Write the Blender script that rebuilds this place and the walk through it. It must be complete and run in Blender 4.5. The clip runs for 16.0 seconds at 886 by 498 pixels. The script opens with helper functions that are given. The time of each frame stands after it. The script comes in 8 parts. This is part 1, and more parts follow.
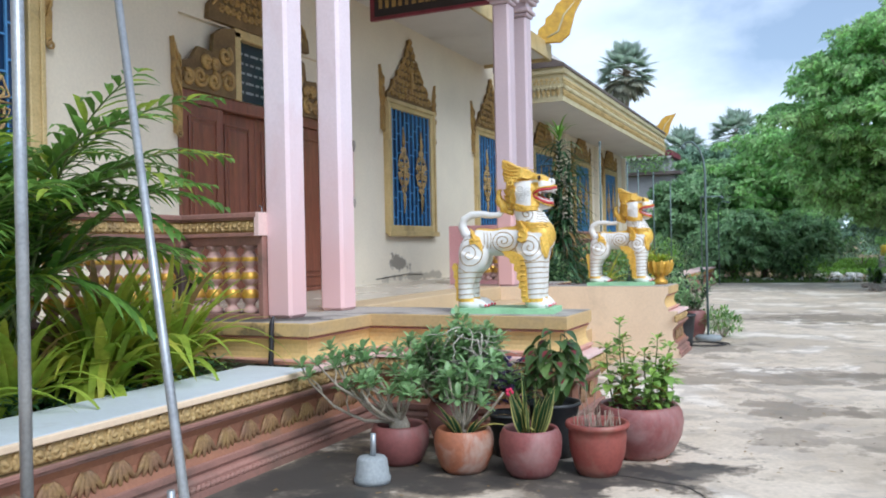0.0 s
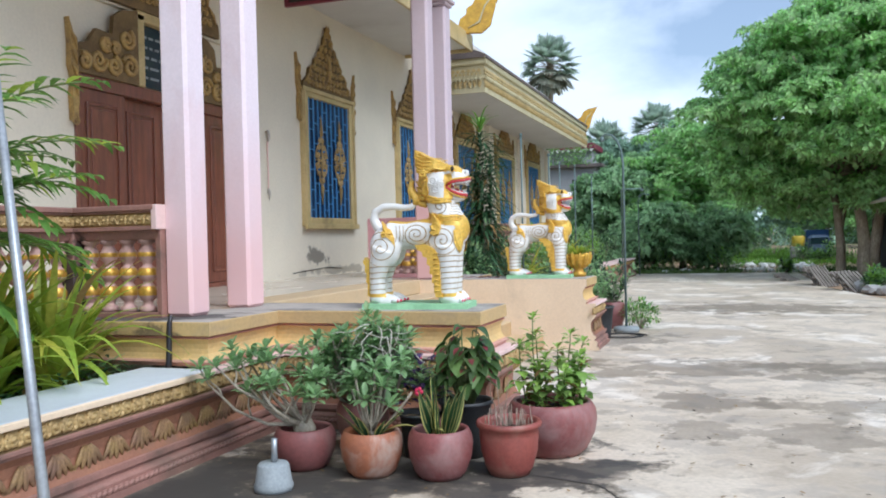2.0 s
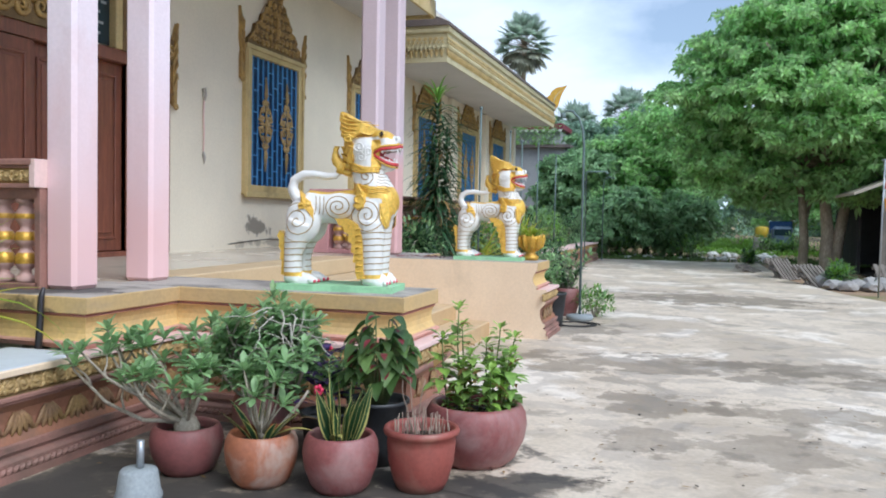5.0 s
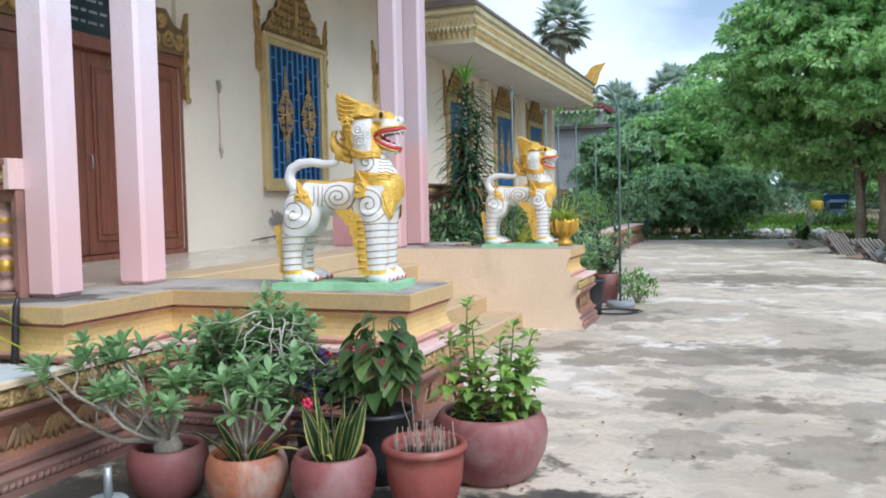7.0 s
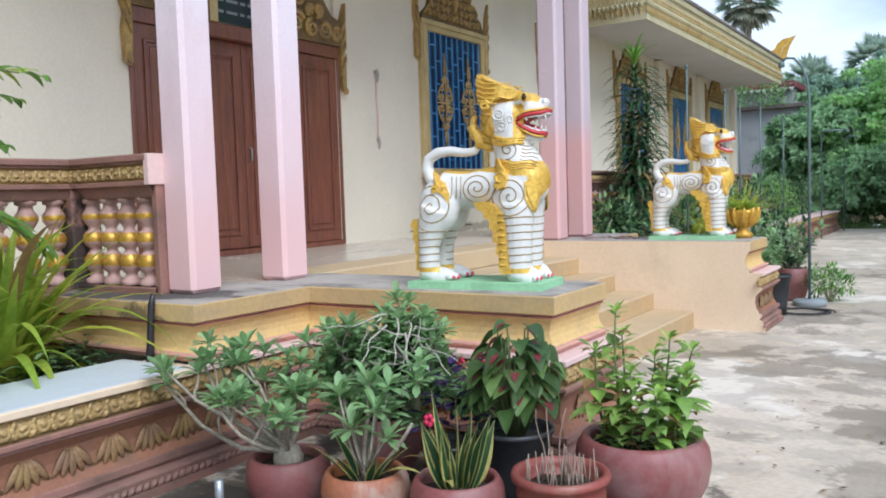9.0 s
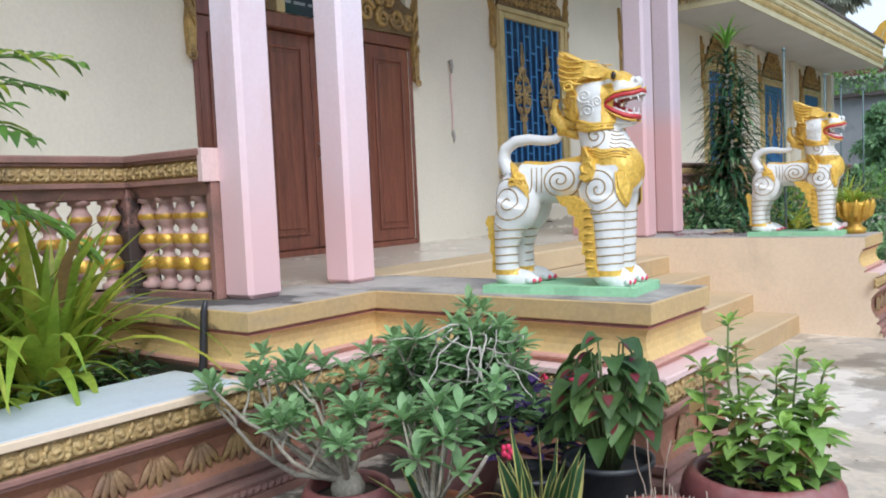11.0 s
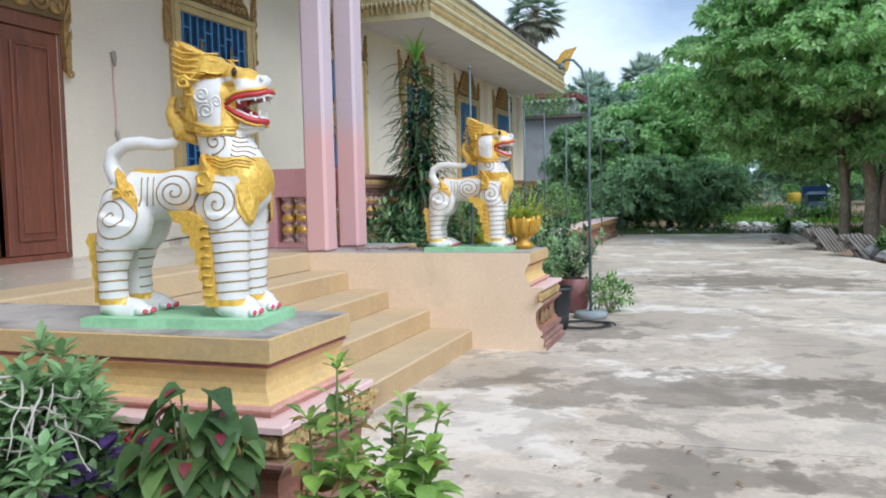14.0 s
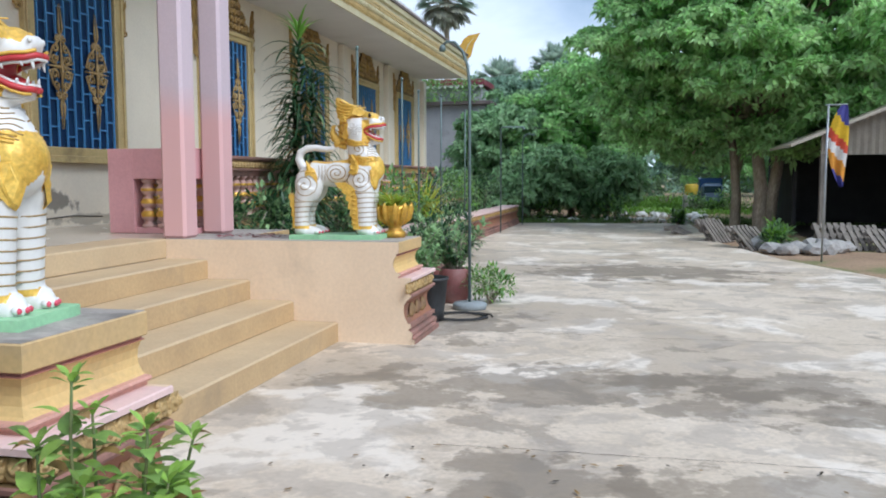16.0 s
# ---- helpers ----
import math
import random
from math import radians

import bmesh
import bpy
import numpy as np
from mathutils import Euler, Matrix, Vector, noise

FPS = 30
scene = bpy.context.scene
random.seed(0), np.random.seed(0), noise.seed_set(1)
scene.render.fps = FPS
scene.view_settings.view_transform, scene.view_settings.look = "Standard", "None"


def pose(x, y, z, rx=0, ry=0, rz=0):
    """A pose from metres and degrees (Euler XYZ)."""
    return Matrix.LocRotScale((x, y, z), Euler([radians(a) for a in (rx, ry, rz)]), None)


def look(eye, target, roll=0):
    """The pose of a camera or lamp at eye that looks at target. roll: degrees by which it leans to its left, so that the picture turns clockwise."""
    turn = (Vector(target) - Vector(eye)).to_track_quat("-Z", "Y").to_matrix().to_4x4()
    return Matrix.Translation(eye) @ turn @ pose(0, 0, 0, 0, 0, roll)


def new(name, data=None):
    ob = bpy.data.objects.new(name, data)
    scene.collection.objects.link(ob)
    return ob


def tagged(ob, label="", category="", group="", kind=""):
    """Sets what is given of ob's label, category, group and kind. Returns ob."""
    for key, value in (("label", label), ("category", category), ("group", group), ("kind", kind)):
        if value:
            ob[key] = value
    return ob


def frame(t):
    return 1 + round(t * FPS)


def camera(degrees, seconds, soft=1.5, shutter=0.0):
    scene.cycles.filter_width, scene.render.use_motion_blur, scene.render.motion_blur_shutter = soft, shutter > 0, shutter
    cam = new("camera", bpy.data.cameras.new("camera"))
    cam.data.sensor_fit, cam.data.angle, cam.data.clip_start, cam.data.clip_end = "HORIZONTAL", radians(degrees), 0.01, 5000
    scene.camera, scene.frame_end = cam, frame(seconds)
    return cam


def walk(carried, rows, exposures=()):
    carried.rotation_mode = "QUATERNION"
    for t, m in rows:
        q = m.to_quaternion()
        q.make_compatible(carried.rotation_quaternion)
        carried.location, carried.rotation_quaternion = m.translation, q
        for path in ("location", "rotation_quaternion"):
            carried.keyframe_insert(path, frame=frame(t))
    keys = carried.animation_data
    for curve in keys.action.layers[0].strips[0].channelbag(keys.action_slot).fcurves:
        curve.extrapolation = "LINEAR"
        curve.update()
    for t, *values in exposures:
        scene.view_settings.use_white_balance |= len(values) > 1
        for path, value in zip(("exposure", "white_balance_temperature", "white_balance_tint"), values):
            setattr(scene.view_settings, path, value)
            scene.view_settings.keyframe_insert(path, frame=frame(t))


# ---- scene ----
cam = camera(56.2, 16.0, 1.9)
PATH = [
    (0, (1.029, 0.16, 1.477), (0.198, 1.979, 1.476), -1.2),
    (0.5, (1.118, 0.211, 1.473), (0.36, 2.062, 1.471), -1.4),
    (1, (1.193, 0.242, 1.476), (0.467, 2.106, 1.462), -1.5),
    (1.5, (1.149, 0.315, 1.472), (0.452, 2.19, 1.449), -1.5),
    (2, (1.062, 0.421, 1.485), (0.392, 2.305, 1.461), -1.4),
    (2.5, (1.048, 0.522, 1.474), (0.409, 2.417, 1.444), -1.1),
    (3, (1.124, 0.67, 1.483), (0.509, 2.573, 1.45), -0.5),
    (3.5, (1.204, 0.8, 1.485), (0.602, 2.706, 1.439), -0.0),
    (4, (1.175, 0.934, 1.473), (0.589, 2.845, 1.411), 0.7),
    (4.5, (1.101, 1.083, 1.483), (0.51, 2.992, 1.411), 1.0),
    (7, (1.163, 1.836, 1.475), (0.459, 3.704, 1.364), -1.2),
    (7.5, (1.186, 1.989, 1.488), (0.367, 3.81, 1.381), -1.4),
    (8, (1.233, 2.107, 1.493), (0.321, 3.883, 1.385), -1.4),
    (8.5, (1.191, 2.225, 1.471), (0.195, 3.956, 1.352), -1.5),
    (9, (1.118, 2.369, 1.492), (0.041, 4.049, 1.363), -1.8),
    (9.5, (1.045, 2.429, 1.483), (-0.148, 4.029, 1.355), -2.5),
    (9.7, (1.015, 2.499, 1.47), (-0.227, 4.062, 1.343), -2.6),
    (12, (0.776, 3.005, 1.486), (-0.405, 4.614, 1.353), -2.2),
    (12.5, (0.864, 3.162, 1.492), (-0.194, 4.854, 1.357), -1.8),
    (13, (0.925, 3.305, 1.491), (0.046, 5.096, 1.344), -0.7),
    (13.5, (0.999, 3.381, 1.491), (0.243, 5.227, 1.344), -1.0),
    (14, (0.956, 3.539, 1.492), (0.308, 5.426, 1.361), -1.3),
    (14.5, (1.017, 3.65, 1.479), (0.457, 5.565, 1.35), -1.1),
    (15, (1.158, 3.736, 1.499), (0.643, 5.664, 1.369), -0.6),
    (15.5, (1.247, 3.844, 1.477), (0.77, 5.78, 1.327), -0.4),
    (16, (1.258, 4.023, 1.488), (0.81, 5.965, 1.32), -0.2),
]
walk(cam, [(t, look(eye, target, roll)) for t, eye, target, roll in PATH], [(0, 0.32, 5850, 9), (13, 0.28, 5850, 9), (16, 0.18, 5850, 9)])

# ---- world, sun, exposure ----
SUN_EL, SUN_AZ = 47.0, 124.0     # degrees; azimuth from +y clockwise (towards +x)
world = bpy.data.worlds.new("sky")
scene.world = world
world.use_nodes = True
wn, wl = world.node_tree.nodes, world.node_tree.links
wn.clear()
w_out = wn.new("ShaderNodeOutputWorld")
w_bg = wn.new("ShaderNodeBackground")
w_sky = wn.new("ShaderNodeTexSky")
w_sky.sky_type = "NISHITA"
w_sky.sun_disc = False
w_sky.sun_elevation, w_sky.sun_rotation = radians(SUN_EL), radians(SUN_AZ)
w_sky.air_density, w_sky.dust_density, w_sky.ozone_density = 1.0, 1.6, 1.2
w_noise = wn.new("ShaderNodeTexNoise")
w_noise.inputs["Scale"].default_value = 2.6
w_noise.inputs["Detail"].default_value = 7.0
w_noise.inputs["Roughness"].default_value = 0.55
w_noise.inputs["Distortion"].default_value = 0.35
w_map = wn.new("ShaderNodeMapRange")
w_map.inputs["From Min"].default_value, w_map.inputs["From Max"].default_value = 0.38, 0.64
w_map.inputs["To Min"].default_value, w_map.inputs["To Max"].default_value = 0.2, 1.0
w_mix = wn.new("ShaderNodeMix")
w_mix.data_type = "RGBA"
w_mix.inputs["B"].default_value = (7.1, 7.9, 9.0, 1)
w_co = wn.new("ShaderNodeTexCoord")
w_mapping = wn.new("ShaderNodeMapping")
w_mapping.inputs["Scale"].default_value = (1.0, 1.0, 1.8)
w_mapping.inputs["Location"].default_value = (0.35, 0.2, 0.1)
wl.new(w_co.outputs["Generated"], w_mapping.inputs["Vector"])
wl.new(w_mapping.outputs["Vector"], w_noise.inputs["Vector"])
w_sep = wn.new("ShaderNodeSeparateXYZ")
w_bank = wn.new("ShaderNodeMapRange")     # cumulus bank that rings the horizon
w_bank.inputs["From Min"].default_value, w_bank.inputs["From Max"].default_value = 0.13, 0.21
w_bank.inputs["To Min"].default_value, w_bank.inputs["To Max"].default_value = 0.2, -0.02
w_sum = wn.new("ShaderNodeMath")
wl.new(w_co.outputs["Generated"], w_sep.inputs["Vector"])
wl.new(w_sep.outputs["Z"], w_bank.inputs["Value"])
wl.new(w_noise.outputs["Fac"], w_sum.inputs[0])
wl.new(w_bank.outputs["Result"], w_sum.inputs[1])
wl.new(w_sum.outputs["Value"], w_map.inputs["Value"])
wl.new(w_map.outputs["Result"], w_mix.inputs["Factor"])
wl.new(w_sky.outputs["Color"], w_mix.inputs["A"])
wl.new(w_mix.outputs["Result"], w_bg.inputs["Color"])
w_bg.inputs["Strength"].default_value = 0.115
wl.new(w_bg.outputs["Background"], w_out.inputs["Surface"])

sun = new("sun", bpy.data.lights.new("sun", "SUN"))
sun.data.energy, sun.data.angle, sun.data.color = 2.2, radians(35), (1.0, 0.99, 0.97)
s_dir = Vector((math.sin(radians(SUN_AZ)) * math.cos(radians(SUN_EL)), math.cos(radians(SUN_AZ)) * math.cos(radians(SUN_EL)), math.sin(radians(SUN_EL))))
sun.matrix_world = look(s_dir * 60, (0, 0, 0))


# ---- materials ----
def mat(name, a, b=None, rough=0.6, metal=0.0, big=1.3, fine=45.0, bump=0.15, lo=0.35, hi=0.65, grain=0.18, coat=0.0, island=0.0, spec=0.5, stretch=(1, 1, 1), through_light=0.0):
    """Paint or stone: two colours in broad patches, a fine grain in colour and relief."""
    m = bpy.data.materials.new(name)
    m.use_nodes = True
    n, l = m.node_tree.nodes, m.node_tree.links
    bsdf = n["Principled BSDF"]
    geo = n.new("ShaderNodeNewGeometry")
    mp = n.new("ShaderNodeMapping")
    mp.inputs["Scale"].default_value = stretch
    l.new(geo.outputs["Position"], mp.inputs["Vector"])
    n1 = n.new("ShaderNodeTexNoise")
    n1.inputs["Scale"].default_value, n1.inputs["Detail"].default_value, n1.inputs["Roughness"].default_value = big, 8, 0.6
    l.new(mp.outputs["Vector"], n1.inputs["Vector"])
    r1 = n.new("ShaderNodeMapRange")
    r1.inputs["From Min"].default_value, r1.inputs["From Max"].default_value = lo, hi
    l.new(n1.outputs["Fac"], r1.inputs["Value"])
    mix = n.new("ShaderNodeMix")
    mix.data_type = "RGBA"
    b = b or tuple(v * 0.75 for v in a)
    mix.inputs["A"].default_value, mix.inputs["B"].default_value = (*a, 1), (*b, 1)
    l.new(r1.outputs["Result"], mix.inputs["Factor"])
    n2 = n.new("ShaderNodeTexNoise")
    n2.inputs["Scale"].default_value, n2.inputs["Detail"].default_value = fine, 5
    l.new(mp.outputs["Vector"], n2.inputs["Vector"])
    r2 = n.new("ShaderNodeMapRange")
    r2.inputs["From Min"].default_value, r2.inputs["From Max"].default_value = 0.3, 0.7
    r2.inputs["To Min"].default_value, r2.inputs["To Max"].default_value = 1 - grain, 1 + grain * 0.5
    l.new(n2.outputs["Fac"], r2.inputs["Value"])
    hsv = n.new("ShaderNodeHueSaturation")
    l.new(mix.outputs["Result"], hsv.inputs["Color"])
    value = r2.outputs["Result"]
    if island:
        r3 = n.new("ShaderNodeMapRange")
        r3.inputs["To Min"].default_value, r3.inputs["To Max"].default_value = 1 - island, 1 + island
        l.new(geo.outputs["Random Per Island"], r3.inputs["Value"])
        mul = n.new("ShaderNodeMath")
        mul.operation = "MULTIPLY"
        l.new(r2.outputs["Result"], mul.inputs[0])
        l.new(r3.outputs["Result"], mul.inputs[1])
        value = mul.outputs["Value"]
    l.new(value, hsv.inputs["Value"])
    l.new(hsv.outputs["Color"], bsdf.inputs["Base Color"])
    bsdf.inputs["Metallic"].default_value = metal
    bsdf.inputs["Specular IOR Level"].default_value = spec
    bsdf.inputs["Coat Weight"].default_value = coat
    rr = n.new("ShaderNodeMapRange")
    rr.inputs["To Min"].default_value, rr.inputs["To Max"].default_value = max(0.03, rough - 0.12), min(1.0, rough + 0.12)
    l.new(n1.outputs["Fac"], rr.inputs["Value"])
    l.new(rr.outputs["Result"], bsdf.inputs["Roughness"])
    if bump:
        bp = n.new("ShaderNodeBump")
        bp.inputs["Strength"].default_value, bp.inputs["Distance"].default_value = bump, 0.01
        l.new(n2.outputs["Fac"], bp.inputs["Height"])
        l.new(bp.outputs["Normal"], bsdf.inputs["Normal"])
    if through_light:
        tr = n.new("ShaderNodeBsdfTranslucent")
        l.new(hsv.outputs["Color"], tr.inputs["Color"])
        ms = n.new("ShaderNodeMixShader")
        ms.inputs["Fac"].default_value = through_light
        l.new(bsdf.outputs["BSDF"], ms.inputs[1])
        l.new(tr.outputs["BSDF"], ms.inputs[2])
        l.new(ms.outputs["Shader"], n["Material Output"].inputs["Surface"])
    return m


def stained(m, colour, scale=0.5, lo=0.52, hi=0.62, amount=0.7, stretch=(1, 1, 1), seed=0.0, rough=None):
    """Lays shapes of a stain over a material made by mat()."""
    n, l = m.node_tree.nodes, m.node_tree.links
    bsdf = n["Principled BSDF"]
    old = bsdf.inputs["Base Color"].links[0].from_socket
    geo = n.new("ShaderNodeNewGeometry")
    mp = n.new("ShaderNodeMapping")
    mp.inputs["Scale"].default_value = stretch
    mp.inputs["Location"].default_value = (seed, seed * 0.7, seed * 1.3)
    l.new(geo.outputs["Position"], mp.inputs["Vector"])
    t = n.new("ShaderNodeTexNoise")
    t.inputs["Scale"].default_value, t.inputs["Detail"].default_value, t.inputs["Roughness"].default_value = scale, 10, 0.62
    t.inputs["Distortion"].default_value = 0.4
    l.new(mp.outputs["Vector"], t.inputs["Vector"])
    r = n.new("ShaderNodeMapRange")
    r.inputs["From Min"].default_value, r.inputs["From Max"].default_value, r.inputs["To Max"].default_value = lo, hi, amount
    l.new(t.outputs["Fac"], r.inputs["Value"])
    mix = n.new("ShaderNodeMix")
    mix.data_type = "RGBA"
    mix.inputs["B"].default_value = (*colour, 1)
    l.new(r.outputs["Result"], mix.inputs["Factor"])
    l.new(old, mix.inputs["A"])
    l.new(mix.outputs["Result"], bsdf.inputs["Base Color"])
    if rough is not None:
        was = bsdf.inputs["Roughness"].links[0].from_socket
        mr = n.new("ShaderNodeMix")
        mr.inputs["B"].default_value = rough
        l.new(r.outputs["Result"], mr.inputs["Factor"])
        l.new(was, mr.inputs["A"])
        l.new(mr.outputs["Result"], bsdf.inputs["Roughness"])
    return m


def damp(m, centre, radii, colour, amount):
    """A dark patch of ragged outline at one spot of the ground: damp, dirt, painted shadow."""
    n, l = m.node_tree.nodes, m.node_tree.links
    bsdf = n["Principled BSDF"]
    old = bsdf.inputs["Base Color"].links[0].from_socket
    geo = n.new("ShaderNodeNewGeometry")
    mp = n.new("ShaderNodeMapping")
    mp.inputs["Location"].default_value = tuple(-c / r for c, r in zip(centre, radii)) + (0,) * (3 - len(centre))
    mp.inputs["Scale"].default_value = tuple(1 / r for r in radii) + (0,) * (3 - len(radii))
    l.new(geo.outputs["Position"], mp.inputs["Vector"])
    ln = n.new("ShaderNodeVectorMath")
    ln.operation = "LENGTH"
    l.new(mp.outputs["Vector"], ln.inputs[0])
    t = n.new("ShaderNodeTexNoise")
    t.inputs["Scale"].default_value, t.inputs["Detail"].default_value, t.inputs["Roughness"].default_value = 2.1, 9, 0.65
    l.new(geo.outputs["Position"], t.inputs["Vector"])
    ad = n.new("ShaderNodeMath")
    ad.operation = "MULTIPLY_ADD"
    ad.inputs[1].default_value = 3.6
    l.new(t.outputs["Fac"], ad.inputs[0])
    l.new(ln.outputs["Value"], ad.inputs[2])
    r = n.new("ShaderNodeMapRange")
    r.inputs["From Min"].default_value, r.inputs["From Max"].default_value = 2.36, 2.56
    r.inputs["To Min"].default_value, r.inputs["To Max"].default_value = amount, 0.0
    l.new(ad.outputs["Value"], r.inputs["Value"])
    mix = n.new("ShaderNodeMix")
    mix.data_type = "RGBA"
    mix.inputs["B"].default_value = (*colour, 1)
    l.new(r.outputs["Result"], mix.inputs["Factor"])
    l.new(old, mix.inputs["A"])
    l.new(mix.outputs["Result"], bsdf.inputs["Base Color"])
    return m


def mould(m, centre, radii, colour, amount):
    """A dark mouldy stain of ragged outline about one spot."""
    damp(m, centre, radii, colour, amount)
    return m


def two_coat(m, colour, z0, z1, ragged=0.25):
    """A second coat of paint up to a ragged height on a material made by mat()."""
    n, l = m.node_tree.nodes, m.node_tree.links
    bsdf = n["Principled BSDF"]
    old = bsdf.inputs["Base Color"].links[0].from_socket
    geo = n.new("ShaderNodeNewGeometry")
    sep = n.new("ShaderNodeSeparateXYZ")
    l.new(geo.outputs["Position"], sep.inputs["Vector"])
    t = n.new("ShaderNodeTexNoise")
    t.inputs["Scale"].default_value, t.inputs["Detail"].default_value = 2.5, 6
    ad = n.new("ShaderNodeMath")
    ad.operation = "MULTIPLY_ADD"
    ad.inputs[1].default_value = ragged
    l.new(geo.outputs["Position"], t.inputs["Vector"])
    l.new(t.outputs["Fac"], ad.inputs[0])
    l.new(sep.outputs["Z"], ad.inputs[2])
    r = n.new("ShaderNodeMapRange")
    r.inputs["From Min"].default_value, r.inputs["From Max"].default_value = z0 + ragged / 2, z1 + ragged / 2
    r.inputs["To Min"].default_value, r.inputs["To Max"].default_value = 1.0, 0.0
    l.new(ad.outputs["Value"], r.inputs["Value"])
    mix = n.new("ShaderNodeMix")
    mix.data_type = "RGBA"
    mix.inputs["B"].default_value = (*colour, 1)
    l.new(r.outputs["Result"], mix.inputs["Factor"])
    l.new(old, mix.inputs["A"])
    l.new(mix.outputs["Result"], bsdf.inputs["Base Color"])
    return m


M = {}
M["cream"] = stained(mat("cream_plaster", (0.77, 0.70, 0.56), (0.69, 0.63, 0.51), 0.75, big=0.7, fine=30, grain=0.05, bump=0.06), (0.40, 0.36, 0.28), 0.9, 0.6, 0.8, 0.35, (1, 1, 0.35))
M["peach"] = stained(mat("peach_plaster", (0.80, 0.63, 0.45), (0.74, 0.57, 0.40), 0.7, big=1.0, fine=35, grain=0.06, bump=0.06), (0.45, 0.36, 0.26), 1.3, 0.58, 0.75, 0.4, (1, 1, 0.6), 3.1)
M["step"] = stained(mat("step_paint", (0.59, 0.45, 0.27), (0.51, 0.38, 0.23), 0.62, big=1.2, fine=40, grain=0.08, bump=0.08), (0.36, 0.29, 0.2), 1.8, 0.56, 0.75, 0.5, (1, 0.6, 1), 1.7)
M["riser"] = stained(mat("riser_paint", (0.54, 0.38, 0.20), (0.46, 0.32, 0.17), 0.62, big=1.4, fine=40, grain=0.1, bump=0.08), (0.3, 0.23, 0.15), 2.0, 0.55, 0.72, 0.5, seed=4.4)
M["dull_gold"] = stained(mat("dull_gold_paint", (0.54, 0.38, 0.16), (0.42, 0.28, 0.115), 0.5, 0.15, big=6, fine=60, grain=0.3, bump=0.25), (0.16, 0.11, 0.06), 4.0, 0.5, 0.68, 0.55, seed=7.7)
M["olive_gold"] = stained(mat("olive_gold_paint", (0.34, 0.22, 0.085), (0.27, 0.15, 0.085), 0.6, 0.1, big=5, fine=60, grain=0.3, bump=0.25), (0.17, 0.1, 0.07), 3.5, 0.46, 0.64, 0.7, seed=1.9)
M["ochre"] = stained(mat("ochre_paint", (0.60, 0.41, 0.18), (0.51, 0.36, 0.18), 0.6, big=1.6, fine=40, grain=0.1, bump=0.08), (0.34, 0.27, 0.19), 2.2, 0.55, 0.75, 0.55, (1, 1, 2), 5.0)
M["groove_pink"] = stained(mat("groove_pink_paint", (0.52, 0.24, 0.19), (0.44, 0.19, 0.15), 0.6, big=3, grain=0.12), (0.2, 0.1, 0.08), 2.4, 0.52, 0.68, 0.6, seed=3.0)
M["yellow_ochre"] = stained(mat("yellow_ochre_paint", (0.72, 0.50, 0.20), (0.62, 0.43, 0.19), 0.6, big=1.6, fine=40, grain=0.1, bump=0.08), (0.36, 0.26, 0.15), 2.2, 0.55, 0.75, 0.5, (1, 1, 2), 8.0)
M["salmon"] = stained(mat("salmon_paint", (0.66, 0.36, 0.28), (0.56, 0.30, 0.24), 0.6, big=2.0, grain=0.12), (0.24, 0.16, 0.12), 2.2, 0.5, 0.66, 0.6, seed=12.0)
# Dirty rose paint; base and stains darkened for the shade low on the wall
M["rose"] = stained(mat("rose_paint", (0.37, 0.19, 0.15), (0.28, 0.145, 0.115), 0.65, big=1.6, grain=0.12), (0.13, 0.09, 0.07), 2.0, 0.46, 0.64, 0.7, seed=2.0)
M["terracotta_panel"] = stained(mat("terracotta_paint", (0.34, 0.155, 0.085), (0.27, 0.12, 0.075), 0.7, big=2, grain=0.15), (0.14, 0.1, 0.08), 2.4, 0.54, 0.7, 0.6, seed=4.0)
M["ledge"] = stained(mat("pale_pink_paint", (0.78, 0.56, 0.52), (0.72, 0.52, 0.48), 0.6, big=1.2, grain=0.06), (0.4, 0.32, 0.3), 2.0, 0.58, 0.75, 0.45, seed=6.0)
M["blue_top"] = stained(mat("pale_blue_paint", (0.62, 0.67, 0.71), (0.55, 0.59, 0.62), 0.55, big=1.2, grain=0.05), (0.4, 0.4, 0.38), 2.5, 0.62, 0.75, 0.5, seed=1.2)
M["gold"] = mat("gold_paint", (0.72, 0.43, 0.06), (0.52, 0.29, 0.05), 0.38, 0.45, big=8, fine=70, grain=0.3, bump=0.2)
M["old_gold"] = stained(mat("weathered_gold_paint", (0.52, 0.34, 0.11), (0.36, 0.23, 0.09), 0.5, 0.25, big=7, fine=60, grain=0.3, bump=0.25), (0.12, 0.08, 0.05), 5.0, 0.52, 0.68, 0.6, seed=2.7)
M["frame_gold"] = stained(mat("frame_gold_paint", (0.60, 0.46, 0.22), (0.50, 0.38, 0.17), 0.5, 0.15, big=3, fine=50, grain=0.15, bump=0.1), (0.2, 0.15, 0.09), 3.0, 0.56, 0.7, 0.5)
# Dirty gold behind the carving, darkened further to paint in its recess shade
M["carved_ground"] = mat("dark_gold_recess_shade", (0.22, 0.14, 0.055), (0.15, 0.095, 0.04), 0.7, 0.1, big=5, grain=0.25)
M["door"] = mat("varnished_door_wood", (0.25, 0.085, 0.048), (0.16, 0.055, 0.034), 0.38, big=3.0, fine=24, grain=0.3, bump=0.08, stretch=(6, 6, 0.5), coat=0.25)
M["post"] = two_coat(stained(mat("post_paint", (0.80, 0.69, 0.74), (0.76, 0.65, 0.70), 0.6, big=1.0, fine=40, grain=0.05, bump=0.05), (0.55, 0.3, 0.28), 1.4, 0.56, 0.8, 0.5, (1, 1, 0.5), 2.0), (0.80, 0.52, 0.51), 1.2, 2.7, 0.7)
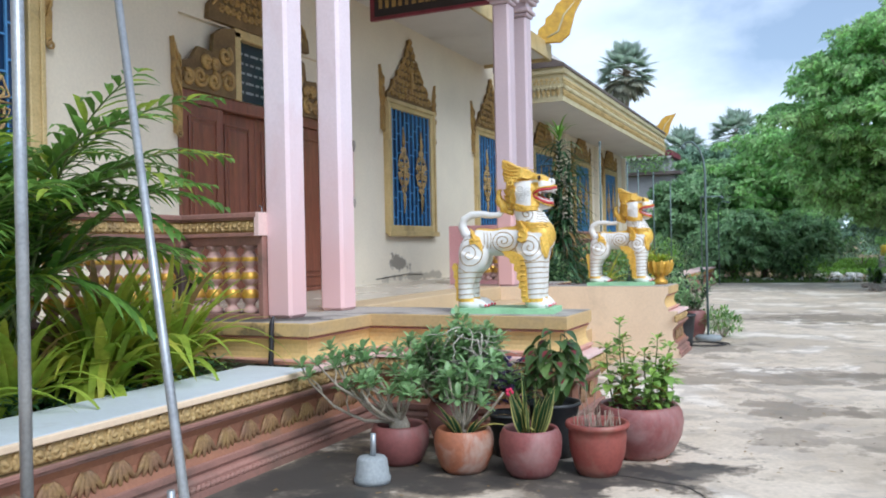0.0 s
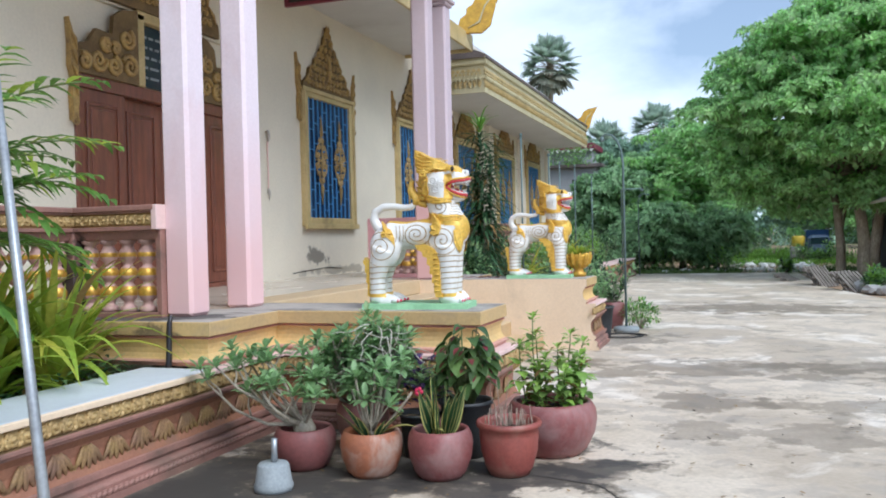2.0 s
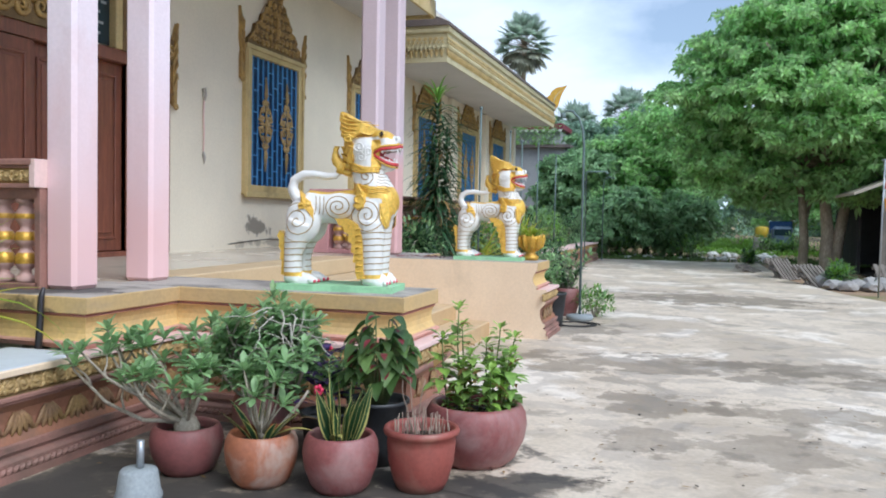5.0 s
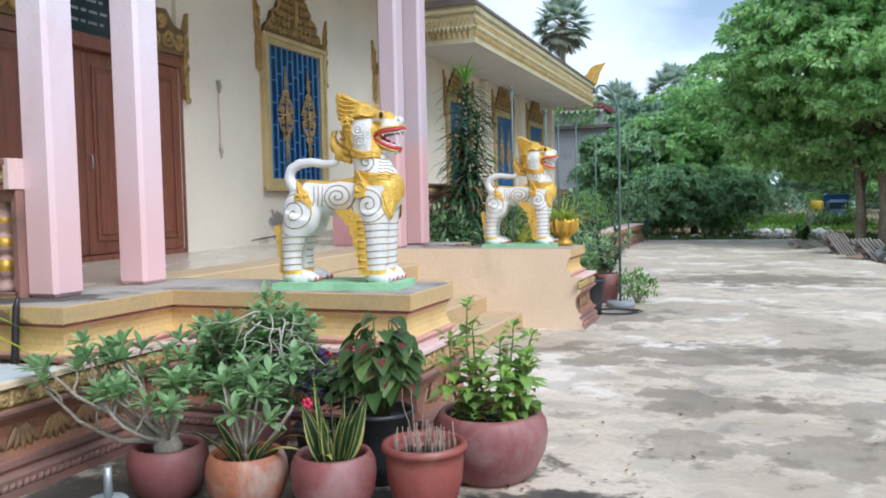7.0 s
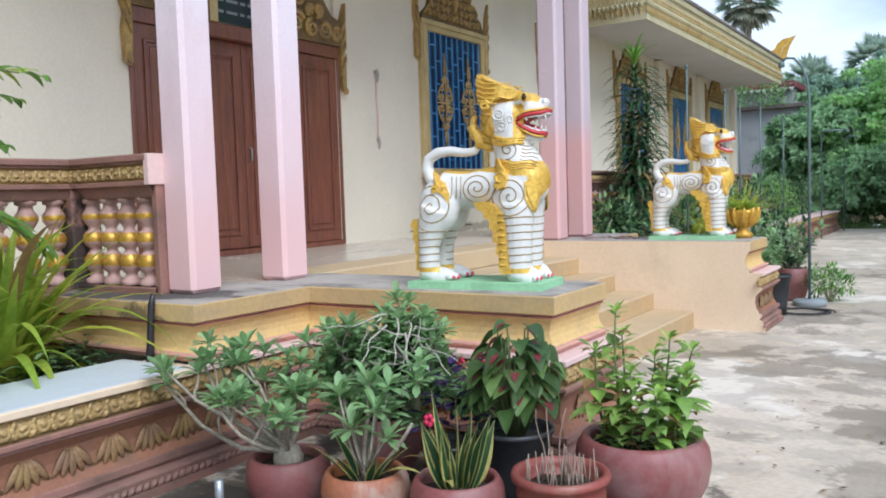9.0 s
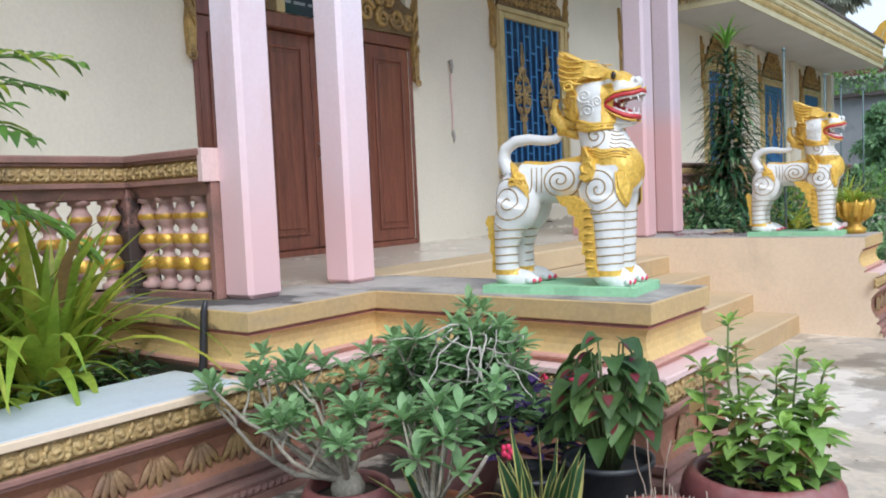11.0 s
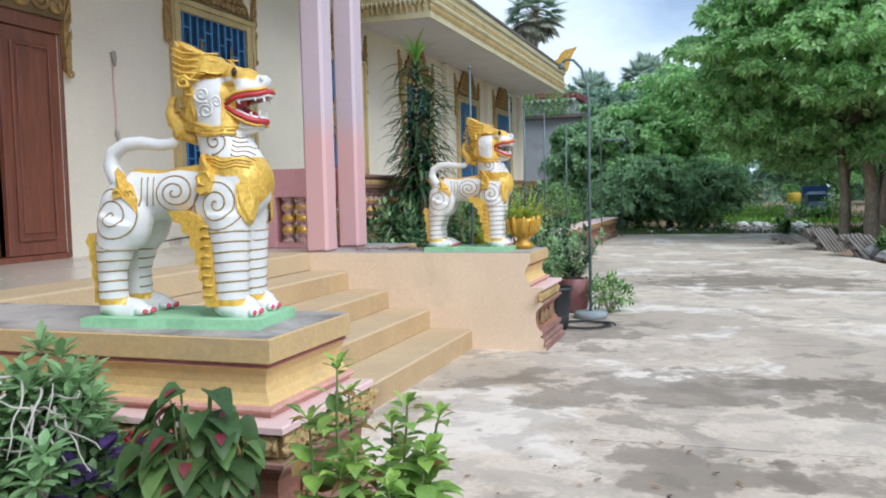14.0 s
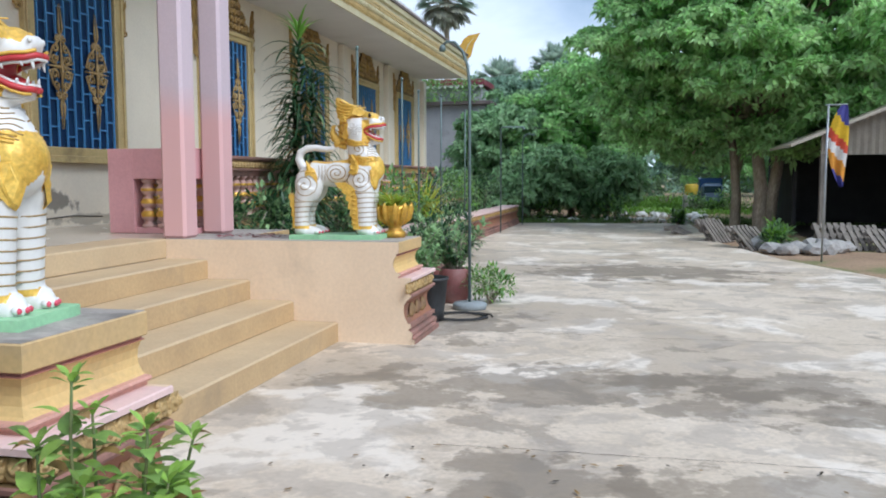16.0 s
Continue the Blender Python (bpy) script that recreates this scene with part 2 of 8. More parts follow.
# Far posts: a darker copy of the post colours
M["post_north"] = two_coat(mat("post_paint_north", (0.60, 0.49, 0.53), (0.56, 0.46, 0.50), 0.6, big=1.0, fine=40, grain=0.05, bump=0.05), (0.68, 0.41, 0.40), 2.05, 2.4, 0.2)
M["pink_wall"] = mat("pink_wall_paint", (0.66, 0.35, 0.36), (0.60, 0.31, 0.32), 0.65, big=1.5, grain=0.07)
M["floor_tile"] = stained(mat("porch_floor", (0.62, 0.55, 0.45), (0.55, 0.49, 0.40), 0.25, big=1.2, fine=30, grain=0.05, bump=0.02), (0.3, 0.27, 0.23), 1.0, 0.55, 0.7, 0.4)
M["edge_concrete"] = stained(mat("worn_edge_concrete", (0.46, 0.42, 0.37), (0.34, 0.31, 0.28), 0.75, big=2.0, grain=0.12), (0.08, 0.075, 0.07), 1.7, 0.5, 0.66, 0.75, seed=3.3)
M["blue_bar"] = mat("blue_enamel", (0.10, 0.30, 0.60), (0.08, 0.25, 0.52), 0.4, big=4, grain=0.1, bump=0.03)
M["blue_back"] = mat("dark_blue_board", (0.012, 0.045, 0.12), (0.008, 0.03, 0.09), 0.35, big=2, grain=0.1, bump=0.02)
M["dark_glass"] = mat("dark_glass", (0.02, 0.04, 0.05), (0.015, 0.03, 0.04), 0.1, big=2, grain=0.05, bump=0)
M["soffit"] = stained(mat("soffit_paint", (0.66, 0.64, 0.62), (0.60, 0.58, 0.56), 0.7, big=0.8, grain=0.05), (0.38, 0.34, 0.3), 0.8, 0.6, 0.75, 0.4)
M["fascia"] = stained(mat("fascia_gold_cream", (0.60, 0.55, 0.36), (0.53, 0.47, 0.28), 0.55, 0.1, big=3, fine=50, grain=0.12), (0.3, 0.24, 0.12), 3.0, 0.58, 0.72, 0.5)
M["roof"] = mat("grey_roof_tile", (0.16, 0.13, 0.12), (0.11, 0.09, 0.085), 0.75, big=2, fine=30, grain=0.25)
M["sign_dark"] = mat("sign_panel", (0.03, 0.025, 0.03), (0.02, 0.018, 0.02), 0.4, big=3, grain=0.1)
M["maroon"] = mat("maroon_paint", (0.22, 0.03, 0.05), (0.16, 0.025, 0.04), 0.5, big=3, grain=0.1)
M["steel"] = mat("galvanised_pipe", (0.42, 0.45, 0.47), (0.32, 0.34, 0.36), 0.42, 0.55, big=6, fine=60, grain=0.15, bump=0.05)
M["lampgreen"] = mat("grey_green_pipe", (0.16, 0.22, 0.22), (0.12, 0.17, 0.17), 0.5, 0.3, big=6, grain=0.15)
M["cement"] = stained(mat("cement_block", (0.31, 0.34, 0.35), (0.24, 0.27, 0.28), 0.8, big=3, fine=60, grain=0.15, bump=0.2), (0.15, 0.15, 0.14), 3, 0.55, 0.7, 0.5)
M["concrete"] = mat("yard_concrete", (0.68, 0.58, 0.46), (0.57, 0.475, 0.36), 0.72, big=0.7, fine=28, grain=0.12, bump=0.12)
stained(M["concrete"], (0.37, 0.295, 0.215), 0.42, 0.50, 0.56, 0.5, (1, 1, 1), 7.0, 0.55)
stained(M["concrete"], (0.79, 0.715, 0.615), 0.7, 0.54, 0.585, 0.75, (1, 1, 1), 31.0)
stained(M["concrete"], (0.17, 0.14, 0.105), 1.5, 0.575, 0.62, 0.5, (1, 1, 1), 21.0, 0.45)
stained(M["concrete"], (0.34, 0.28, 0.21), 5.0, 0.54, 0.64, 0.4, (1, 1, 1), 41.0)
stained(M["concrete"], (0.40, 0.345, 0.285), 2.2, 0.52, 0.575, 0.5, (1, 1, 1), 53.0)
# Damp patches; those at the pots and planter wall also paint in shadow
for cx, cy, rx, ry, am in ((-1.4, 5.2, 2.1, 1.3, 0.85), (-2.35, 4.0, 0.9, 3.0, 0.8), (1.5, 17.6, 2.4, 1.5, 0.7), (0.7, 9.9, 2.3, 0.9, 0.6), (2.1, 10.2, 1.2, 0.6, 0.6), (-0.5, 12.4, 0.8, 1.3, 0.6), (2.75, 9.6, 0.8, 0.35, 0.6), (0.8, 8.0, 0.7, 0.5, 0.6), (1.9, 8.1, 0.9, 0.5, 0.55), (1.3, 6.9, 1.1, 0.5, 0.5), (0.1, 5.6, 0.7, 0.5, 0.7), (2.6, 24.5, 2.2, 1.0, 0.4)):
    damp(M["concrete"], (cx, cy), (rx, ry), (0.175, 0.14, 0.10), am)
# Darkest damp round the pots, with the shadow between them put into its colour
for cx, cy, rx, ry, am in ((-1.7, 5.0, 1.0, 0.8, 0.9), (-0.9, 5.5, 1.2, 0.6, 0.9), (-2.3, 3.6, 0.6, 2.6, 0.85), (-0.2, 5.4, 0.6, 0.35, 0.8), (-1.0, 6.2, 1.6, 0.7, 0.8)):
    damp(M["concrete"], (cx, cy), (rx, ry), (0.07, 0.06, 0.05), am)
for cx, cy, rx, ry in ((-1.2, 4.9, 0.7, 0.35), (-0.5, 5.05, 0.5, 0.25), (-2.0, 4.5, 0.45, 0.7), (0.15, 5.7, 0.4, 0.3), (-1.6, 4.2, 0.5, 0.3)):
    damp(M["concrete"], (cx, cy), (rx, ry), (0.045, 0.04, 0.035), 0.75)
M["dirt"] = stained(mat("bare_dirt", (0.40, 0.27, 0.17), (0.30, 0.20, 0.125), 0.95, big=0.6, fine=18, grain=0.3, bump=0.5), (0.13, 0.17, 0.05), 0.35, 0.5, 0.58, 0.7, seed=9.0)
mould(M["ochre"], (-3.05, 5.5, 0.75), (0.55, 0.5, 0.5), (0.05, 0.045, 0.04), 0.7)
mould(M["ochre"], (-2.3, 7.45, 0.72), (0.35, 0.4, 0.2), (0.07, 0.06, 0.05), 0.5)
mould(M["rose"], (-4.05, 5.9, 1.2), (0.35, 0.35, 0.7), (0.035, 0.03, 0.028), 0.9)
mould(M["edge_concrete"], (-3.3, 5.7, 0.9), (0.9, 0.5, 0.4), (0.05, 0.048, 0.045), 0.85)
mould(M["cream"], (-5.53, 12.78, 1.22), (0.3, 0.55, 0.22), (0.10, 0.09, 0.08), 0.75)
mould(M["cream"], (-5.53, 13.3, 1.0), (0.3, 1.6, 0.1), (0.16, 0.14, 0.11), 0.5)
M["soil"] = mat("dark_soil", (0.06, 0.045, 0.03), (0.03, 0.024, 0.016), 0.95, big=5, fine=40, grain=0.4, bump=0.6)


# ---- mesh helpers ----
def part(name, bm, material, parent=None, label="", smooth=False):
    """One mesh object out of a bmesh, under a thing or a part."""
    bmesh.ops.recalc_face_normals(bm, faces=bm.faces)
    me = bpy.data.meshes.new(name)
    bm.to_mesh(me)
    bm.free()
    for mm in (material if isinstance(material, (list, tuple)) else [material]):
        me.materials.append(mm)
    if smooth:
        me.polygons.foreach_set("use_smooth", [True] * len(me.polygons))
        me.set_sharp_from_angle(angle=radians(50))
    ob = new(name, me)
    ob.parent = parent
    if label:
        tagged(ob, label)
    return ob


def empty(name, x, y, z, label, category, group="", kind="", rz=0):
    ob = new(name)
    ob.matrix_world = pose(x, y, z, 0, 0, rz)
    ob.empty_display_size = 0.1
    return tagged(ob, label, category, group, kind)


def box(bm, x0, x1, y0, y1, z0, z1, bev=0.0, m=0):
    vs = [bm.verts.new(p) for p in ((x0, y0, z0), (x1, y0, z0), (x1, y1, z0), (x0, y1, z0), (x0, y0, z1), (x1, y0, z1), (x1, y1, z1), (x0, y1, z1))]
    fs = [bm.faces.new([vs[i] for i in f]) for f in ((3, 2, 1, 0), (4, 5, 6, 7), (0, 1, 5, 4), (1, 2, 6, 5), (2, 3, 7, 6), (3, 0, 4, 7))]
    for f in fs:
        f.material_index = m
    if bev:
        es = list({e for f in fs for e in f.edges})
        bmesh.ops.bevel(bm, geom=es, offset=bev, segments=1, affect="EDGES", profile=0.7)
    return bm


def boxed(*a, **k):
    return box(bmesh.new(), *a, **k)


def tube(bm, pts, radii, n=8, m=0, cap=True, flat=1.0):
    """A tube along points; radii is one number or one for each point."""
    pts = [Vector(p) for p in pts]
    radii = radii if isinstance(radii, (list, tuple)) else [radii] * len(pts)
    rings, side = [], None
    for i, p in enumerate(pts):
        d = (pts[min(i + 1, len(pts) - 1)] - pts[max(i - 1, 0)]).normalized()
        if side is None:
            side = d.orthogonal().normalized()
        side = (side - d * side.dot(d)).normalized()
        up = d.cross(side)
        rings.append([bm.verts.new(p + (side * math.cos(a) + up * math.sin(a) * flat) * radii[i]) for a in (2 * math.pi * k / n for k in range(n))])
    for r0, r1 in zip(rings, rings[1:]):
        for k in range(n):
            f = bm.faces.new((r0[k], r0[(k + 1) % n], r1[(k + 1) % n], r1[k]))
            f.material_index = m
            f.smooth = True
    if cap:
        for r in (rings[0][::-1], rings[-1]):
            f = bm.faces.new(r)
            f.material_index = m
    return bm


def lathe(bm, profile, c=(0, 0, 0), n=24, m=0, wobble=0.0, square=False):
    """A turned shape from (radius, height) pairs."""
    rings = []
    for r, z in profile:
        rings.append([bm.verts.new((c[0] + r * math.cos(a) * (1 + wobble * math.sin(3 * a)), c[1] + r * math.sin(a) * (1 + wobble * math.sin(3 * a)), c[2] + z)) for a in (2 * math.pi * (k + 0.5 * square) / n for k in range(n))])
    for r0, r1 in zip(rings, rings[1:]):
        for k in range(n):
            f = bm.faces.new((r0[k], r0[(k + 1) % n], r1[(k + 1) % n], r1[k]))
            f.smooth = not square
            f.material_index = m
    for r in (rings[0][::-1], rings[-1]):
        bm.faces.new(r).material_index = m
    return bm


def moulding(bm, path, profile, m=0):
    """Sweeps (outset, height) pairs along a plan line, mitred; outwards is to the right of the way."""
    pts = [Vector((*p, 0)) for p in path]
    offs = []
    for i, p in enumerate(pts):
        ds = []
        if i:
            ds.append((p - pts[i - 1]).normalized())
        if i < len(pts) - 1:
            ds.append((pts[i + 1] - p).normalized())
        ns = [Vector((d.y, -d.x, 0)) for d in ds]
        if len(ns) == 2:
            s = ns[0] + ns[1]
            offs.append(s / s.dot(ns[0]))
        else:
            offs.append(ns[0])
    rows = [[bm.verts.new((p + o * off) + Vector((0, 0, z))) for off, z in profile] for p, o in zip(pts, offs)]
    for a, b in zip(rows, rows[1:]):
        for k in range(len(profile) - 1):
            f = bm.faces.new((a[k], b[k], b[k + 1], a[k + 1]))
            f.material_index = m
    return bm


def prism(bm, outline, axis, t0, t1, m=0):
    """A flat outline given thickness along an axis: outline pairs are the other two axes in order."""
    def at(u, v, t):
        return {"x": (t, u, v), "y": (u, t, v), "z": (u, v, t)}[axis]
    a = [bm.verts.new(at(u, v, t0)) for u, v in outline]
    b = [bm.verts.new(at(u, v, t1)) for u, v in outline]
    fs = [bm.faces.new(a), bm.faces.new(b[::-1])]
    for i in range(len(a)):
        fs.append(bm.faces.new((a[i], a[i - 1], b[i - 1], b[i])))
    for f in fs:
        f.material_index = m
    return bm


# ---- plan ----
WX = -5.53            # face of the hall's wall
FL = 0.925            # porch floor
PX, PY = -2.55, 5.49  # porch corner
PED_X = -0.80         # front of both stair pedestals
P1, P1N = 6.45, 7.20
P2, P2N = 11.15, 11.95
PYN = 12.75
RISE = 0.185
VX = -4.02            # edge of the veranda beside the porch
NX = -2.62            # planter wall on the far side
WINDOWS = (4.69, 13.17, 17.07, 20.85, 24.6, 28.2)
DOOR = (7.46, 10.42, 0.95, 4.22)

# ---- ground ----
bm = bmesh.new()
bmesh.ops.create_grid(bm, x_segments=60, y_segments=60, size=1500)
for v in bm.verts:
    v.co.z = -0.05
tagged(part("ground", bm, M["dirt"]), "bare brown earth with patches of low grass", "ground", kind="structure")

bm = bmesh.new()
prism(bm, [(-2.9, -14), (9, -14), (9, 13.2), (6.2, 15.0), (5.0, 17.0), (3.9, 20.2), (3.2, 24.0), (3.0, 32.4), (-2.9, 32.0)], "z", -0.3, 0.0)
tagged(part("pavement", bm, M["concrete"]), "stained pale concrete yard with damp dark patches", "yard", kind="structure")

# ---- hall walls, with openings ----
hall = empty("wall_east", WX, 10, 0, "cream plastered hall wall with a door and tall windows", "wall", kind="structure")


def world_part(name, bm, material, parent, label="", smooth=False):
    """A part modelled in world places under a parent that stands elsewhere."""
    ob = part(name, bm, material, parent, label, smooth)
    ob.matrix_parent_inverse = parent.matrix_world.inverted()
    return ob


openings = [(c - 0.72, c + 0.72, 1.90, 3.86) for c in WINDOWS] + [DOOR]
bm = bmesh.new()
edge = -8.0
for y0, y1, z0, z1 in sorted(openings):
    box(bm, WX - 0.25, WX, edge, y0, 0, 6.6)
    box(bm, WX - 0.25, WX, y0, y1, 0, z0)
    box(bm, WX - 0.25, WX, y0, y1, z1, 6.6)
    edge = y1
box(bm, WX - 0.25, WX, edge, 30.5, 0, 6.6)
world_part("wall", bm, M["cream"], hall)
for n_, a in (("wall_south", (-16, WX - 0.25, -8.0, -7.75, 0, 6.6)), ("wall_north", (-16, WX - 0.25, 30.25, 30.5, 0, 6.6)), ("wall_west", (-16.25, -16, -8, 30.5, 0, 6.6))):
    tagged(part(n_, boxed(*a), M["cream"]), "plain cream plastered wall of the hall", "wall", kind="structure")
# Unseen ceiling, added so that no sky light shows through the door gaps
tagged(part("ceiling", boxed(-16.2, WX - 0.02, -8, 30.5, 6.6, 6.7), M["soffit"]), "unseen ceiling added to keep skylight out of the hall", "ceiling", kind="structure")
tagged(part("floor", boxed(-16, WX - 0.25, -7.75, 30.25, 0.8, 0.92), M["floor_tile"]), "hall floor inside the walls", "floor", kind="structure")
# pilasters on the wall's face
for y in (22.8, 26.4, 30.36):
    world_part("pilaster", boxed(WX + 0.003, WX + 0.14, y - 0.18, y + 0.14, FL, 4.62, 0.01), M["cream"], hall)

# ---- porch: floor, plinths, steps ----
porch = empty("porch_platform", -3, 9, 0, "raised porch platform with ochre mouldings and gilded base", "platform", kind="structure")
bm = bmesh.new()
box(bm, WX, -3.11, PY + 0.1, PYN - 0.1, 0, FL - 0.004)
box(bm, WX, VX, -8, PY + 0.1, 0, FL - 0.004)
box(bm, WX, VX, PYN - 0.1, 30.2, 0, FL - 0.004)
world_part("core", bm, M["floor_tile"], porch, "pale polished porch floor")
bm = bmesh.new()
box(bm, -3.11, PX - 0.06, PY + 0.06, P1N - 0.003, 0, FL - 0.006)
box(bm, PX - 0.06, PED_X - 0.06, P1 + 0.06, P1N - 0.003, 0, FL - 0.006)
box(bm, -3.11, PX - 0.06, P2 + 0.003, PYN - 0.06, 0, FL - 0.006)
box(bm, PX - 0.06, PED_X - 0.06, P2 + 0.003, P2N - 0.06, 0, FL - 0.006)
world_part("pedestal_core", bm, M["edge_concrete"], porch)
# worn concrete margin on top along the edges
bm = bmesh.new()
box(bm, -3.3, PX - 0.001, PY + 0.001, P1 + 0.1, FL - 0.05, FL)
box(bm, -3.11, PED_X - 0.001, P1 + 0.001, P1N - 0.001, FL - 0.05, FL + 0.002)
box(bm, VX - 0.3, -3.3, PY + 0.001, PY + 0.55, FL - 0.05, FL)
box(bm, -3.11, PED_X - 0.001, P2 + 0.001, P2N - 0.001, FL - 0.05, FL + 0.002)
box(bm, -3.3, PX - 0.001, P2N - 0.001, PYN - 0.001, FL - 0.05, FL)
world_part("top_margin", bm, M["edge_concrete"], porch, "weathered grey concrete margin")

SLAB = [(0, FL), (0.008, FL - 0.006), (0.008, FL - 0.100), (0, FL - 0.106)]
GROOVE = [(0, FL - 0.106), (-0.02, FL - 0.110), (-0.02, FL - 0.118), (-0.004, FL - 0.124)]
BODY = [(-0.004, FL - 0.124), (-0.026, FL - 0.135), (-0.04, FL - 0.165), (-0.045, FL - 0.20), (-0.04, FL - 0.235), (-0.022, FL - 0.268), (-0.008, FL - 0.278)]
FOOT = [(-0.008, FL - 0.278), (0.018, FL - 0.282), (0.024, FL - 0.292), (0.018, FL - 0.303), (0.0, FL - 0.306), (0.0, 0.60)]
LEDGE = [(0.0, 0.600), (0.118, 0.603), (0.124, 0.597), (0.124, 0.572), (0.108, 0.566)]
FRIEZE = [(0.108, 0.566), (0.090, 0.56), (0.090, 0.462), (0.108, 0.456)]
STRIP = [(0.108, 0.456), (0.120, 0.450), (0.120, 0.432), (0.10, 0.424), (0.10, 0.410), (0.085, 0.404)]
PANEL = [(0.085, 0.404), (0.055, 0.36), (0.050, 0.30), (0.062, 0.24), (0.090, 0.19)]
TOE = [(0.090, 0.19), (0.115, 0.185), (0.115, 0.150), (0.095, 0.14), (0.095, 0.125), (0.12, 0.115), (0.132, 0.10), (0.132, 0.085)]
ROPE = [(0.132, 0.085), (0.128, 0.05), (0.15, 0.045), (0.15, 0.0)]
UPPER_S = [(VX, -8), (VX, PY), (PX, PY), (PX, P1), (PED_X, P1), (PED_X, P1N)]
UPPER_N = [(PED_X, P2), (PED_X, P2N), (PX, P2N), (PX, PYN), (VX, PYN), (VX, 30)]
LOWER_S = [(PX, -8), (PX, P1), (PED_X, P1), (PED_X, P1N)]
LOWER_N = [(PED_X, P2), (PED_X, P2N), (NX, P2N), (NX, 31.6)]
for upper, lower in ((UPPER_S, LOWER_S), (UPPER_N, LOWER_N)):
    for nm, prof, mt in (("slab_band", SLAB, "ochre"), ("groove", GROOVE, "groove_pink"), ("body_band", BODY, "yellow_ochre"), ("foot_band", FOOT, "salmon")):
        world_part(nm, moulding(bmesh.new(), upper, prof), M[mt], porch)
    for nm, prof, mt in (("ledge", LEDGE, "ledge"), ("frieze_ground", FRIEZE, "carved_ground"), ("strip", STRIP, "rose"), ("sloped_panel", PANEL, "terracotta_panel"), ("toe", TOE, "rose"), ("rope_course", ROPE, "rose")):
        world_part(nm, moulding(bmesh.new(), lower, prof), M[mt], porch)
# flat flanks towards the stairs, cut to the mouldings' outline
side = SLAB + GROOVE[1:] + BODY[1:] + FOOT[1:] + LEDGE[1:] + FRIEZE[1:] + STRIP[1:] + PANEL[1:] + TOE[1:] + ROPE[1:]
for y0, y1 in ((P1N - 0.03, P1N + 0.0015), (P2 - 0.0015, P2 + 0.03)):
    bm = bmesh.new()
    prism(bm, [(-3.12, 0.0), (-3.12, FL)] + [(PED_X + o - 0.003, z) for o, z in side], "y", y0, y1)
    world_part("stair_flank", bm, M["peach"], porch, "flat peach plaster flank beside the stairs")
# planter walls: cap and back
wall_s = empty("planter_wall", PX, 2, 0, "low planter wall with gilded frieze and pale blue cap", "wall", kind="structure")
bm = bmesh.new()
box(bm, -3.02, PX + 0.105, -8, 5.36, 0.575, 0.607, 0.004)
world_part("cap", bm, M["blue_top"], wall_s, "pale blue painted cap")
world_part("cap_edge", boxed(PX + 0.106, PX + 0.132, -8, 5.36, 0.566, 0.606, 0.006), M["peach"], wall_s, "peach painted rim of the cap")
world_part("back", boxed(-2.98, PX + 0.02, -8, PY + 0.02, 0, 0.58), M["peach"], wall_s)
wall_n = empty("planter_wall", NX, 20, 0, "low planter wall running along the far garden", "wall", kind="structure")
world_part("cap", boxed(-3.06, NX + 0.13, PYN, 31.6, 0.575, 0.612, 0.004), M["ledge"], wall_n, "pale weathered cap")
world_part("back", boxed(-3.02, NX + 0.02, P2N, 31.5, 0, 0.58), M["peach"], wall_n)
for y0, y1, nm in ((-8, PY, "s"), (PYN, 30, "n")):
    bm = bmesh.new()
    bmesh.ops.create_grid(bm, x_segments=14, y_segments=90, size=0.5)
    for v in bm.verts:
        v.co = Vector((-3.5 + v.co.x * 1.1, (y0 + y1) / 2 + v.co.y * (y1 - y0), 0.44 + 0.05 * noise.noise(Vector((v.co.x * 7, v.co.y * 60, 0)))))
    tagged(part("planter_soil", bm, M["soil"]), "dark damp soil in the planter bed", "soil", kind="stuff")

stairs = empty("stairs", -2, 9, 0, "wide flight of cream painted concrete steps", "stairs", kind="structure")
for i in range(4):
    bm = bmesh.new()
    x = -1.38 - 0.433 * i
    box(bm, -3.112, x, P1N + 0.001, P2 - 0.001, RISE * i if i else -0.02, RISE * (i + 1) - 0.001 * (i == 0), 0.012)
    world_part("step", bm, M["step"], stairs)
    world_part("riser", boxed(x - 0.004, x + 0.003, P1N + 0.003, P2 - 0.003, RISE * i + 0.004, RISE * (i + 1) - 0.014), M["riser"], stairs, "ochre painted riser")
world_part("nosing", boxed(-3.6, -3.1, P1N + 0.001, P2 - 0.001, FL - RISE, FL + 0.003, 0.012), M["step"], stairs, "cream edge of the porch floor")

# ---- porch posts ----


def porch_post(x, y, material, label):
    e = empty("porch_post", x, y, FL, label, "post", "porch posts")
    bm = boxed(-0.125, 0.125, -0.125, 0.125, 0, 4.0, 0.028)
    part("shaft", bm, material, e)
    bm = bmesh.new()
    for z0, z1, r in ((4.0, 4.05, 0.15), (4.05, 4.11, 0.185), (4.11, 4.20, 0.15), (4.20, 4.26, 0.2), (4.26, 4.34, 0.23)):
        box(bm, -r, r, -r, r, z0, z1, 0.012)
    part("capital", bm, material, e, "stepped pink capital")
    return e


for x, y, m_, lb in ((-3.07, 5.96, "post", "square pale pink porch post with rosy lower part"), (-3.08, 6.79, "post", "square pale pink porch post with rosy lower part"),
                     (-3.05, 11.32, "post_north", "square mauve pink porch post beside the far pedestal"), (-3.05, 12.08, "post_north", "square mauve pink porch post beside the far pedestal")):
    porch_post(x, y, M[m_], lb)

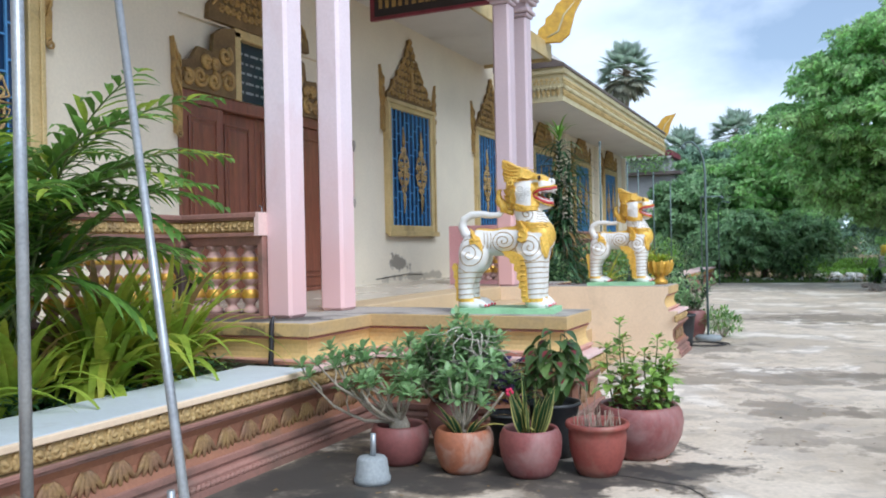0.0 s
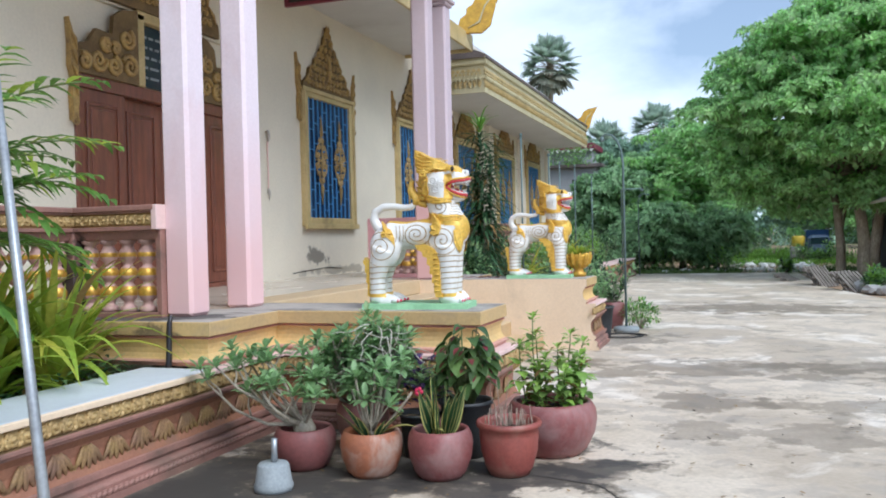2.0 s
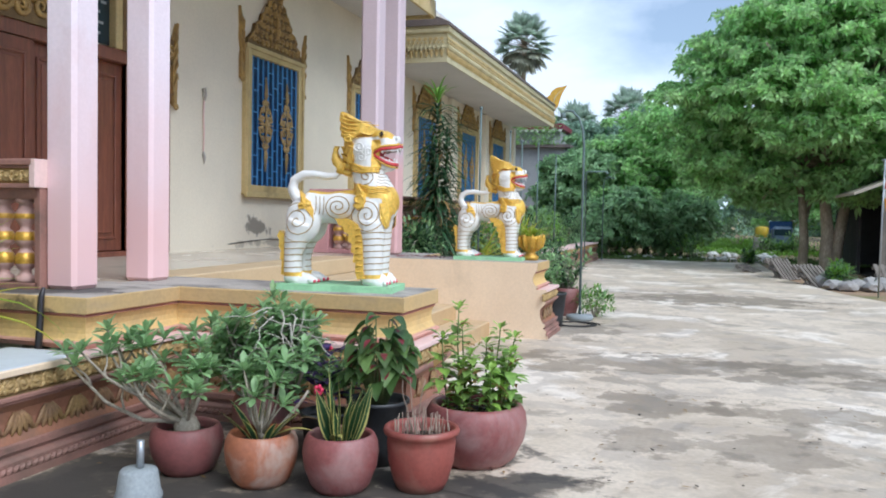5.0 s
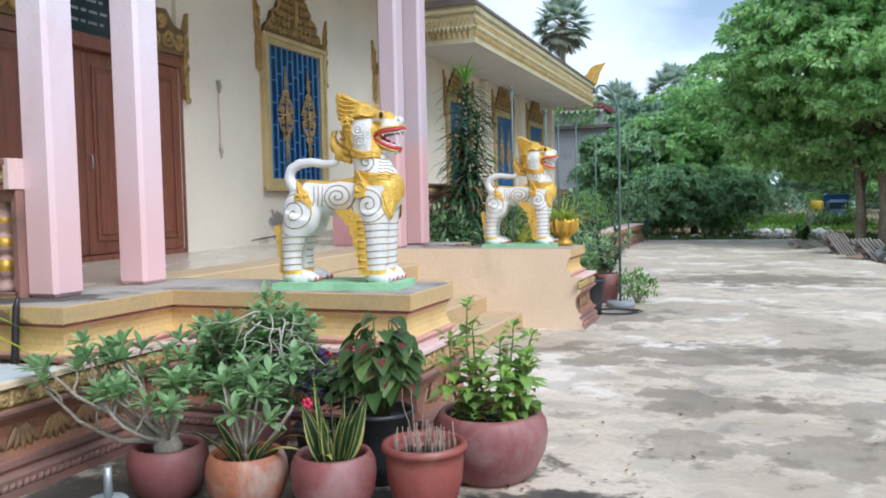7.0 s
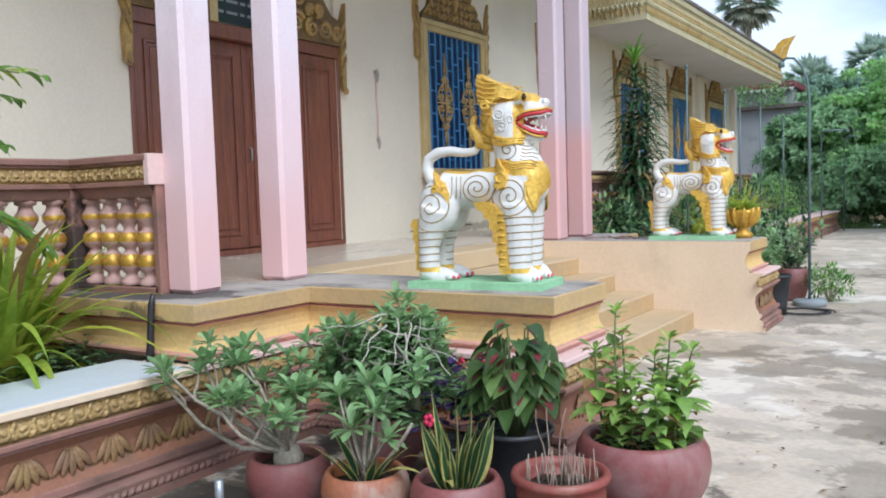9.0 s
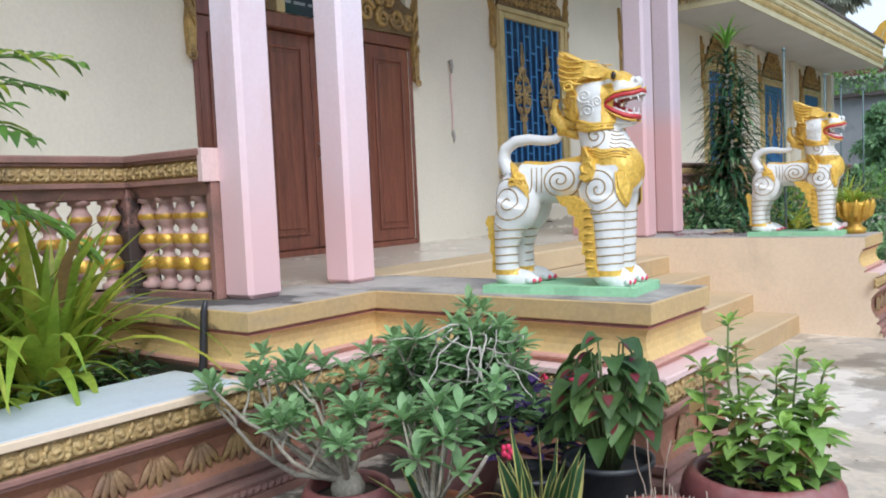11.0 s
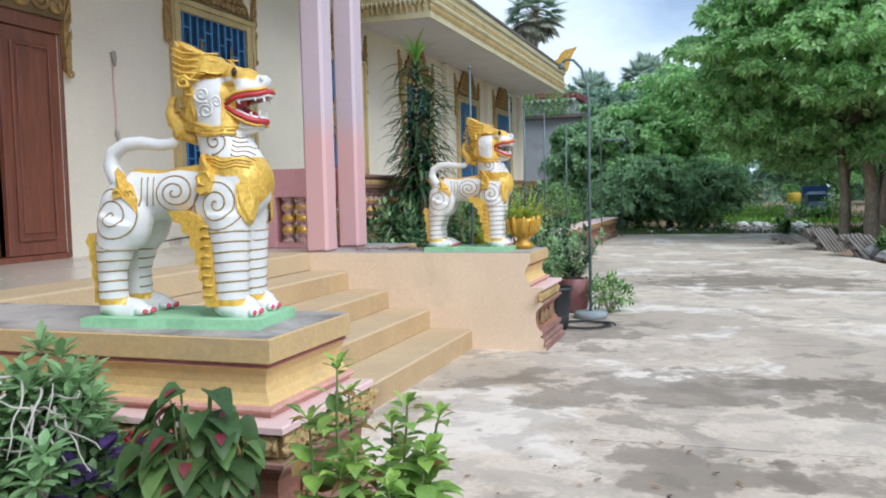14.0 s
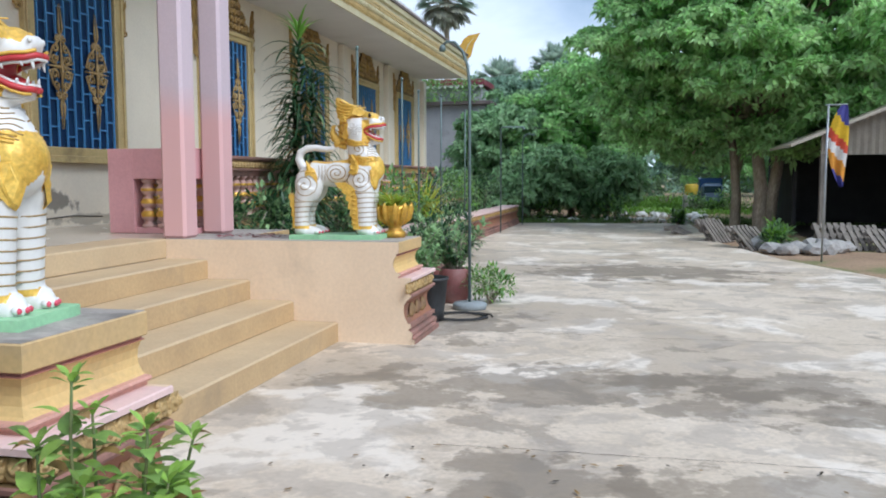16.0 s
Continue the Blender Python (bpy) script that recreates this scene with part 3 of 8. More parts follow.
# ---- roofs ----
roof = empty("porch_roof", -4, 9, 5.2, "porch roof carried on pink posts", "roof", kind="structure")
world_part("beam", boxed(-3.3, -2.86, 5.6, 12.4, 5.27, 5.6), M["ledge"], roof)
world_part("deck", boxed(WX, -2.5, 5.0, 12.7, 5.6, 5.75), M["soffit"], roof)
sign = empty("sign_board", -4.1, 11.22, 5.2, "long dark sign board in a maroon frame between post and wall", "sign")
world_part("panel", boxed(-5.08, -3.2, 11.21, 11.25, 5.0, 5.5), M["sign_dark"], sign)
bm = bmesh.new()
for a in ((-5.15, -3.17, 11.19, 11.26, 4.95, 5.0), (-5.15, -3.17, 11.19, 11.26, 5.5, 5.55), (-5.15, -5.08, 11.19, 11.26, 5.0, 5.5), (-3.2, -3.17, 11.19, 11.26, 5.0, 5.5)):
    box(bm, *a, 0.006)
world_part("frame", bm, M["maroon"], sign, "maroon frame")
bm = bmesh.new()
random.seed(4)
for i in range(16):
    x = -5.0 + i * 0.112
    box(bm, x, x + random.uniform(0.05, 0.09), 11.2, 11.209, 5.12, 5.27)
world_part("lettering_bar", bm, M["old_gold"], sign, "faded gold lettering, unreadable")

# main roof over the middle, higher, with its corner near the far section
mid = empty("middle_roof", -4, 8, 5.4, "higher middle roof with carved fascia", "roof", kind="structure")
bm = bmesh.new()
prism(bm, [(-4.05, 5.42), (-4.05, 5.52), (-11.0, 9.2), (-11.0, 9.0), (-5.6, 5.42)], "y", -8, 16.75)
world_part("deck", bm, M["roof"], mid)
world_part("soffit", boxed(WX, -4.06, -8, 16.7, 5.38, 5.415), M["soffit"], mid, "pale soffit")
bm = bmesh.new()
box(bm, -4.05, -4.0, -8, 16.8, 5.32, 5.66, 0.01)
world_part("fascia", bm, M["frame_gold"], mid, "weathered gold fascia board")
world_part("gable_fascia", boxed(-5.5, -4.0, 16.75, 16.8, 5.32, 5.66, 0.01), M["frame_gold"], mid)
# lower far section
FX, FY0, FY1 = -3.96, 17.45, 30.1
far = empty("far_roof", -4.5, 24, 4.6, "low tiled roof with gilded fascia and white soffit", "roof", kind="structure")
world_part("soffit", boxed(WX, FX - 0.03, FY0 + 0.03, FY1, 4.66, 4.70), M["soffit"], far, "pale grey soffit")
bm = bmesh.new()
prism(bm, [(FX + 0.06, 5.33), (FX + 0.06, 5.39), (-11.0, 8.6), (-11.0, 8.4), (-6.0, 5.33)], "y", FY0 - 0.08, FY1 + 0.08)
world_part("deck", bm, M["roof"], far, "dark grey tiled roof")
bm = bmesh.new()
box(bm, FX - 0.03, FX, FY0, FY1, 4.6, 5.33)
box(bm, -5.6, FX - 0.03, FY0, FY0 + 0.03, 4.6, 5.33)
world_part("fascia", bm, M["fascia"], far, "cream and gold carved fascia")
bm = bmesh.new()
moulding(bm, [(-5.6, FY0), (FX, FY0), (FX, FY1)], [(0.0, 5.18), (0.05, 5.20), (0.06, 5.26), (0.03, 5.28), (0.03, 5.33)])
moulding(bm, [(-5.6, FY0), (FX, FY0), (FX, FY1)], [(0.0, 4.88), (0.02, 4.89), (0.02, 4.93), (0.0, 4.94)])
world_part("fascia_moulding", bm, M["fascia"], far)


# ---- carved relief ----
def spiral_pts(cx, cz, r0, r1, turns, start=0.0, y=0.0, steps=14, hand=1):
    out = []
    for i in range(steps + 1):
        f = i / steps
        a = start + hand * f * turns * 2 * math.pi
        r = r0 + (r1 - r0) * f
        out.append((cx + r * math.cos(a), y, cz + r * math.sin(a)))
    return out


def fused(name, bm, voxel, ratio, material):
    """Overlapping shapes melted into one carved skin."""
    tmp_me = bpy.data.meshes.new(name)
    bm.to_mesh(tmp_me)
    bm.free()
    tmp = new("carving_tmp", tmp_me)
    rm = tmp.modifiers.new("r", "REMESH")
    rm.mode, rm.voxel_size = "VOXEL", voxel
    dc = tmp.modifiers.new("d", "DECIMATE")
    dc.ratio = ratio
    me = bpy.data.meshes.new_from_object(tmp.evaluated_get(bpy.context.evaluated_depsgraph_get()))
    bpy.data.objects.remove(tmp)
    me.name = name
    me.materials.clear()
    me.materials.append(material)
    me.polygons.foreach_set("use_smooth", [True] * len(me.polygons))
    return me


def scroll_mesh(name, length, height, material):
    """One repeat of the running scroll: two leafy curls standing off the wall (towards -y) on a thin ground."""
    bm = bmesh.new()
    h = height
    box(bm, -0.002, length + 0.002, -0.003, 0.006, 0.002, h - 0.002)
    tube(bm, spiral_pts(length * 0.27, h * 0.52, h * 0.42, h * 0.06, 1.6, math.pi, -0.004, 16), [0.012] * 12 + [0.011, 0.010, 0.010, 0.011, 0.012], 6)
    tube(bm, spiral_pts(length * 0.76, h * 0.48, h * 0.40, h * 0.06, 1.5, 0.2, -0.004, 16, -1), [0.012] * 12 + [0.011, 0.010, 0.010, 0.011, 0.012], 6)
    for u, v, a in ((0.52, 0.80, 0.9), (0.5, 0.2, -2.2), (0.03, 0.78, 1.2), (0.03, 0.22, -1.0), (0.27, 0.5, 0.3), (0.76, 0.5, 2.4), (0.97, 0.5, 1.57), (0.52, 0.5, 1.57)):
        p = Vector((u * length, -0.004, v * h))
        d = Vector((math.cos(a), 0, math.sin(a))) * h * 0.26
        tube(bm, [p - d, p - d * 0.3 + Vector((0, -0.008, 0)), p + d * 0.4 + Vector((0, -0.008, 0)), p + d], [0.004, 0.014, 0.012, 0.003], 6)
    return fused(name, bm, 0.0032, 0.22, material)


def leaf_relief_mesh(name, w, h, material):
    """A drooping acanthus leaf on the sloped panel."""
    bm = bmesh.new()
    for k in range(-2, 3):
        a = k * 0.36
        base = Vector((0, 0.0, h))
        pts = []
        for i in range(5):
            f = i / 4
            pts.append(base + Vector((math.sin(a) * w * 0.55 * f + k * w * 0.05, -0.022 * math.sin(f * 2.6) - 0.004, -h * f * (1 - 0.12 * abs(k)))))
        tube(bm, pts, [0.012, 0.022, 0.024, 0.018, 0.005], 5)
    tube(bm, spiral_pts(w * 0.5, h * 0.18, h * 0.2, h * 0.04, 1.2, 0.5, -0.01, 9), 0.008, 5)
    tube(bm, spiral_pts(-w * 0.5, h * 0.18, h * 0.2, h * 0.04, 1.2, math.pi - 0.5, -0.01, 9, -1), 0.008, 5)
    me = bpy.data.meshes.new(name)
    bm.to_mesh(me)
    bm.free()
    me.materials.append(material)
    return me


def place(name, me, m, parent):
    ob = new(name, me)
    ob.parent = parent
    ob.matrix_parent_inverse = parent.matrix_world.inverted()
    ob.matrix_basis = m
    return ob


def run_frames(path, outset, z, step, margin=0.0):
    """Poses at even steps along a plan line: x along it, -y outwards."""
    res = []
    for p, q in zip(path, path[1:]):
        p, q = Vector((*p, 0)), Vector((*q, 0))
        d = q - p
        n = max(1, round((d.length - 2 * margin) / step))
        d.normalize()
        out = Vector((d.y, -d.x, 0))
        for i in range(n):
            o = p + d * (margin + i * (((q - p).length - 2 * margin) / n)) + out * outset
            res.append(Matrix(((d.x, -out.x, 0, o.x), (d.y, -out.y, 0, o.y), (0, 0, 1, z), (0, 0, 0, 1))))
    return res


scroll_me = scroll_mesh("scroll", 0.19, 0.092, M["dull_gold"])
leaf_me = leaf_relief_mesh("leaf_ornament", 0.23, 0.15, M["olive_gold"])
S_NEAR = [(PX, 0.4), (PX, P1)]
S_PED = [(PX, P1), (PED_X, P1), (PED_X, P1N)]
N_PED = [(PED_X, P2), (PED_X, P2N)]
for path, owner in ((S_NEAR, wall_s), (S_PED, porch), (N_PED, porch)):
    for m_ in run_frames(path, 0.094, 0.466, 0.19, 0.02 if path is S_NEAR else -0.08):
        place("scroll", scroll_me, m_, owner)
    for m_ in run_frames(path, 0.062, 0.20, 0.225, 0.1):
        place("leaf_ornament", leaf_me, m_ @ pose(0.11, 0.004, 0) @ Matrix.Diagonal((1, 0.6, 1, 1)), owner)


def joined(name, me, poses, material, owner, kind="stuff"):
    """Many far repeats as one mesh."""
    nv = len(me.vertices)
    co = np.empty(nv * 3)
    me.vertices.foreach_get("co", co)
    co = np.c_[co.reshape(-1, 3), np.ones(nv)]
    faces = [tuple(p.vertices) for p in me.polygons]
    allv, allf = [], []
    for i, m_ in enumerate(poses):
        allv.append((co @ np.array(m_).T)[:, :3])
        allf += [tuple(v + i * nv for v in f) for f in faces]
    big = bpy.data.meshes.new(name)
    big.from_pydata(np.concatenate(allv).tolist(), [], allf)
    big.materials.append(material)
    ob = new(name, big)
    ob.parent = owner
    ob.matrix_parent_inverse = owner.matrix_world.inverted()
    return tagged(ob, kind=kind)


joined("far_scrolls", scroll_me, run_frames([(NX, P2N), (NX, 31.5)], 0.094, 0.466, 0.19, 0.3), M["old_gold"], wall_n)
# rope course: slanted beads
bm = bmesh.new()
bmesh.ops.create_uvsphere(bm, u_segments=6, v_segments=4, radius=1)
for v in bm.verts:
    v.co = Vector((v.co.x * 0.027 + v.co.z * 0.012, v.co.y * 0.018, v.co.z * 0.021))
bead_me = bpy.data.meshes.new("bead")
bm.to_mesh(bead_me)
bm.free()
bead_me.materials.append(M["rose"])
joined("rope_beads", bead_me, run_frames([(PX, 0.2), (PX, P1), (PED_X, P1), (PED_X, P1N)], 0.142, 0.066, 0.045), M["rose"], wall_s)
joined("rope_beads", bead_me, run_frames([(PED_X, P2), (PED_X, P2N)], 0.142, 0.066, 0.045), M["rose"], porch)


# ---- windows ----
def carved_peak(bm, w, h, thick, m=0):
    """A flame-edged gable in the y-z plane, relief towards +x: width w, height h, base at z 0."""
    half = [(w / 2, 0), (w / 2 * 0.98, h * 0.10), (w * 0.40, h * 0.20), (w * 0.37, h * 0.32), (w * 0.29, h * 0.36), (w * 0.255, h * 0.48), (w * 0.18, h * 0.53), (w * 0.15, h * 0.64), (w * 0.09, h * 0.70), (w * 0.06, h * 0.84), (0.028, h * 0.9), (0.018, h)]
    outline = half + [(-y, z) for y, z in half[::-1]]
    prism(bm, outline, "x", 0.0, thick, 1)
    # raised flame border
    for s in (1, -1):
        for (y0, z0), (y1, z1) in zip(half[1:], half[2:]):
            p, q = Vector((thick, s * y0 * 0.95, z0)), Vector((thick, s * y1 * 0.95, z1))
            mid = (p + q) / 2 + Vector((0.02, s * 0.012, 0.01))
            tube(bm, [p, mid, q + Vector((0.01, s * 0.02, 0.03))], [0.012, 0.024, 0.004], 5, m)
    # scrolls inside
    rows = int(h / 0.14)
    for i in range(rows):
        z = h * 0.06 + i * h * 0.86 / rows
        span = w * 0.42 * (1 - i / rows) ** 0.9
        n = max(1, int(span / 0.11))
        for k in range(n):
            y = (k + 0.5) * span / n
            for s in (1, -1):
                r = min(0.06, span / n * 0.5)
                pts = [(thick + 0.01, s * (y + a[0]), z + a[2]) for a in spiral_pts(0, r, r, r * 0.2, 1.3, 0.4 + k + i * 0.9, 0, 8)]
                tube(bm, pts, [0.014, 0.019, 0.019, 0.018, 0.017, 0.016, 0.015, 0.015, 0.016], 5, m)
    tube(bm, [(thick, 0, h * 0.15), (thick + 0.03, 0, h * 0.3), (thick + 0.03, 0, h * 0.45), (thick, 0, h * 0.62)], [0.01, 0.05, 0.04, 0.006], 6, m)
    return bm


def side_flame(bm, y, z0, z1, s, thick=0.05, m=0):
    """An upright flame beside a frame that ends in a curl at its foot."""
    h = z1 - z0
    out = [(y - s * 0.03, z0 + 0.06), (y + s * 0.035, z0 + 0.02), (y + s * 0.045, z0 + h * 0.3), (y + s * 0.02, z0 + h * 0.42), (y + s * 0.06, z0 + h * 0.55), (y + s * 0.055, z0 + h * 0.75), (y + s * 0.07, z1), (y - s * 0.01, z0 + h * 0.8), (y - s * 0.04, z0 + h * 0.6), (y - s * 0.05, z0 + h * 0.3)]
    prism(bm, out, "x", 0.0, thick, m)
    tube(bm, [(thick, yy, zz) for yy, zz in [(a[0], a[2]) for a in spiral_pts(y + s * 0.02, z0 + 0.02, 0.055, 0.012, 1.4, 1.5, 0, 12, s)]], 0.014, 5, m)
    for f in (0.35, 0.5, 0.65, 0.8):
        tube(bm, [(thick, y - s * 0.03, z0 + h * (f - 0.1)), (thick + 0.02, y + s * 0.01, z0 + h * f), (thick, y + s * 0.05, z0 + h * (f + 0.08))], [0.006, 0.02, 0.003], 5, m)
    return bm


def lattice_ornament(bm, cy, cz, hh, x, m=0):
    """A tall gilt lozenge made of curls, mirrored about its middle."""
    for s in (1, -1):
        for t in (1, -1):
            tube(bm, [(x, cy + s * 0.012, cz + t * hh), (x + 0.01, cy + s * 0.03, cz + t * hh * 0.62), (x, cy + s * 0.012, cz + t * hh * 0.5)], [0.004, 0.016, 0.006], 5, m)
            for i, (r, zz, yy) in enumerate(((0.065, 0.13, 0.115), (0.055, 0.30, 0.095), (0.042, 0.45, 0.06))):
                pts = [(x, cy + s * (yy + a[0]), cz + t * (zz * hh + a[2])) for a in spiral_pts(0, 0, r, r * 0.25, 1.25, 2.6 - i * 0.5, 0, 10)]
                tube(bm, pts, 0.015, 5, m)
            tube(bm, [(x, cy, cz), (x, cy + s * 0.21, cz + t * 0.06), (x, cy + s * 0.14, cz + t * 0.22), (x, cy + s * 0.03, cz + t * hh * 0.42), (x, cy, cz + t * hh * 0.55)], 0.013, 5, m)
    tube(bm, [(x, cy, cz - hh * 0.6), (x + 0.012, cy, cz - 0.1), (x + 0.016, cy, cz), (x + 0.012, cy, cz + 0.1), (x, cy, cz + hh * 0.6)], [0.004, 0.016, 0.03, 0.016, 0.004], 6, m)
    tube(bm, [(x, cy - 0.24, cz), (x + 0.01, cy - 0.07, cz), (x + 0.01, cy + 0.07, cz), (x, cy + 0.24, cz)], [0.004, 0.02, 0.02, 0.004], 6, m)
    return bm


def hall_window(index, c):
    e = empty(f"window_{index}", WX, c, 1.74, "tall window with blue grille, gilt frame and carved peak", "window", "hall windows", "structure")
    z0, z1 = 0.0, 2.24
    bm = bmesh.new()
    for a in ((-0.02, 0.075, -0.93, -0.76, z0, z1), (-0.02, 0.075, 0.76, 0.93, z0, z1), (-0.02, 0.07, -0.76, 0.76, z0, 0.15), (-0.02, 0.07, -0.76, 0.76, z1 - 0.13, z1)):
        box(bm, *a, 0.012)
    for a in ((0.075, 0.10, -0.915, -0.865, z0 + 0.02, z1), (0.075, 0.10, 0.865, 0.915, z0 + 0.02, z1), (0.07, 0.12, -0.97, 0.97, z0 - 0.04, z0 + 0.05), (0.07, 0.1, -0.95, 0.95, z1 - 0.05, z1 + 0.02)):
        box(bm, *a, 0.008)
    part("window_frame", bm, M["frame_gold"], e, "old gold painted frame")
    part("shutter_board", boxed(0.004, 0.014, -0.765, 0.765, 0.13, z1 - 0.1), M["blue_back"], e, "dark blue board behind the bars")
    n = 10
    for i in range(n):
        y = -0.70 + i * 1.40 / (n - 1)
        part("upright_bar", boxed(0.03, 0.052, y - 0.010, y + 0.010, 0.145, z1 - 0.125), M["blue_bar"], e)
    for i in range(n - 1):
        y = -0.70 + i * 1.40 / (n - 1)
        z = 0.28 + 0.11 * (i % 3)
        while z < z1 - 0.22:
            part("cross_bar", boxed(0.033, 0.049, y + 0.010, y + 1.40 / (n - 1) - 0.010, z - 0.009, z + 0.009), M["blue_bar"], e)
            z += 0.33
    for s in (-1, 1):
        part("gilt_ornament", lattice_ornament(bmesh.new(), s * 0.34, 1.10, 0.74, 0.066), M["dull_gold"], e, "gilt lozenge of curls")
    bm = carved_peak(bmesh.new(), 1.74, 1.16, 0.05)
    for v in bm.verts:
        v.co.z += z1
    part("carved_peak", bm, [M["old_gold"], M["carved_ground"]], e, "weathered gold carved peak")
    for s in (-1, 1):
        part("side_flame", side_flame(bmesh.new(), s * 0.99, 1.70, 2.78, s), M["old_gold"], e)
    return e


for i, c in enumerate(WINDOWS):
    hall_window(i + 1, c)

# ---- door ----
door = empty("door_1", WX, 8.94, FL, "tall panelled red-brown double door with gilded surround", "door", kind="structure")
for i in range(4):
    y0 = -1.48 + i * 0.74
    bm = bmesh.new()
    inset = -0.10 if i in (1, 2) else 0.0
    box(bm, inset - 0.06, inset, y0 + 0.006, y0 + 0.734, 0.06, 2.28, 0.006)
    leaf = part("leaf", bm, M["door"], door)
    for za, zb in ((0.20, 2.14),):
        bm = bmesh.new()
        for a in ((inset, inset + 0.022, y0 + 0.12, y0 + 0.15, za, zb), (inset, inset + 0.022, y0 + 0.59, y0 + 0.62, za, zb), (inset, inset + 0.022, y0 + 0.15, y0 + 0.59, za, za + 0.03), (inset, inset + 0.022, y0 + 0.15, y0 + 0.59, zb - 0.03, zb), (inset, inset + 0.014, y0 + 0.19, y0 + 0.55, za + 0.07, zb - 0.07)):
            box(bm, *a, 0.006)
        part("raised_panel", bm, M["door"], leaf)
    if i == 2:
        bm = tube(bmesh.new(), [(inset + 0.01, y0 + 0.05, 1.0), (inset + 0.05, y0 + 0.05, 1.02), (inset + 0.05, y0 + 0.05, 1.14), (inset + 0.01, y0 + 0.05, 1.16)], 0.009, 6)
        part("handle", bm, M["steel"], leaf, "small metal handle")
bm = bmesh.new()
for a in ((-0.12, 0.03, -1.50, 1.50, 2.285, 2.43), (-0.12, 0.02, -1.53, -1.483, -0.0, 2.285), (-0.12, 0.02, 1.483, 1.53, 0, 2.285), (-0.14, 0.012, -1.48, 1.48, -0.01, 0.055)):
    box(bm, *a, 0.008)
part("door_frame", bm, M["door"], door, "dark red-brown frame")
part("transom_pane", boxed(-0.06, -0.04, -0.44, 0.44, 2.46, 3.2), M["dark_glass"], door, "dark teal glass above the door")
bm = bmesh.new()
random.seed(8)
for k in range(5):
    y = -0.36
    while y < 0.3:
        w = random.uniform(0.05, 0.16)
        box(bm, -0.038, -0.034, y, min(0.38, y + w), 2.56 + k * 0.12, 2.59 + k * 0.12)
        y += w + 0.04
part("lettering_bar", bm, M["cement"], door, "faint pale lettering, unreadable")
bm = bmesh.new()
for a in ((-0.1, 0.06, -0.56, -0.44, 2.43, 3.28), (-0.1, 0.06, 0.44, 0.56, 2.43, 3.28), (-0.1, 0.06, -0.56, 0.56, 3.2, 3.32)):
    box(bm, *a, 0.012)
part("transom_frame", bm, M["frame_gold"], door, "fluted gold frame of the pane")
part("transom_board", boxed(-0.12, -0.065, -1.48, 1.48, 2.43, 3.3), M["cream"], door)
for s in (-1, 1):
    bm = bmesh.new()
    prism(bm, [(s * 0.56, 2.43), (s * 1.55, 2.43), (s * 1.58, 2.72), (s * 1.36, 2.78), (s * 1.22, 2.95), (s * 0.98, 2.93), (s * 0.95, 3.15), (s * 0.8, 3.25), (s * 0.56, 3.3)], "x", 0.004, 0.06, 1)
    for y, z, r, st in ((0.72, 2.62, 0.13, 0.3), (0.98, 2.58, 0.11, 1.6), (1.22, 2.6, 0.12, 2.9), (1.42, 2.56, 0.09, 0.9), (0.76, 2.92, 0.12, 2.0), (0.95, 2.78, 0.07, 0.4), (1.1, 2.8, 0.08, 4.0)):
        tube(bm, [(0.07, s * (y + a[0]), z + a[2]) for a in spiral_pts(0, 0, r, r * 0.15, 1.7, st, 0, 16)], [0.032] * 9 + [0.026] * 4 + [0.02] * 4, 6)
    side_flame(bm, s * 1.56, 1.88, 2.98, s, 0.07)
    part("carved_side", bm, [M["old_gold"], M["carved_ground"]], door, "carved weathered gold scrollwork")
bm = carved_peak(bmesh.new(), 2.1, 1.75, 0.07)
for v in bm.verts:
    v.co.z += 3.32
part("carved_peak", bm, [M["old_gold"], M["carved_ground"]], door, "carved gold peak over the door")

# hook and cord, stain and crack on the wall
hook = empty("wall_hook", WX, 11.21, 3.1, "grey bracket with a pale hanging cord on the wall", "hook")
bm = tube(bmesh.new(), [(0.0, 0, 0.04), (0.03, 0, 0.05), (0.045, 0, -0.02), (0.03, 0.01, -0.1)], [0.018, 0.03, 0.026, 0.012], 7)
part("hook", bm, M["edge_concrete"], hook, "dull grey bracket")
bm = tube(bmesh.new(), [(0.02, 0.01, -0.1), (0.016, 0.005, -0.3), (0.016, 0.02, -0.55), (0.014, 0.01, -0.82)], [0.013, 0.012, 0.012, 0.010], 6)
part("cord", bm, M["ledge"], hook, "pale pinkish cord")
bm = tube(bmesh.new(), [(0.014, 0.01, -0.8), (0.02, 0.01, -0.85), (0.02, 0.03, -0.9), (0.014, 0.03, -0.97)], [0.01, 0.026, 0.02, 0.004], 6)
part("cord_end", bm, M["edge_concrete"], hook, "grey knotted end")
bm = tube(bmesh.new(), [(WX + 0.004, 11.9, 1.0), (WX + 0.004, 12.5, 1.03), (WX + 0.004, 13.0, 1.05), (WX + 0.004, 13.6, 1.02)], 0.008, 4)
world_part("crack_line", bm, M["sign_dark"], hall, "dark crack along the foot of the wall")
# ---- balustrades ----
bal_profile = [(a * 1.22, b) for a, b in [(0.022, 0.0), (0.055, 0.0), (0.055, 0.05), (0.035, 0.06), (0.03, 0.09), (0.048, 0.11), (0.06, 0.14), (0.062, 0.18), (0.045, 0.215), (0.03, 0.235), (0.03, 0.255), (0.05, 0.27), (0.062, 0.30), (0.062, 0.33), (0.05, 0.36), (0.03, 0.375), (0.03, 0.395), (0.045, 0.42), (0.06, 0.45), (0.06, 0.485), (0.04, 0.52), (0.035, 0.55), (0.055, 0.56), (0.055, 0.60), (0.022, 0.60)]]
GOLD_ROWS = (6, 7, 12, 13, 18)


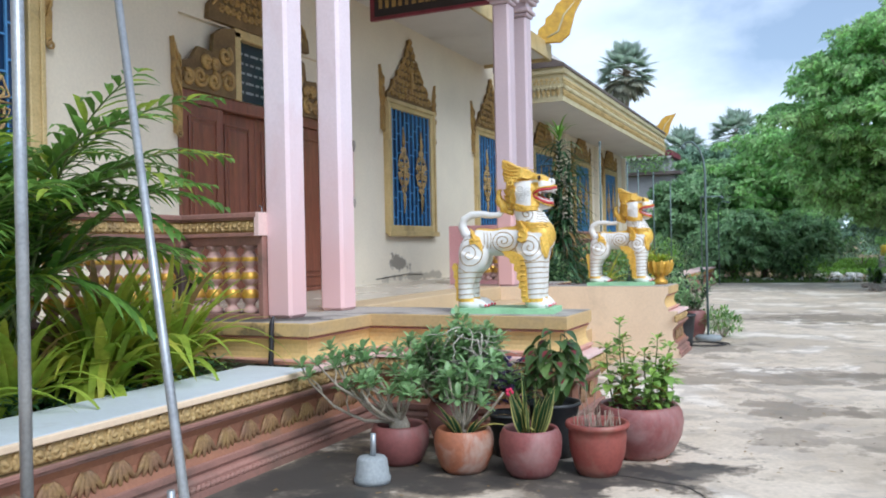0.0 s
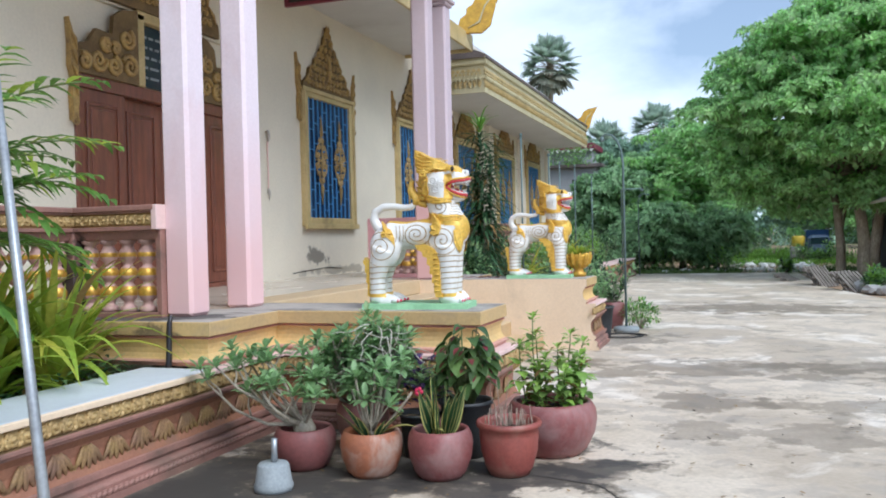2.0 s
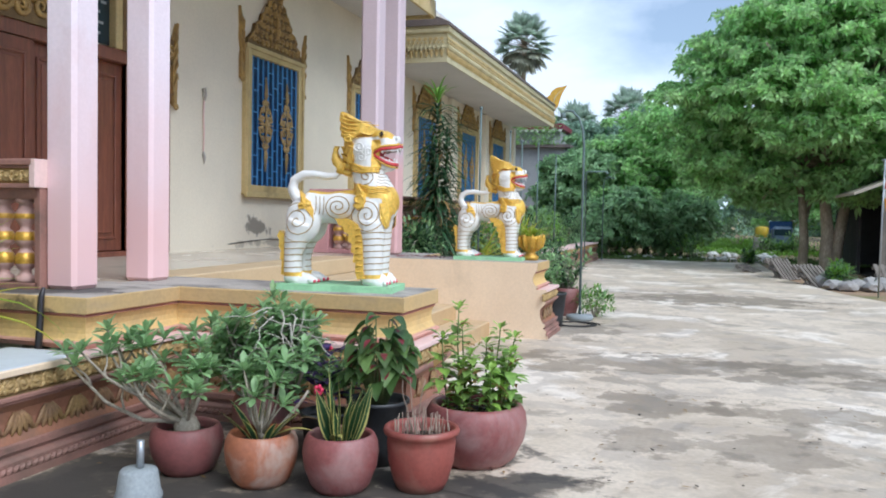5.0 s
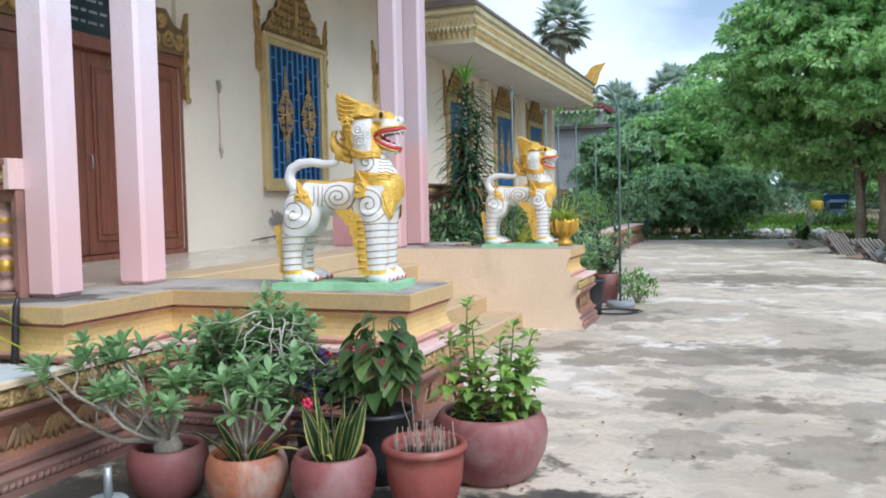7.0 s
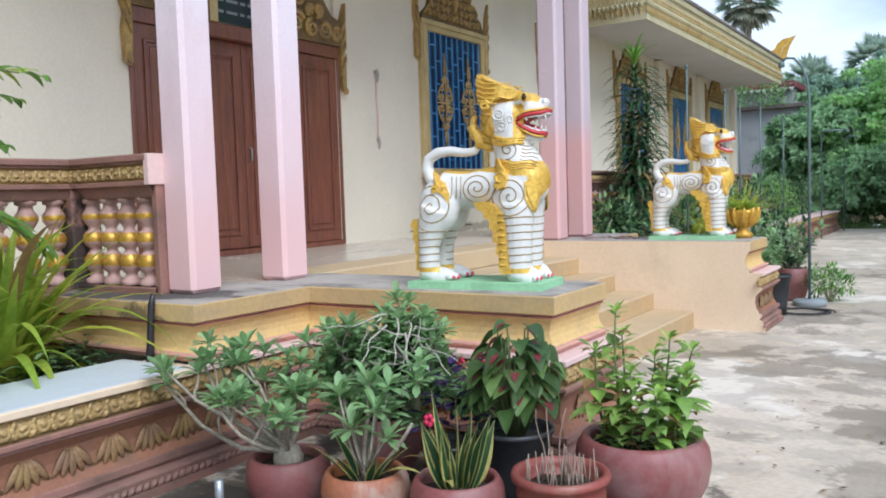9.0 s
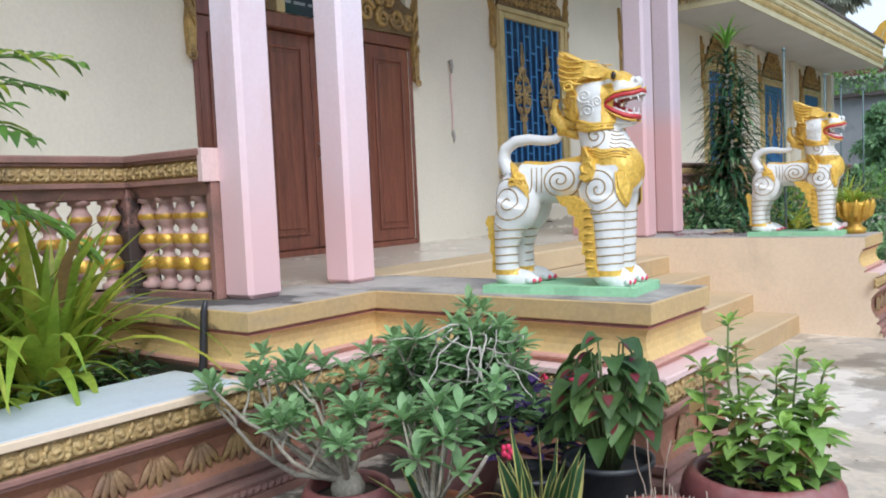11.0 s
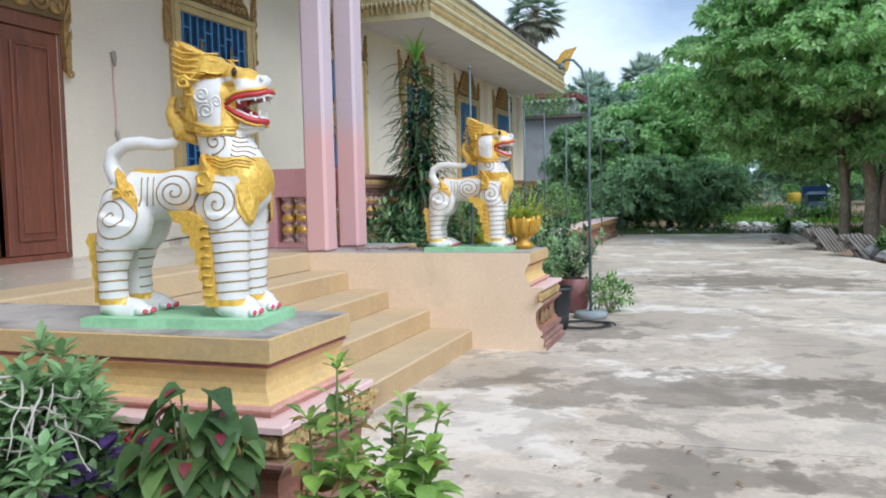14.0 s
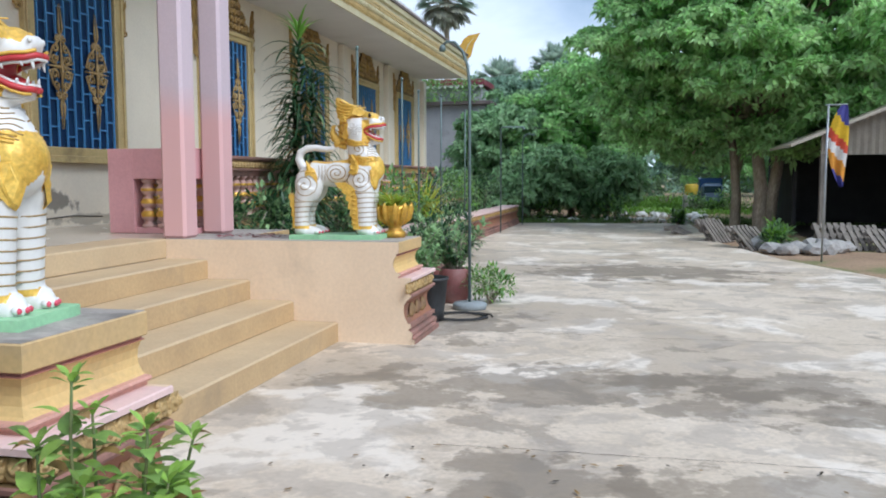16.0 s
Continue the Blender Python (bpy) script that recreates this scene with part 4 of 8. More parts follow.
def baluster_mesh(name, a, b):
    bm = bmesh.new()
    lathe(bm, bal_profile, n=12)
    for f in bm.faces:
        z = f.calc_center_median().z
        f.material_index = 1 if any(abs(z - (bal_profile[k][1] + bal_profile[k + 1][1]) / 2) < 0.004 for k in GOLD_ROWS) else 0
    bmesh.ops.recalc_face_normals(bm, faces=bm.faces)
    me = bpy.data.meshes.new(name)
    bm.to_mesh(me)
    bm.free()
    me.materials.append(a)
    me.materials.append(b)
    return me


M["baluster_pink"] = stained(mat("baluster_paint", (0.60, 0.39, 0.34), (0.48, 0.29, 0.25), 0.6, big=3, grain=0.1), (0.3, 0.17, 0.14), 4.0, 0.48, 0.66, 0.6, seed=14.0)
bal_me = baluster_mesh("baluster", M["baluster_pink"], M["gold"])


def balustrade(path, label, rail_mat, frieze_mat, z0=FL, newels=()):
    cx, cy = path[0]
    e = empty("balustrade", cx, cy, z0, label, "balustrade", "porch balustrades")
    half = 0.10
    both = lambda prof: [(half + o - 0.1, z0 + z) for o, z in prof]
    for nm, prof, mt in (("top_rail", [(-0.115, 0.885), (0.125, 0.885), (0.13, 0.875), (0.13, 0.845), (0.112, 0.838), (0.112, 0.825), (0.098, 0.82)], rail_mat), ("frieze", [(0.098, 0.82), (0.09, 0.815), (0.09, 0.725), (0.098, 0.72)], frieze_mat), ("lower_rail", [(0.098, 0.72), (0.115, 0.715), (0.115, 0.69), (0.09, 0.68), (0.07, 0.62), (0.06, 0.61), (-0.06, 0.61)], rail_mat), ("plinth", [(-0.08, 0.045), (0.09, 0.045), (0.095, 0.035), (0.095, -0.002)], rail_mat)):
        bm = moulding(bmesh.new(), path, [(o, z0 + z) for o, z in prof])
        moulding(bm, path[::-1], [(o, z0 + z) for o, z in prof])
        world_part(nm, bm, M[mt], e)
    for m_ in run_frames(path, 0.0, z0 + 0.03, 0.195, 0.08):
        place("baluster", bal_me, m_ @ pose(0.1, 0, 0), e)
    for m_ in run_frames(path, 0.094, z0 + 0.728, 0.17, 0.02)[:46]:
        place("scroll", scroll_me, m_ @ Matrix.Diagonal((0.9, 1, 0.9, 1)), e)
    ex, ey = path[-1]
    if path[-1][0] != path[-2][0]:
        world_part("end_block", boxed(ex - 0.02, ex + 0.03, ey - 0.128, ey + 0.128, z0 + 0.69, z0 + 0.884, 0.004), M["ledge"], e, "pale painted rail end")
        world_part("end_post", boxed(ex - 0.03, ex + 0.02, ey - 0.07, ey + 0.07, z0, z0 + 0.69, 0.004), M[rail_mat], e)
    for x, y in newels:
        world_part("newel", boxed(x - 0.11, x + 0.11, y - 0.11, y + 0.11, z0, z0 + 0.7, 0.01), M["rose"], e, "stained newel block")
    return e


balustrade([(-4.11, 5.85 - 6.6), (-4.11, 5.85), (-3.2, 5.85)], "rose and gold balustrade beside the porch post", "rose", "old_gold", newels=[(-4.11, 5.85)])
balustrade([(-3.18, 12.25), (-4.11, 12.25), (-4.11, 26.0)], "rose and gold balustrade along the far veranda", "rose", "old_gold")
# pink parapet at the porch's far end
par = empty("parapet", -4.4, 11.9, FL, "pink parapet wall with a gold baluster in its gap", "parapet", kind="structure")
bm = bmesh.new()
box(bm, -4.22, -3.92, 11.88, 12.06, FL, 1.82, 0.006)
box(bm, -3.92, -3.2, 11.88, 12.06, 1.5, 1.82, 0.006)
box(bm, -3.92, -3.2, 11.9, 12.04, FL, FL + 0.06)
world_part("wall", bm, M["pink_wall"], par)
for x in (-3.80, -3.62, -3.44):
    place("baluster", bal_me, pose(x, 11.97, FL + 0.05) @ Matrix.Diagonal((1.1, 1.1, 0.88, 1)), par)

# ---- fascia carving ----
bm = bmesh.new()
prism(bm, [(-0.05, 0.0), (-0.03, -0.05), (-0.036, -0.09), (0, -0.16), (0.036, -0.09), (0.03, -0.05), (0.05, 0.0)], "y", -0.022, 0.0)
tube(bm, [(0, -0.024, -0.02), (0, -0.034, -0.07), (0, -0.022, -0.14)], [0.008, 0.014, 0.003], 5)
drop_me = bpy.data.meshes.new("fringe_drop")
bm.to_mesh(drop_me)
bm.free()
bm = bmesh.new()
prism(bm, [(-0.05, 0), (0, -0.045), (0.05, 0), (0, 0.045)], "y", -0.014, 0.0)
dia_me = bpy.data.meshes.new("diamond")
bm.to_mesh(dia_me)
bm.free()
FASCIA = [(-5.5, FY0), (FX, FY0), (FX, FY1)]
joined("fringe", drop_me, [m_ for m_ in run_frames(FASCIA, 0.004, 4.86, 0.11)], M["frame_gold"], far)
joined("fringe", drop_me, [m_ @ Matrix.Diagonal((1, 1, 0.7, 1)) for m_ in run_frames(FASCIA, 0.03, 4.94, 0.09)], M["fascia"], far)
joined("diamond_band", dia_me, run_frames(FASCIA, 0.004, 5.07, 0.12), M["frame_gold"], far)
joined("diamond_band", dia_me, [m_ @ Matrix.Diagonal((0.6, 1, 0.6, 1)) for m_ in run_frames(FASCIA, 0.004, 5.0, 0.09)], M["frame_gold"], far)


def finial(x, y, z, s, label):
    """A horn-like gable end that sweeps up and out."""
    e = empty("roof_finial", x, y, z, label, "finial", "roof finials", rz=-75)
    bm = bmesh.new()
    out = [(0.0, 0.0), (0.30, 0.0), (0.46, 0.14), (0.52, 0.36), (0.56, 0.55), (0.70, 0.78), (0.78, 0.92), (0.60, 0.86), (0.38, 0.82), (0.22, 0.70), (0.14, 0.52), (0.02, 0.46), (0.02, 0.34), (-0.10, 0.28), (-0.14, 0.12)]
    prism(bm, [(a * s, b * s) for a, b in out], "x", -0.035 * s, 0.035 * s)
    bmesh.ops.bevel(bm, geom=list(bm.edges), offset=0.012 * s, segments=1, affect="EDGES")
    part("horn", bm, M["gold"], e)
    bm = bmesh.new()
    tube(bm, [(0.04 * s, 0.05 * s, 0.1 * s), (0.05 * s, 0.25 * s, 0.2 * s), (0.04 * s, 0.36 * s, 0.5 * s), (0.03 * s, 0.6 * s, 0.78 * s)], [0.012 * s, 0.02 * s, 0.018 * s, 0.005 * s], 5)
    part("rib", bm, M["fascia"], e)
    return e


finial(-4.02, 16.4, 5.6, 1.1, "golden horn finial on the middle roof corner")
finial(-4.25, 29.95, 5.2, 0.95, "golden horn finial at the far roof end")


# ---- guardian lions ----
from mathutils.bvhtree import BVHTree
M["lion_white"] = stained(mat("gloss_white_paint", (0.75, 0.74, 0.71), (0.69, 0.68, 0.65), 0.38, big=2.5, fine=40, grain=0.04, bump=0.05), (0.50, 0.47, 0.42), 4.0, 0.6, 0.75, 0.35)
M["lion_gold"] = mat("lion_gold_paint", (0.82, 0.54, 0.10), (0.68, 0.40, 0.06), 0.42, 0.2, big=9, fine=60, grain=0.25, bump=0.25)
M["lion_line"] = mat("lion_brown_gold_line", (0.40, 0.27, 0.10), (0.30, 0.20, 0.08), 0.5, 0.15, big=9, grain=0.2, bump=0.1)
M["lion_red"] = mat("lion_red_paint", (0.55, 0.045, 0.05), (0.42, 0.03, 0.035), 0.4, big=8, grain=0.1, bump=0.05)
M["lion_maw"] = mat("lion_maw_paint", (0.40, 0.03, 0.045), (0.28, 0.02, 0.03), 0.5, big=8, grain=0.1)
M["lion_nail"] = mat("lion_nail_paint", (0.72, 0.09, 0.14), (0.62, 0.07, 0.12), 0.4, big=8, grain=0.1)
M["lion_eye"] = mat("lion_eye_paint", (0.05, 0.03, 0.02), (0.03, 0.02, 0.015), 0.15, big=8, grain=0.1, bump=0)
M["green_slab"] = stained(mat("mint_green_slab", (0.36, 0.66, 0.38), (0.30, 0.57, 0.32), 0.6, big=2, fine=35, grain=0.1, bump=0.15), (0.3, 0.34, 0.25), 3, 0.58, 0.7, 0.5)


def ball(bm, c, r, m=0, n=(14, 9)):
    geo = bmesh.ops.create_uvsphere(bm, u_segments=n[0], v_segments=n[1], radius=1)
    for v in geo["verts"]:
        v.co = Vector((c[0] + v.co.x * r[0], c[1] + v.co.y * r[1], c[2] + v.co.z * r[2]))
    for f in {f for v in geo["verts"] for f in v.link_faces}:
        f.material_index = m
        f.smooth = True


def lion_mesh():
    WHITE, GOLD, LINE, RED, NAIL, EYE, MAW = range(7)
    b = bmesh.new()
    tube(b, [(-0.33, 0, 0.53), (-0.24, 0, 0.555), (-0.1, 0, 0.55), (0.08, 0, 0.56), (0.24, 0, 0.58)], [0.06, 0.125, 0.115, 0.13, 0.15], 16)
    for s in (-1, 1):
        ball(b, (-0.272, s * 0.078, 0.455), (0.14, 0.092, 0.172))
        tube(b, [(-0.28, s * 0.095, 0.44), (-0.325, s * 0.10, 0.31), (-0.345, s * 0.10, 0.20), (-0.345, s * 0.10, 0.02)], [0.112, 0.088, 0.068, 0.068], 14)
        tube(b, [(-0.41, s * 0.10, 0.03), (-0.33, s * 0.10, 0.036), (-0.22, s * 0.10, 0.028), (-0.15, s * 0.10, 0.02)], [0.03, 0.06, 0.055, 0.02], 12, flat=0.65)
        ball(b, (0.19, s * 0.085, 0.495), (0.14, 0.088, 0.165))
        tube(b, [(0.20, s * 0.095, 0.46), (0.205, s * 0.095, 0.3), (0.205, s * 0.095, 0.12), (0.205, s * 0.095, 0.02)], [0.108, 0.092, 0.08, 0.078], 14)
        tube(b, [(0.15, s * 0.095, 0.035), (0.22, s * 0.095, 0.04), (0.31, s * 0.095, 0.032), (0.385, s * 0.095, 0.02)], [0.05, 0.068, 0.062, 0.024], 12, flat=0.65)
        # brow
        ball(b, (0.24, s * 0.065, 1.075), (0.06, 0.045, 0.045))
    ball(b, (0.255, 0, 0.595), (0.13, 0.145, 0.15))
    tube(b, [(0.21, 0, 0.64), (0.175, 0, 0.76), (0.155, 0, 0.88), (0.14, 0, 0.98)], [0.15, 0.118, 0.112, 0.11], 16)
    ball(b, (0.135, 0, 0.99), (0.13, 0.118, 0.13))
    tube(b, [(0.16, 0, 1.04), (0.28, 0, 1.043), (0.36, 0, 1.03), (0.425, 0, 1.03)], [0.105, 0.082, 0.062, 0.046], 14, flat=0.75)
    ball(b, (0.415, 0, 1.05), (0.035, 0.04, 0.03))
    tube(b, [(0.12, 0, 0.885), (0.22, 0, 0.875), (0.31, 0, 0.868), (0.375, 0, 0.865)], [0.10, 0.075, 0.055, 0.04], 14, flat=0.7)
    tube(b, [(-0.31, 0, 0.58), (-0.365, 0, 0.63), (-0.395, 0, 0.69), (-0.38, 0, 0.75), (-0.31, 0, 0.79), (-0.22, 0, 0.795), (-0.12, 0, 0.78), (-0.05, 0, 0.785), (-0.015, 0, 0.83)], [0.05, 0.045, 0.041, 0.038, 0.035, 0.032, 0.029, 0.027, 0.02], 12)
    tmp_me = bpy.data.meshes.new("lion_tmp")
    b.to_mesh(tmp_me)
    b.free()
    tmp = new("lion_tmp", tmp_me)
    rm = tmp.modifiers.new("r", "REMESH")
    rm.mode, rm.voxel_size = "VOXEL", 0.0095
    sm = tmp.modifiers.new("s", "SMOOTH")
    sm.factor, sm.iterations = 0.5, 7
    dg = bpy.context.evaluated_depsgraph_get()
    body = bpy.data.meshes.new_from_object(tmp.evaluated_get(dg))
    bpy.data.objects.remove(tmp)
    bm = bmesh.new()
    bm.from_mesh(body)
    bpy.data.meshes.remove(body)
    tree = BVHTree.FromBMesh(bm)

    for f in bm.faces:
        f.smooth = True
        c = f.calc_center_median()
        x, y, z = c
        m = WHITE
        if z > 0.80 and x < 0.37:
            if z > 1.07 - 0.15 * max(0, x - 0.22) or (x < 0.06 and z > 0.84):
                m = GOLD
            if 0.185 < x < 0.26 and 0.86 < z < 1.05 and abs(y) > 0.045:
                m = GOLD
        if 0.17 < x < 0.41 and 0.90 < z < 1.005 and (abs(y) < 0.05 or (abs(f.normal.z) > 0.6)):
            m = MAW
        collar = 0.625 + 0.18 * max(0, 0.2 - x)
        if -0.02 < x and collar < z < collar + 0.085:
            m = GOLD
        if x > 0.26 and abs(y) < 0.135 and 0.47 + 1.2 * abs(abs(y) - 0.07) < z < 0.64:
            m = GOLD
        if -0.30 < x < 0.06 and 0.635 < z < 0.70 and abs(y) < 0.06 and f.normal.z > 0.4:
            m = GOLD
        if 0.05 < z < 0.085 and abs(y) > 0.02 and (x < -0.2 and x < -0.265 or 0.1 < x < 0.29):
            m = GOLD
        f.material_index = m

    def side(x, z, s):
        """The surface seen from one side at (x, z)."""
        hit = tree.ray_cast(Vector((x, s * 1.0, z)), Vector((0, -s, 0)))[0]
        return hit

    def drawn(points, s, r, m, lift=0.0):
        pts = [side(x, z, s) for x, z in points]
        run = []
        for p in pts + [None]:
            if p is not None and (not run or (p - run[-1]).length < 0.07):
                run.append(p + Vector((0, s * lift, 0)))
            else:
                if len(run) > 2:
                    tube(bm, run, r, 5, m)
                run = [p + Vector((0, s * lift, 0))] if p is not None else []

    def curl(cx, cz, r1, turns, s, start, hand=1, squash=1.0, m=LINE):
        pts = []
        n = int(turns * 22)
        for i in range(n + 1):
            f = i / n
            a = start + hand * f * turns * 2 * math.pi
            r = 0.006 + (r1 - 0.006) * f
            pts.append((cx + r * math.cos(a), cz + r * squash * math.sin(a)))
        drawn(pts, s, 0.0042 if m == LINE else 0.0055, m)

    def plate(outline, s, thick, m, ribs=()):
        """A raised gold plate that lies on the surface."""
        cx = sum(p[0] for p in outline) / len(outline)
        cz = sum(p[1] for p in outline) / len(outline)
        base = side(cx, cz, s)
        if base is None:
            return
        def on(x, z):
            h = side(x, z, s)
            if h is None or abs(h.y - base.y) > 0.08:
                return Vector((x, base.y - s * 0.02, z))
            return h
        low = [on(*p) for p in outline]
        mid = on(cx, cz) + Vector((0, s * (thick + 0.008), 0))
        top = [p.lerp(mid, 0.18) + Vector((0, s * thick, 0)) for p in low]
        lv, tv = [bm.verts.new(p - Vector((0, s * 0.02, 0))) for p in low], [bm.verts.new(p) for p in top]
        mv = bm.verts.new(mid)
        for i in range(len(lv)):
            for vs in ((lv[i - 1], lv[i], tv[i], tv[i - 1]), (tv[i - 1], tv[i], mv)):
                f = bm.faces.new(vs)
                f.material_index = m
                f.smooth = False
        for rib in ribs:
            pts = [on(*p) + Vector((0, s * (thick + 0.006), 0)) for p in rib]
            tube(bm, pts, [0.004] + [0.009] * (len(pts) - 2) + [0.003], 5, m)

    for s in (-1, 1):
        curl(-0.285, 0.455, 0.155, 2.7, s, 0.5)
        curl(0.0, 0.56, 0.1, 2.7, s, 2.0)
        curl(0.185, 0.505, 0.13, 2.9, s, 1.2)
        for k in range(3):
            drawn([(-0.17 + 0.03 * k + 0.012 * math.sin(f * 3), 0.63 - f * 0.13) for f in (0, 0.2, 0.4, 0.6, 0.8, 1)], s, 0.0038, LINE)
        for k in range(6):
            z = 0.70 + k * 0.021
            drawn([(0.24 + i * 0.012, z - 0.003 * i - 0.006 * math.sin(i)) for i in range(9)], s, 0.0038, LINE)
        curl(0.115, 0.925, 0.036, 1.6, s, 0.0, m=WHITE)
        curl(0.105, 1.0, 0.036, 1.6, s, 1.5, m=WHITE)
        curl(0.16, 0.78, 0.06, 1.6, s, 2.0, -1)
        curl(0.165, 0.965, 0.03, 1.5, s, 1.0, m=WHITE)
        # leg bands
        for (cx, cy), zs, r in (((0.205, 0.095), [0.115 + 0.044 * k for k in range(7)], 0.125), ((-0.335, 0.10), [0.115 + 0.046 * k for k in range(5)], 0.125)):
            for k, z in enumerate(zs):
                pts = []
                for a in range(15):
                    ang = math.pi * (-0.42 + 1.42 * a / 14)
                    o = Vector((cx + 0.2 * math.cos(ang), s * (cy + 0.2 * math.sin(ang)), z + 0.008 * math.sin(ang * 2)))
                    d = (Vector((cx, s * cy, z)) - o).normalized()
                    h = tree.ray_cast(o, d, 0.3)[0]
                    if h is not None and (h - Vector((cx, s * cy, z))).length < r:
                        pts.append(h)
                if len(pts) > 4:
                    tube(bm, pts, 0.0042, 5, LINE)
        # gilt flames
        fin = [(0.0, 0.475), (0.07, 0.475), (0.13, 0.43), (0.16, 0.34), (0.165, 0.10), (0.18, 0.05), (0.125, 0.05), (0.115, 0.10), (0.115, 0.16), (0.10, 0.17), (0.105, 0.23), (0.088, 0.24), (0.092, 0.30), (0.072, 0.315), (0.075, 0.365), (0.05, 0.38), (0.045, 0.415), (0.02, 0.43)]
        prism(bm, fin, "y", s * 0.07, s * 0.178, GOLD)
        for k in range(8):
            tube(bm, [(0.115, s * 0.18, 0.09 + 0.043 * k), (0.13, s * 0.186, 0.105 + 0.043 * k), (0.155, s * 0.18, 0.10 + 0.043 * k)], [0.003, 0.007, 0.004], 5, GOLD)
        plate([(-0.29, 0.68), (-0.25, 0.63), (-0.20, 0.60), (-0.165, 0.53), (-0.155, 0.44), (-0.19, 0.50), (-0.235, 0.54), (-0.285, 0.53), (-0.30, 0.57), (-0.28, 0.60)], s, 0.012, GOLD, [[(-0.28 + 0.02 * k, 0.56), (-0.255 + 0.02 * k, 0.575), (-0.23 + 0.015 * k, 0.55)] for k in range(4)])
        prism(bm, [(-0.44, 0.38), (-0.40, 0.35), (-0.385, 0.2), (-0.39, 0.06), (-0.425, 0.06), (-0.42, 0.16), (-0.435, 0.18), (-0.428, 0.24), (-0.445, 0.26), (-0.44, 0.31), (-0.46, 0.34)], "y", s * 0.06, s * 0.135, GOLD)
        plate([(0.10, 0.74), (0.135, 0.69), (0.16, 0.665), (0.175, 0.60), (0.16, 0.545), (0.12, 0.53), (0.085, 0.555), (0.115, 0.58), (0.09, 0.60), (0.10, 0.66), (0.085, 0.70)], s, 0.026, GOLD, [spiral for spiral in [[(0.13 + 0.03 * math.cos(a), 0.615 + 0.03 * math.sin(a)) for a in (0, 1, 2, 3, 4, 5)], [(0.14, 0.66), (0.125, 0.69), (0.11, 0.72)]]])
        plate([(0.27, 0.60), (0.33, 0.60), (0.345, 0.52), (0.33, 0.42), (0.31, 0.40), (0.285, 0.46), (0.275, 0.53)], s, 0.012, GOLD, [[(0.29, 0.58), (0.30, 0.5), (0.31, 0.43)], [(0.325, 0.58), (0.33, 0.5), (0.32, 0.44)]])
        for k in range(3):
            drawn([(0.0 + i * 0.025, 0.665 + 0.014 * k + 0.006 * math.sin(i * 1.3) + (0.16 * max(0, 0.2 - i * 0.025))) for i in range(14)], s, 0.005, GOLD, 0.003)
        for k in range(4):
            drawn([(0.03 + i * 0.02, 0.835 + 0.014 * k - 0.03 * math.sin(i / 11 * math.pi)) for i in range(11)], s, 0.0085, GOLD, 0.004)
        # mane flames behind the cheek
        plate([(0.055, 1.06), (0.08, 1.02), (0.07, 0.96), (0.075, 0.90), (0.06, 0.85), (0.03, 0.87), (0.025, 0.95), (0.02, 1.03)], s, 0.014, GOLD, [[(0.03, 1.0), (0.055, 0.99), (0.07, 1.0)], [(0.03, 0.93), (0.055, 0.92), (0.07, 0.93)]])
        # ear and crest wing
        pts = [(-0.05, 1.235), (-0.01, 1.205), (0.02, 1.21), (0.055, 1.185), (0.085, 1.19), (0.12, 1.165), (0.15, 1.165), (0.19, 1.14), (0.235, 1.12), (0.22, 1.09), (0.16, 1.085), (0.11, 1.10), (0.075, 1.07), (0.06, 1.035), (0.02, 1.02), (0.0, 1.05), (-0.025, 1.06), (-0.015, 1.09), (-0.04, 1.115), (-0.03, 1.15), (-0.055, 1.18)]
        lo = [bm.verts.new((x, s * 0.02, z)) for x, z in pts]
        hi = [bm.verts.new((0.05 + (x - 0.05) * 0.93, s * (0.118 - 0.5 * max(0, 0.05 - x) - 0.35 * max(0, x - 0.12) - 0.35 * max(0, z - 1.13)), 1.12 + (z - 1.12) * 0.95)) for x, z in pts]
        for i in range(len(pts)):
            f = bm.faces.new((lo[i - 1], lo[i], hi[i], hi[i - 1]))
            f.material_index = GOLD
        f = bm.faces.new(hi)
        f.material_index = GOLD
        for k in range(5):
            z = 1.05 + 0.026 * k
            tube(bm, [(0.10 + 0.02 * k, s * (0.112 - 0.004 * k), z + 0.012), (0.04, s * (0.118 - 0.004 * k), z + 0.012), (0.0, s * (0.1 - 0.004 * k), z + 0.028), (-0.018 - 0.003 * k, s * 0.085, z + 0.04)], [0.003, 0.006, 0.007, 0.003], 5, GOLD)
        tube(bm, [(0.045 + a[0], s * 0.118, 1.045 + a[2]) for a in spiral_pts(0, 0, 0.03, 0.008, 1.4, 0.6, 0, 12)], 0.008, 5, GOLD)
        # beard rows round the jaw
        for k in range(3):
            drawn([(0.055 + i * 0.016, 0.862 - 0.02 * k + 0.05 * max(0, 0.4 - i / 12) - 0.012 * math.sin(i / 13 * math.pi)) for i in range(14)], s, 0.0095, GOLD, 0.005)
        # eye
        ball(bm, (0.272, s * 0.094, 1.082), (0.03, 0.012, 0.028), GOLD, (10, 6))
        ball(bm, (0.276, s * 0.101, 1.082), (0.02, 0.011, 0.02), EYE, (10, 6))
        # lips and teeth
        up = [(0.20, s * 0.085, 0.955), (0.26, s * 0.078, 0.985), (0.33, s * 0.065, 0.992), (0.40, s * 0.047, 0.995), (0.455, s * 0.03, 1.005), (0.462, 0, 1.005)]
        dn = [(0.20, s * 0.085, 0.945), (0.25, s * 0.07, 0.918), (0.31, s * 0.056, 0.896), (0.37, s * 0.042, 0.885), (0.405, s * 0.026, 0.885), (0.412, 0, 0.885)]
        tube(bm, up, [0.011] * 6, 7, RED)
